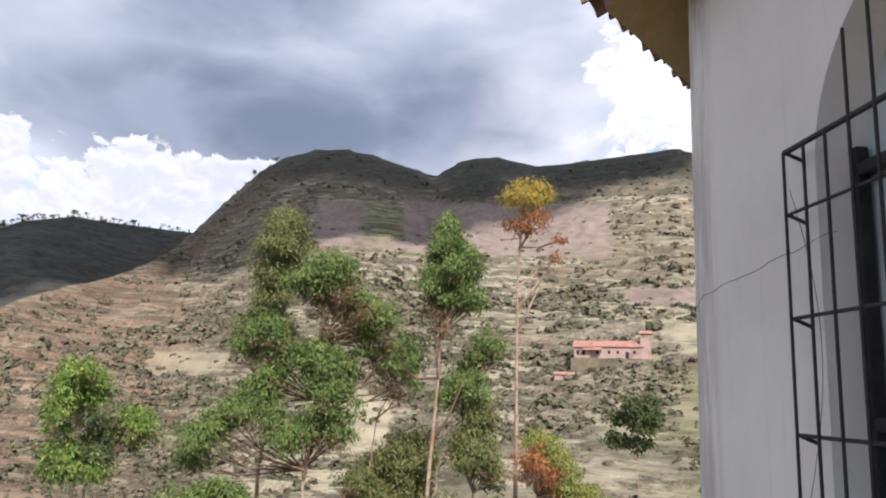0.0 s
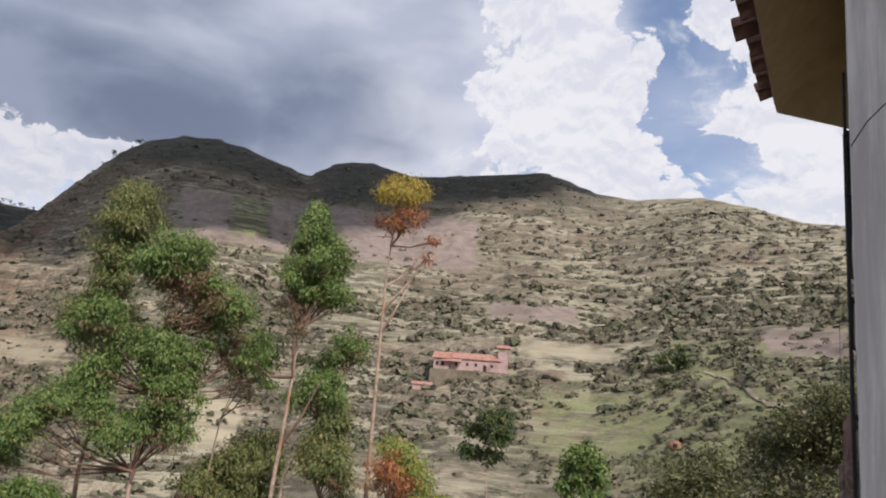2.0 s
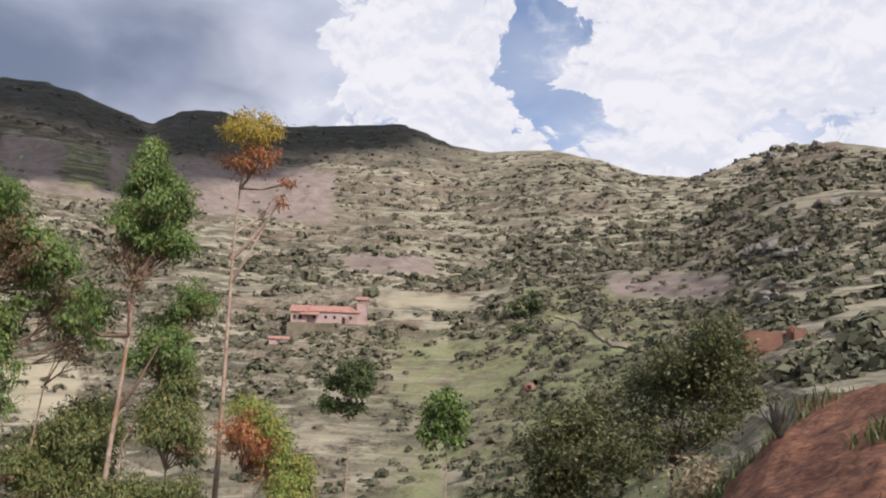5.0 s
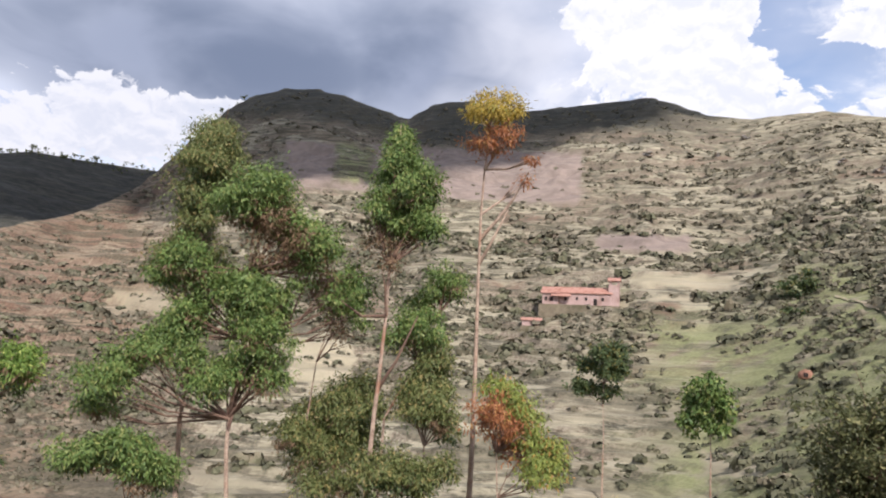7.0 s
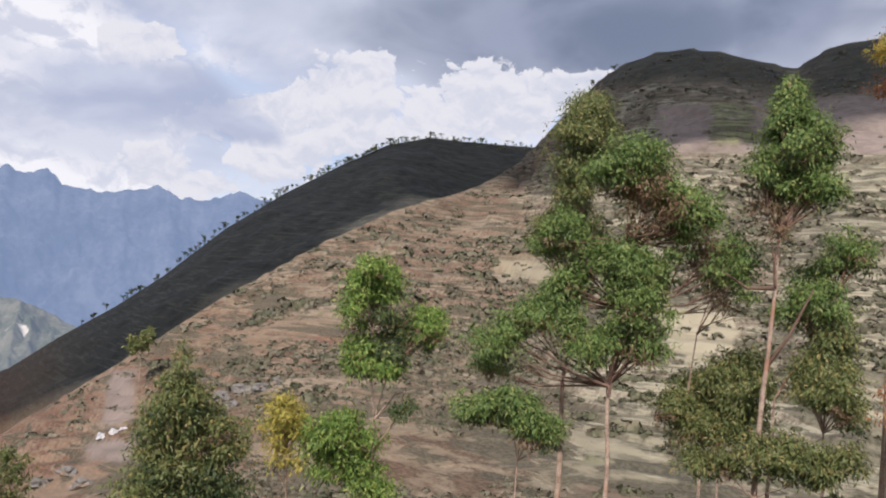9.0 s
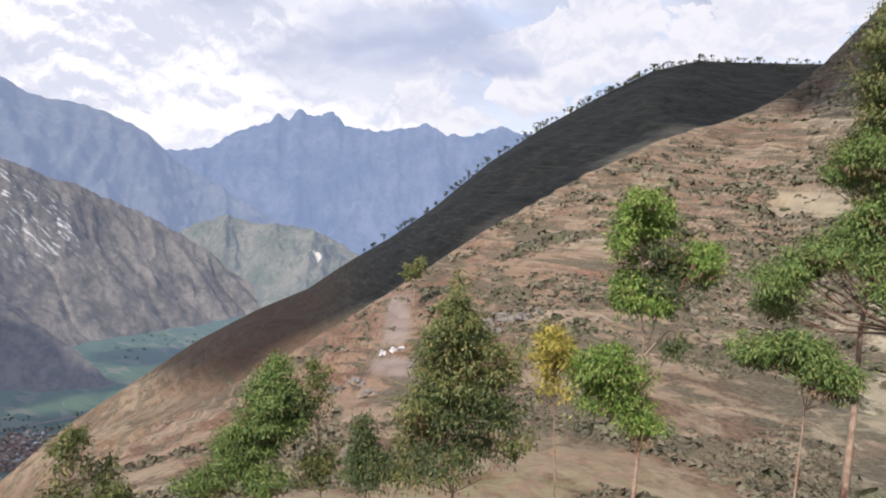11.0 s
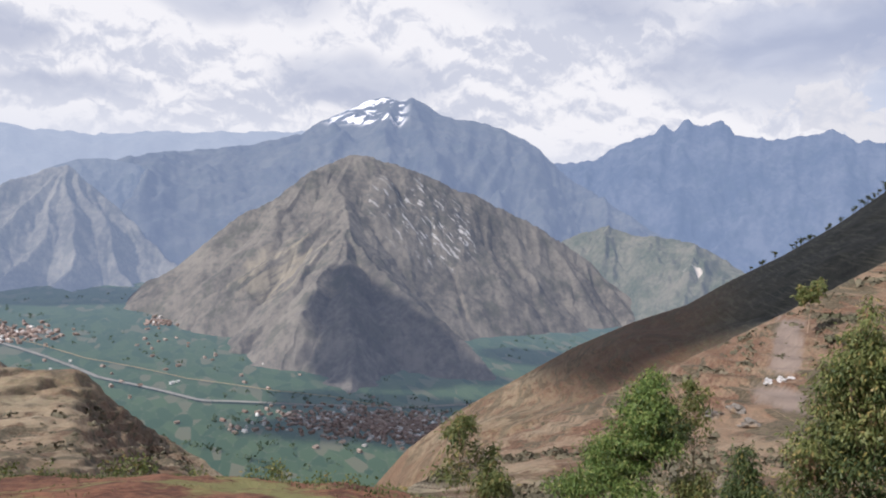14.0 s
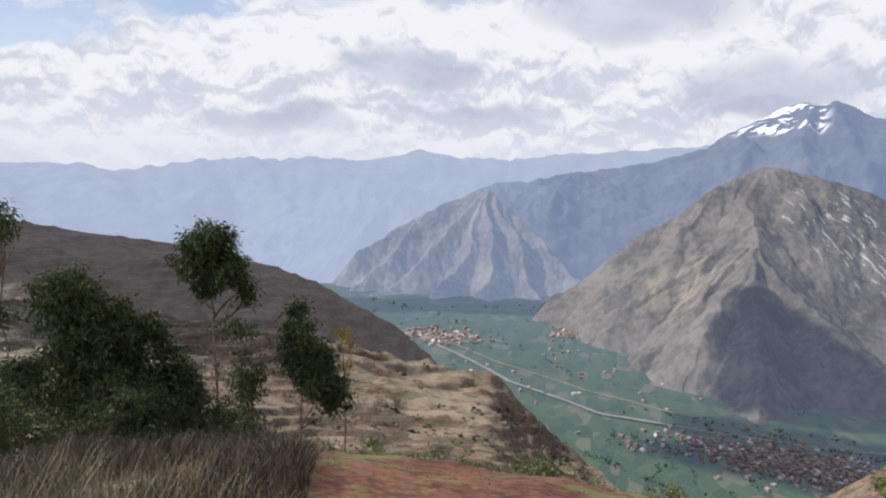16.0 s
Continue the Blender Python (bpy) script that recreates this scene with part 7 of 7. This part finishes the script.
def arched_wall(width, shift, thick=0.35):
    """A wall with an arched opening that goes through it."""
    WX0, WX1 = WIN[0] + shift, WIN[1] + shift
    bm = bmesh.new()
    n = 24
    cx, rad = (WX0 + WX1) / 2, (WX1 - WX0) / 2
    arch = [(cx - rad * math.cos(math.pi * i / n), SPRING + rad * 0.95 * math.sin(math.pi * i / n)) for i in range(n + 1)]
    top = EAVE + 0.15

    def quad(a, b, c, d):
        for y, flip in ((0.0, False), (-thick, True)):
            v = [bm.verts.new((x, y, z)) for x, z in (a, b, c, d)]
            bm.faces.new(v[::-1] if not flip else v)
    quad((0, BASE), (WX0, BASE), (WX0, top), (0, top))
    quad((WX1, BASE), (width, BASE), (width, top), (WX1, top))
    quad((WX0, BASE), (WX1, BASE), (WX1, SILL), (WX0, SILL))
    for (x0, z0), (x1, z1) in zip(arch, arch[1:]):
        quad((x0, z0), (x1, z1), (x1, top), (x0, top))
    loop = [(WX0, SILL), (WX1, SILL), (WX1, SPRING)] + arch[::-1][1:] + [(WX0, SILL)]
    for (x0, z0), (x1, z1) in zip(loop, loop[1:]):
        v = [bm.verts.new(q) for q in ((x0, 0, z0), (x1, 0, z1), (x1, -thick, z1), (x0, -thick, z0))]
        bm.faces.new(v)
    for x in (0, width):
        bm.faces.new([bm.verts.new(q) for q in ((x, 0, BASE), (x, 0, top), (x, -thick, top), (x, -thick, BASE))])
    bmesh.ops.remove_doubles(bm, verts=bm.verts, dist=0.001)
    return bm, arch


def rod(bm, p, q, r, sides=6):
    v, f = tube([Vector(p), Vector(q)], [r, r], sides)
    vs = [bm.verts.new(c) for c in v]
    for face in f:
        bm.faces.new([vs[i] for i in face])
    bm.faces.new(vs[:sides][::-1])
    bm.faces.new(vs[sides:])


def barred_window(m, arch, shift, out=0.06):
    WX0, WX1 = WIN[0] + shift, WIN[1] + shift
    window = under(empty("window", m, label="arched window with grey and blue glass"), m)
    bm = bmesh.new()
    v = [bm.verts.new((x, -0.16, z)) for x, z in [(WX0, 0.1), (WX1, 0.1), (WX1, SPRING)] + arch[::-1][1:]]
    bm.faces.new(v)
    part("upper_pane", bm, glass_grey, window, "dusty grey patterned glass")
    part("lower_pane", box(bmesh.new(), WX0, -0.18, SILL, WX1, -0.15, 0.1, 0.004), glass_blue, window, "blue painted glass")
    bm = bmesh.new()
    for x in np.linspace(WX0 + 0.02, WX1 - 0.02, 4):
        box(bm, x - 0.02, -0.15, SILL, x + 0.02, -0.11, SPRING + 0.4 * (1 - abs(x - 1.545 - shift) / 0.6) + 0.05, 0.003)
    box(bm, WX0, -0.15, 0.08, WX1, -0.11, 0.12, 0.003)
    box(bm, WX0, -0.15, SPRING - 0.02, WX1, -0.11, SPRING + 0.02, 0.003)
    part("frame", bm, iron, window, "thin dark window frame")
    grille = under(empty("window_grille", m, label="black iron window grille of thin upright bars"), m)
    x0, x1 = WX0 - 0.06, WX1 + 0.06
    for k, z in enumerate((0.92, 0.72, 0.40, 0.06, -0.30, -0.66)):
        bm = bmesh.new()
        r = 0.010 if k == 0 else 0.006
        rod(bm, (x0, out, z), (x1, out, z), r)
        rod(bm, (x0, out, z), (x0, -0.02, z - 0.03), 0.006)
        rod(bm, (x1, out, z), (x1, -0.02, z - 0.03), 0.006)
        part("rail", bm, iron, grille)
    n = 13
    for k in range(n):
        x = x0 + (x1 - x0) * k / (n - 1)
        bm = bmesh.new()
        lift = 0.0 if k < 3 or k > n - 4 else 0.12 + 0.36 * math.sin(math.pi * (k - 2) / (n - 5))
        rod(bm, (x, out + 0.006, -0.80), (x, out + 0.006, 0.92 + lift), 0.0052)
        part("bar", bm, iron, grille)


for i in range(8):
    m, width = wall_matrix(i)
    shift = {0: 0.10, 1: 0.10}.get(i, 0.0)
    bm, arch = arched_wall(width, shift)
    wall = under(part("wall", bm, plaster, None, "white plaster wall with stains"), m)
    barred_window(m, arch, shift, 0.008 if i == 1 else 0.06)
core = bmesh.new()
cv = [core.verts.new(c + (Vector((3.81, -3.58, 0)) - c) * 0.14 + Vector((0, 0, z))) for z in (BASE, EAVE) for c in corner]
for i in range(8):
    core.faces.new([cv[i], cv[(i + 1) % 8], cv[8 + (i + 1) % 8], cv[8 + i]])
core.faces.new(cv[8:])
inner = under(part("inner_wall", core, plaster, None, "dim plaster inside"), Matrix.Identity(4))

# eaves: a sloping ochre soffit, the roof above it and the tile ends
middle = Vector((3.81, -3.58, 0))


def ring_at(off, z):
    """The eight corners moved outwards; the eaves sag a little over one of them."""
    sag = (0.85, 0.06) if off > 0.1 else (1.0, 0.0)
    return [Vector((*(c + (c - middle).normalized() * off * (sag[0] if k == 1 else 1.0))[:2], z - (sag[1] if k == 1 else 0.0))) for k, c in enumerate(corner)]


rings = [ring_at(0.0, EAVE + 0.15), ring_at(0.22, EAVE + 0.04), ring_at(0.42, EAVE - 0.13), ring_at(0.44, EAVE - 0.05), ring_at(0.0, EAVE + 0.62), [Vector((middle.x, middle.y, EAVE + 2.4))] * 8]
bm = bmesh.new()
for a, b in zip(rings[:2], rings[1:3]):
    for i in range(8):
        j = (i + 1) % 8
        bm.faces.new([bm.verts.new(v) for v in (a[i], a[j], b[j], b[i])])
under(part("soffit", bm, ochre, None, "ochre plastered soffit"), Matrix.Identity(4))
bm = bmesh.new()
for a, b in zip(rings[2:5], rings[3:6]):
    for i in range(8):
        j = (i + 1) % 8
        bm.faces.new([bm.verts.new(v) for v in ((a[i], a[j], b[j], b[i]) if b is not rings[5] else (a[i], a[j], b[i]))])
under(part("roof", bm, clay, None, "weathered clay tile roof"), Matrix.Identity(4))


def tile_mesh():
    """One half-round clay tile, open below."""
    bm = bmesh.new()
    n = 6
    for r in (0.085, 0.070):
        for y, k in ((0.0, 1.0), (-0.16, 0.95)):
            for i in range(n + 1):
                a = math.pi * i / n
                bm.verts.new((r * k * math.cos(a), y, r * k * math.sin(a)))
    bm.verts.ensure_lookup_table()
    v, w = bm.verts, n + 1
    for i in range(n):
        bm.faces.new((v[i], v[i + 1], v[w + i + 1], v[w + i]))
        bm.faces.new((v[2 * w + i], v[3 * w + i], v[3 * w + i + 1], v[2 * w + i + 1]))
        bm.faces.new((v[i], v[2 * w + i], v[2 * w + i + 1], v[i + 1]))
    me = bpy.data.meshes.new("roof_tile")
    bm.to_mesh(me)
    bm.free()
    me.materials.append(clay)
    return me


tile_me = tile_mesh()
rt = random.Random(12)
for i in range(8):
    a, b = rings[3][i], rings[3][(i + 1) % 8]
    ex = (b - a).normalized()
    ey = Vector((-ex.y, ex.x, 0))
    if i == 2:
        continue
    n = int((b - a).length / 0.21)
    for k in range(n):
        m = Matrix.Identity(4)
        m.col[0][:3], m.col[1][:3], m.col[2][:3] = ex, ey, (0, 0, 1)
        m.col[3][:3] = a + ex * (k + 0.5) * (b - a).length / n + ey * rt.uniform(0.06, 0.12) + Vector((0, 0, 0.0))
        ob = new("roof_tile", tile_me)
        under(ob, m @ pose(0, 0, 0, -14 + rt.uniform(-3, 3), 0, rt.uniform(-4, 4)))

# the hairline crack across the corner, the loose wires and rusty lumps at the grille
def thin_line(name, pts, r, mat, label, m):
    v, f = tube([Vector(p) for p in pts], [r] * len(pts), 5)
    ob = raw(name, [tuple(q) for q in v], f, mat)
    ob["label"] = label
    return under(ob, m)


m1, w1 = wall_matrix(0)
rc_ = random.Random(4)
thin_line("crack", [(w1 - t * 0.95, 0.001, 0.515 + 0.045 * step(t, 0.0, 0.06) + 0.085 * t + rc_.uniform(-0.006, 0.006)) for t in np.linspace(0, 1, 26)], 0.0009, crack_mat, "fine dark crack in the plaster", m1)
thin_line("wire", [(w1 - 0.80 - 0.12 * math.sin(a * 2.4), 0.05, 0.80 - 0.75 * a) for a in np.linspace(0, 1.3, 16)], 0.0010, iron, "thin loose wire", m1)
thin_line("wire", [(w1 - 0.05 - 0.85 * t, 0.02, -0.62 + 0.42 * math.sin(t * 1.6)) for t in np.linspace(0, 1, 12)], 0.0010, iron, "thin loose wire", m1)
m2, w2 = wall_matrix(1)
thin_line("wire", [(w2 - 0.85 - 0.08 * math.sin(a * 2.6), 0.06, 0.75 - 0.9 * a) for a in np.linspace(0, 1.2, 14)], 0.0010, iron, "thin loose wire", m2)

# rough stone plinth round the far corner
rs = random.Random(8)
P2 = corner[2]
plinth = []
for lvl in range(10):
    z = -1.35 + lvl * 0.19
    for k in range(8):
        along = -0.95 + k * 0.19 + rs.uniform(-0.05, 0.05)
        top_limit = 0.10 - 1.1 * abs(along)
        if z > top_limit:
            continue
        d = way(-42.5) if along < 0 else way(-87.5)
        n_out = way(47.5) if along < 0 else way(2.5)
        c = P2 + d * along + n_out * rs.uniform(-0.05, 0.02) + Vector((0, 0, z + rs.uniform(-0.05, 0.05)))
        bm = bmesh.new()
        g = bmesh.ops.create_icosphere(bm, subdivisions=3, radius=1.0)
        o = Vector((k * 2.3, lvl * 1.7, 4.0))
        s = rs.uniform(0.105, 0.155)
        for v in g["verts"]:
            v.co = v.co * s * (0.85 + 0.4 * noise.noise(v.co * 1.5 + o) + 0.12 * noise.cell(v.co * 2.0 + o) + 0.12 * noise.noise(v.co * 5.0 + o))
        ob = part("plinth_stone", bm, stone_mat, None)
        under(ob, Matrix.Translation(c) @ pose(0, 0, 0, rs.uniform(0, 90), rs.uniform(0, 90), 0) @ Matrix.Diagonal((1.25, 0.9, 0.75, 1.0)))

# ---- agave beside the bank ----
def agave(az, r, h):
    root = empty("agave_plant", Matrix.Translation(spot(az, r, on_ground(az, r))), label="dry grey agave with stiff pointed leaves", category="plant")
    g = random.Random(6)
    green = grainy("agave_green", (0.10, 0.10, 0.075), (0.20, 0.19, 0.14), 5.0, 0.6)
    for k in range(16):
        a, tilt = k * 2.4, g.uniform(0.25, 1.0)
        d = Vector((math.cos(a) * tilt, math.sin(a) * tilt, 1.0)).normalized()
        s = d.cross(Vector((0, 0, 1))).normalized()
        L = h * g.uniform(0.7, 1.1)
        bm = bmesh.new()
        rows = []
        for t, w in ((0, 0.05), (0.4, 0.06), (0.8, 0.03), (1.0, 0.004)):
            c = d * L * t + Vector((0, 0, 0.12 * L * t * t))
            up = Vector((0, 0, 0.012))
            rows.append([bm.verts.new(c - s * w + up), bm.verts.new(c - up), bm.verts.new(c + s * w + up)])
        for p, q in zip(rows, rows[1:]):
            bm.faces.new((p[0], p[1], q[1], q[0]))
            bm.faces.new((p[1], p[2], q[2], q[1]))
        part("leaf", bm, green, root)


agave(-51.6, 10.6, 0.5)
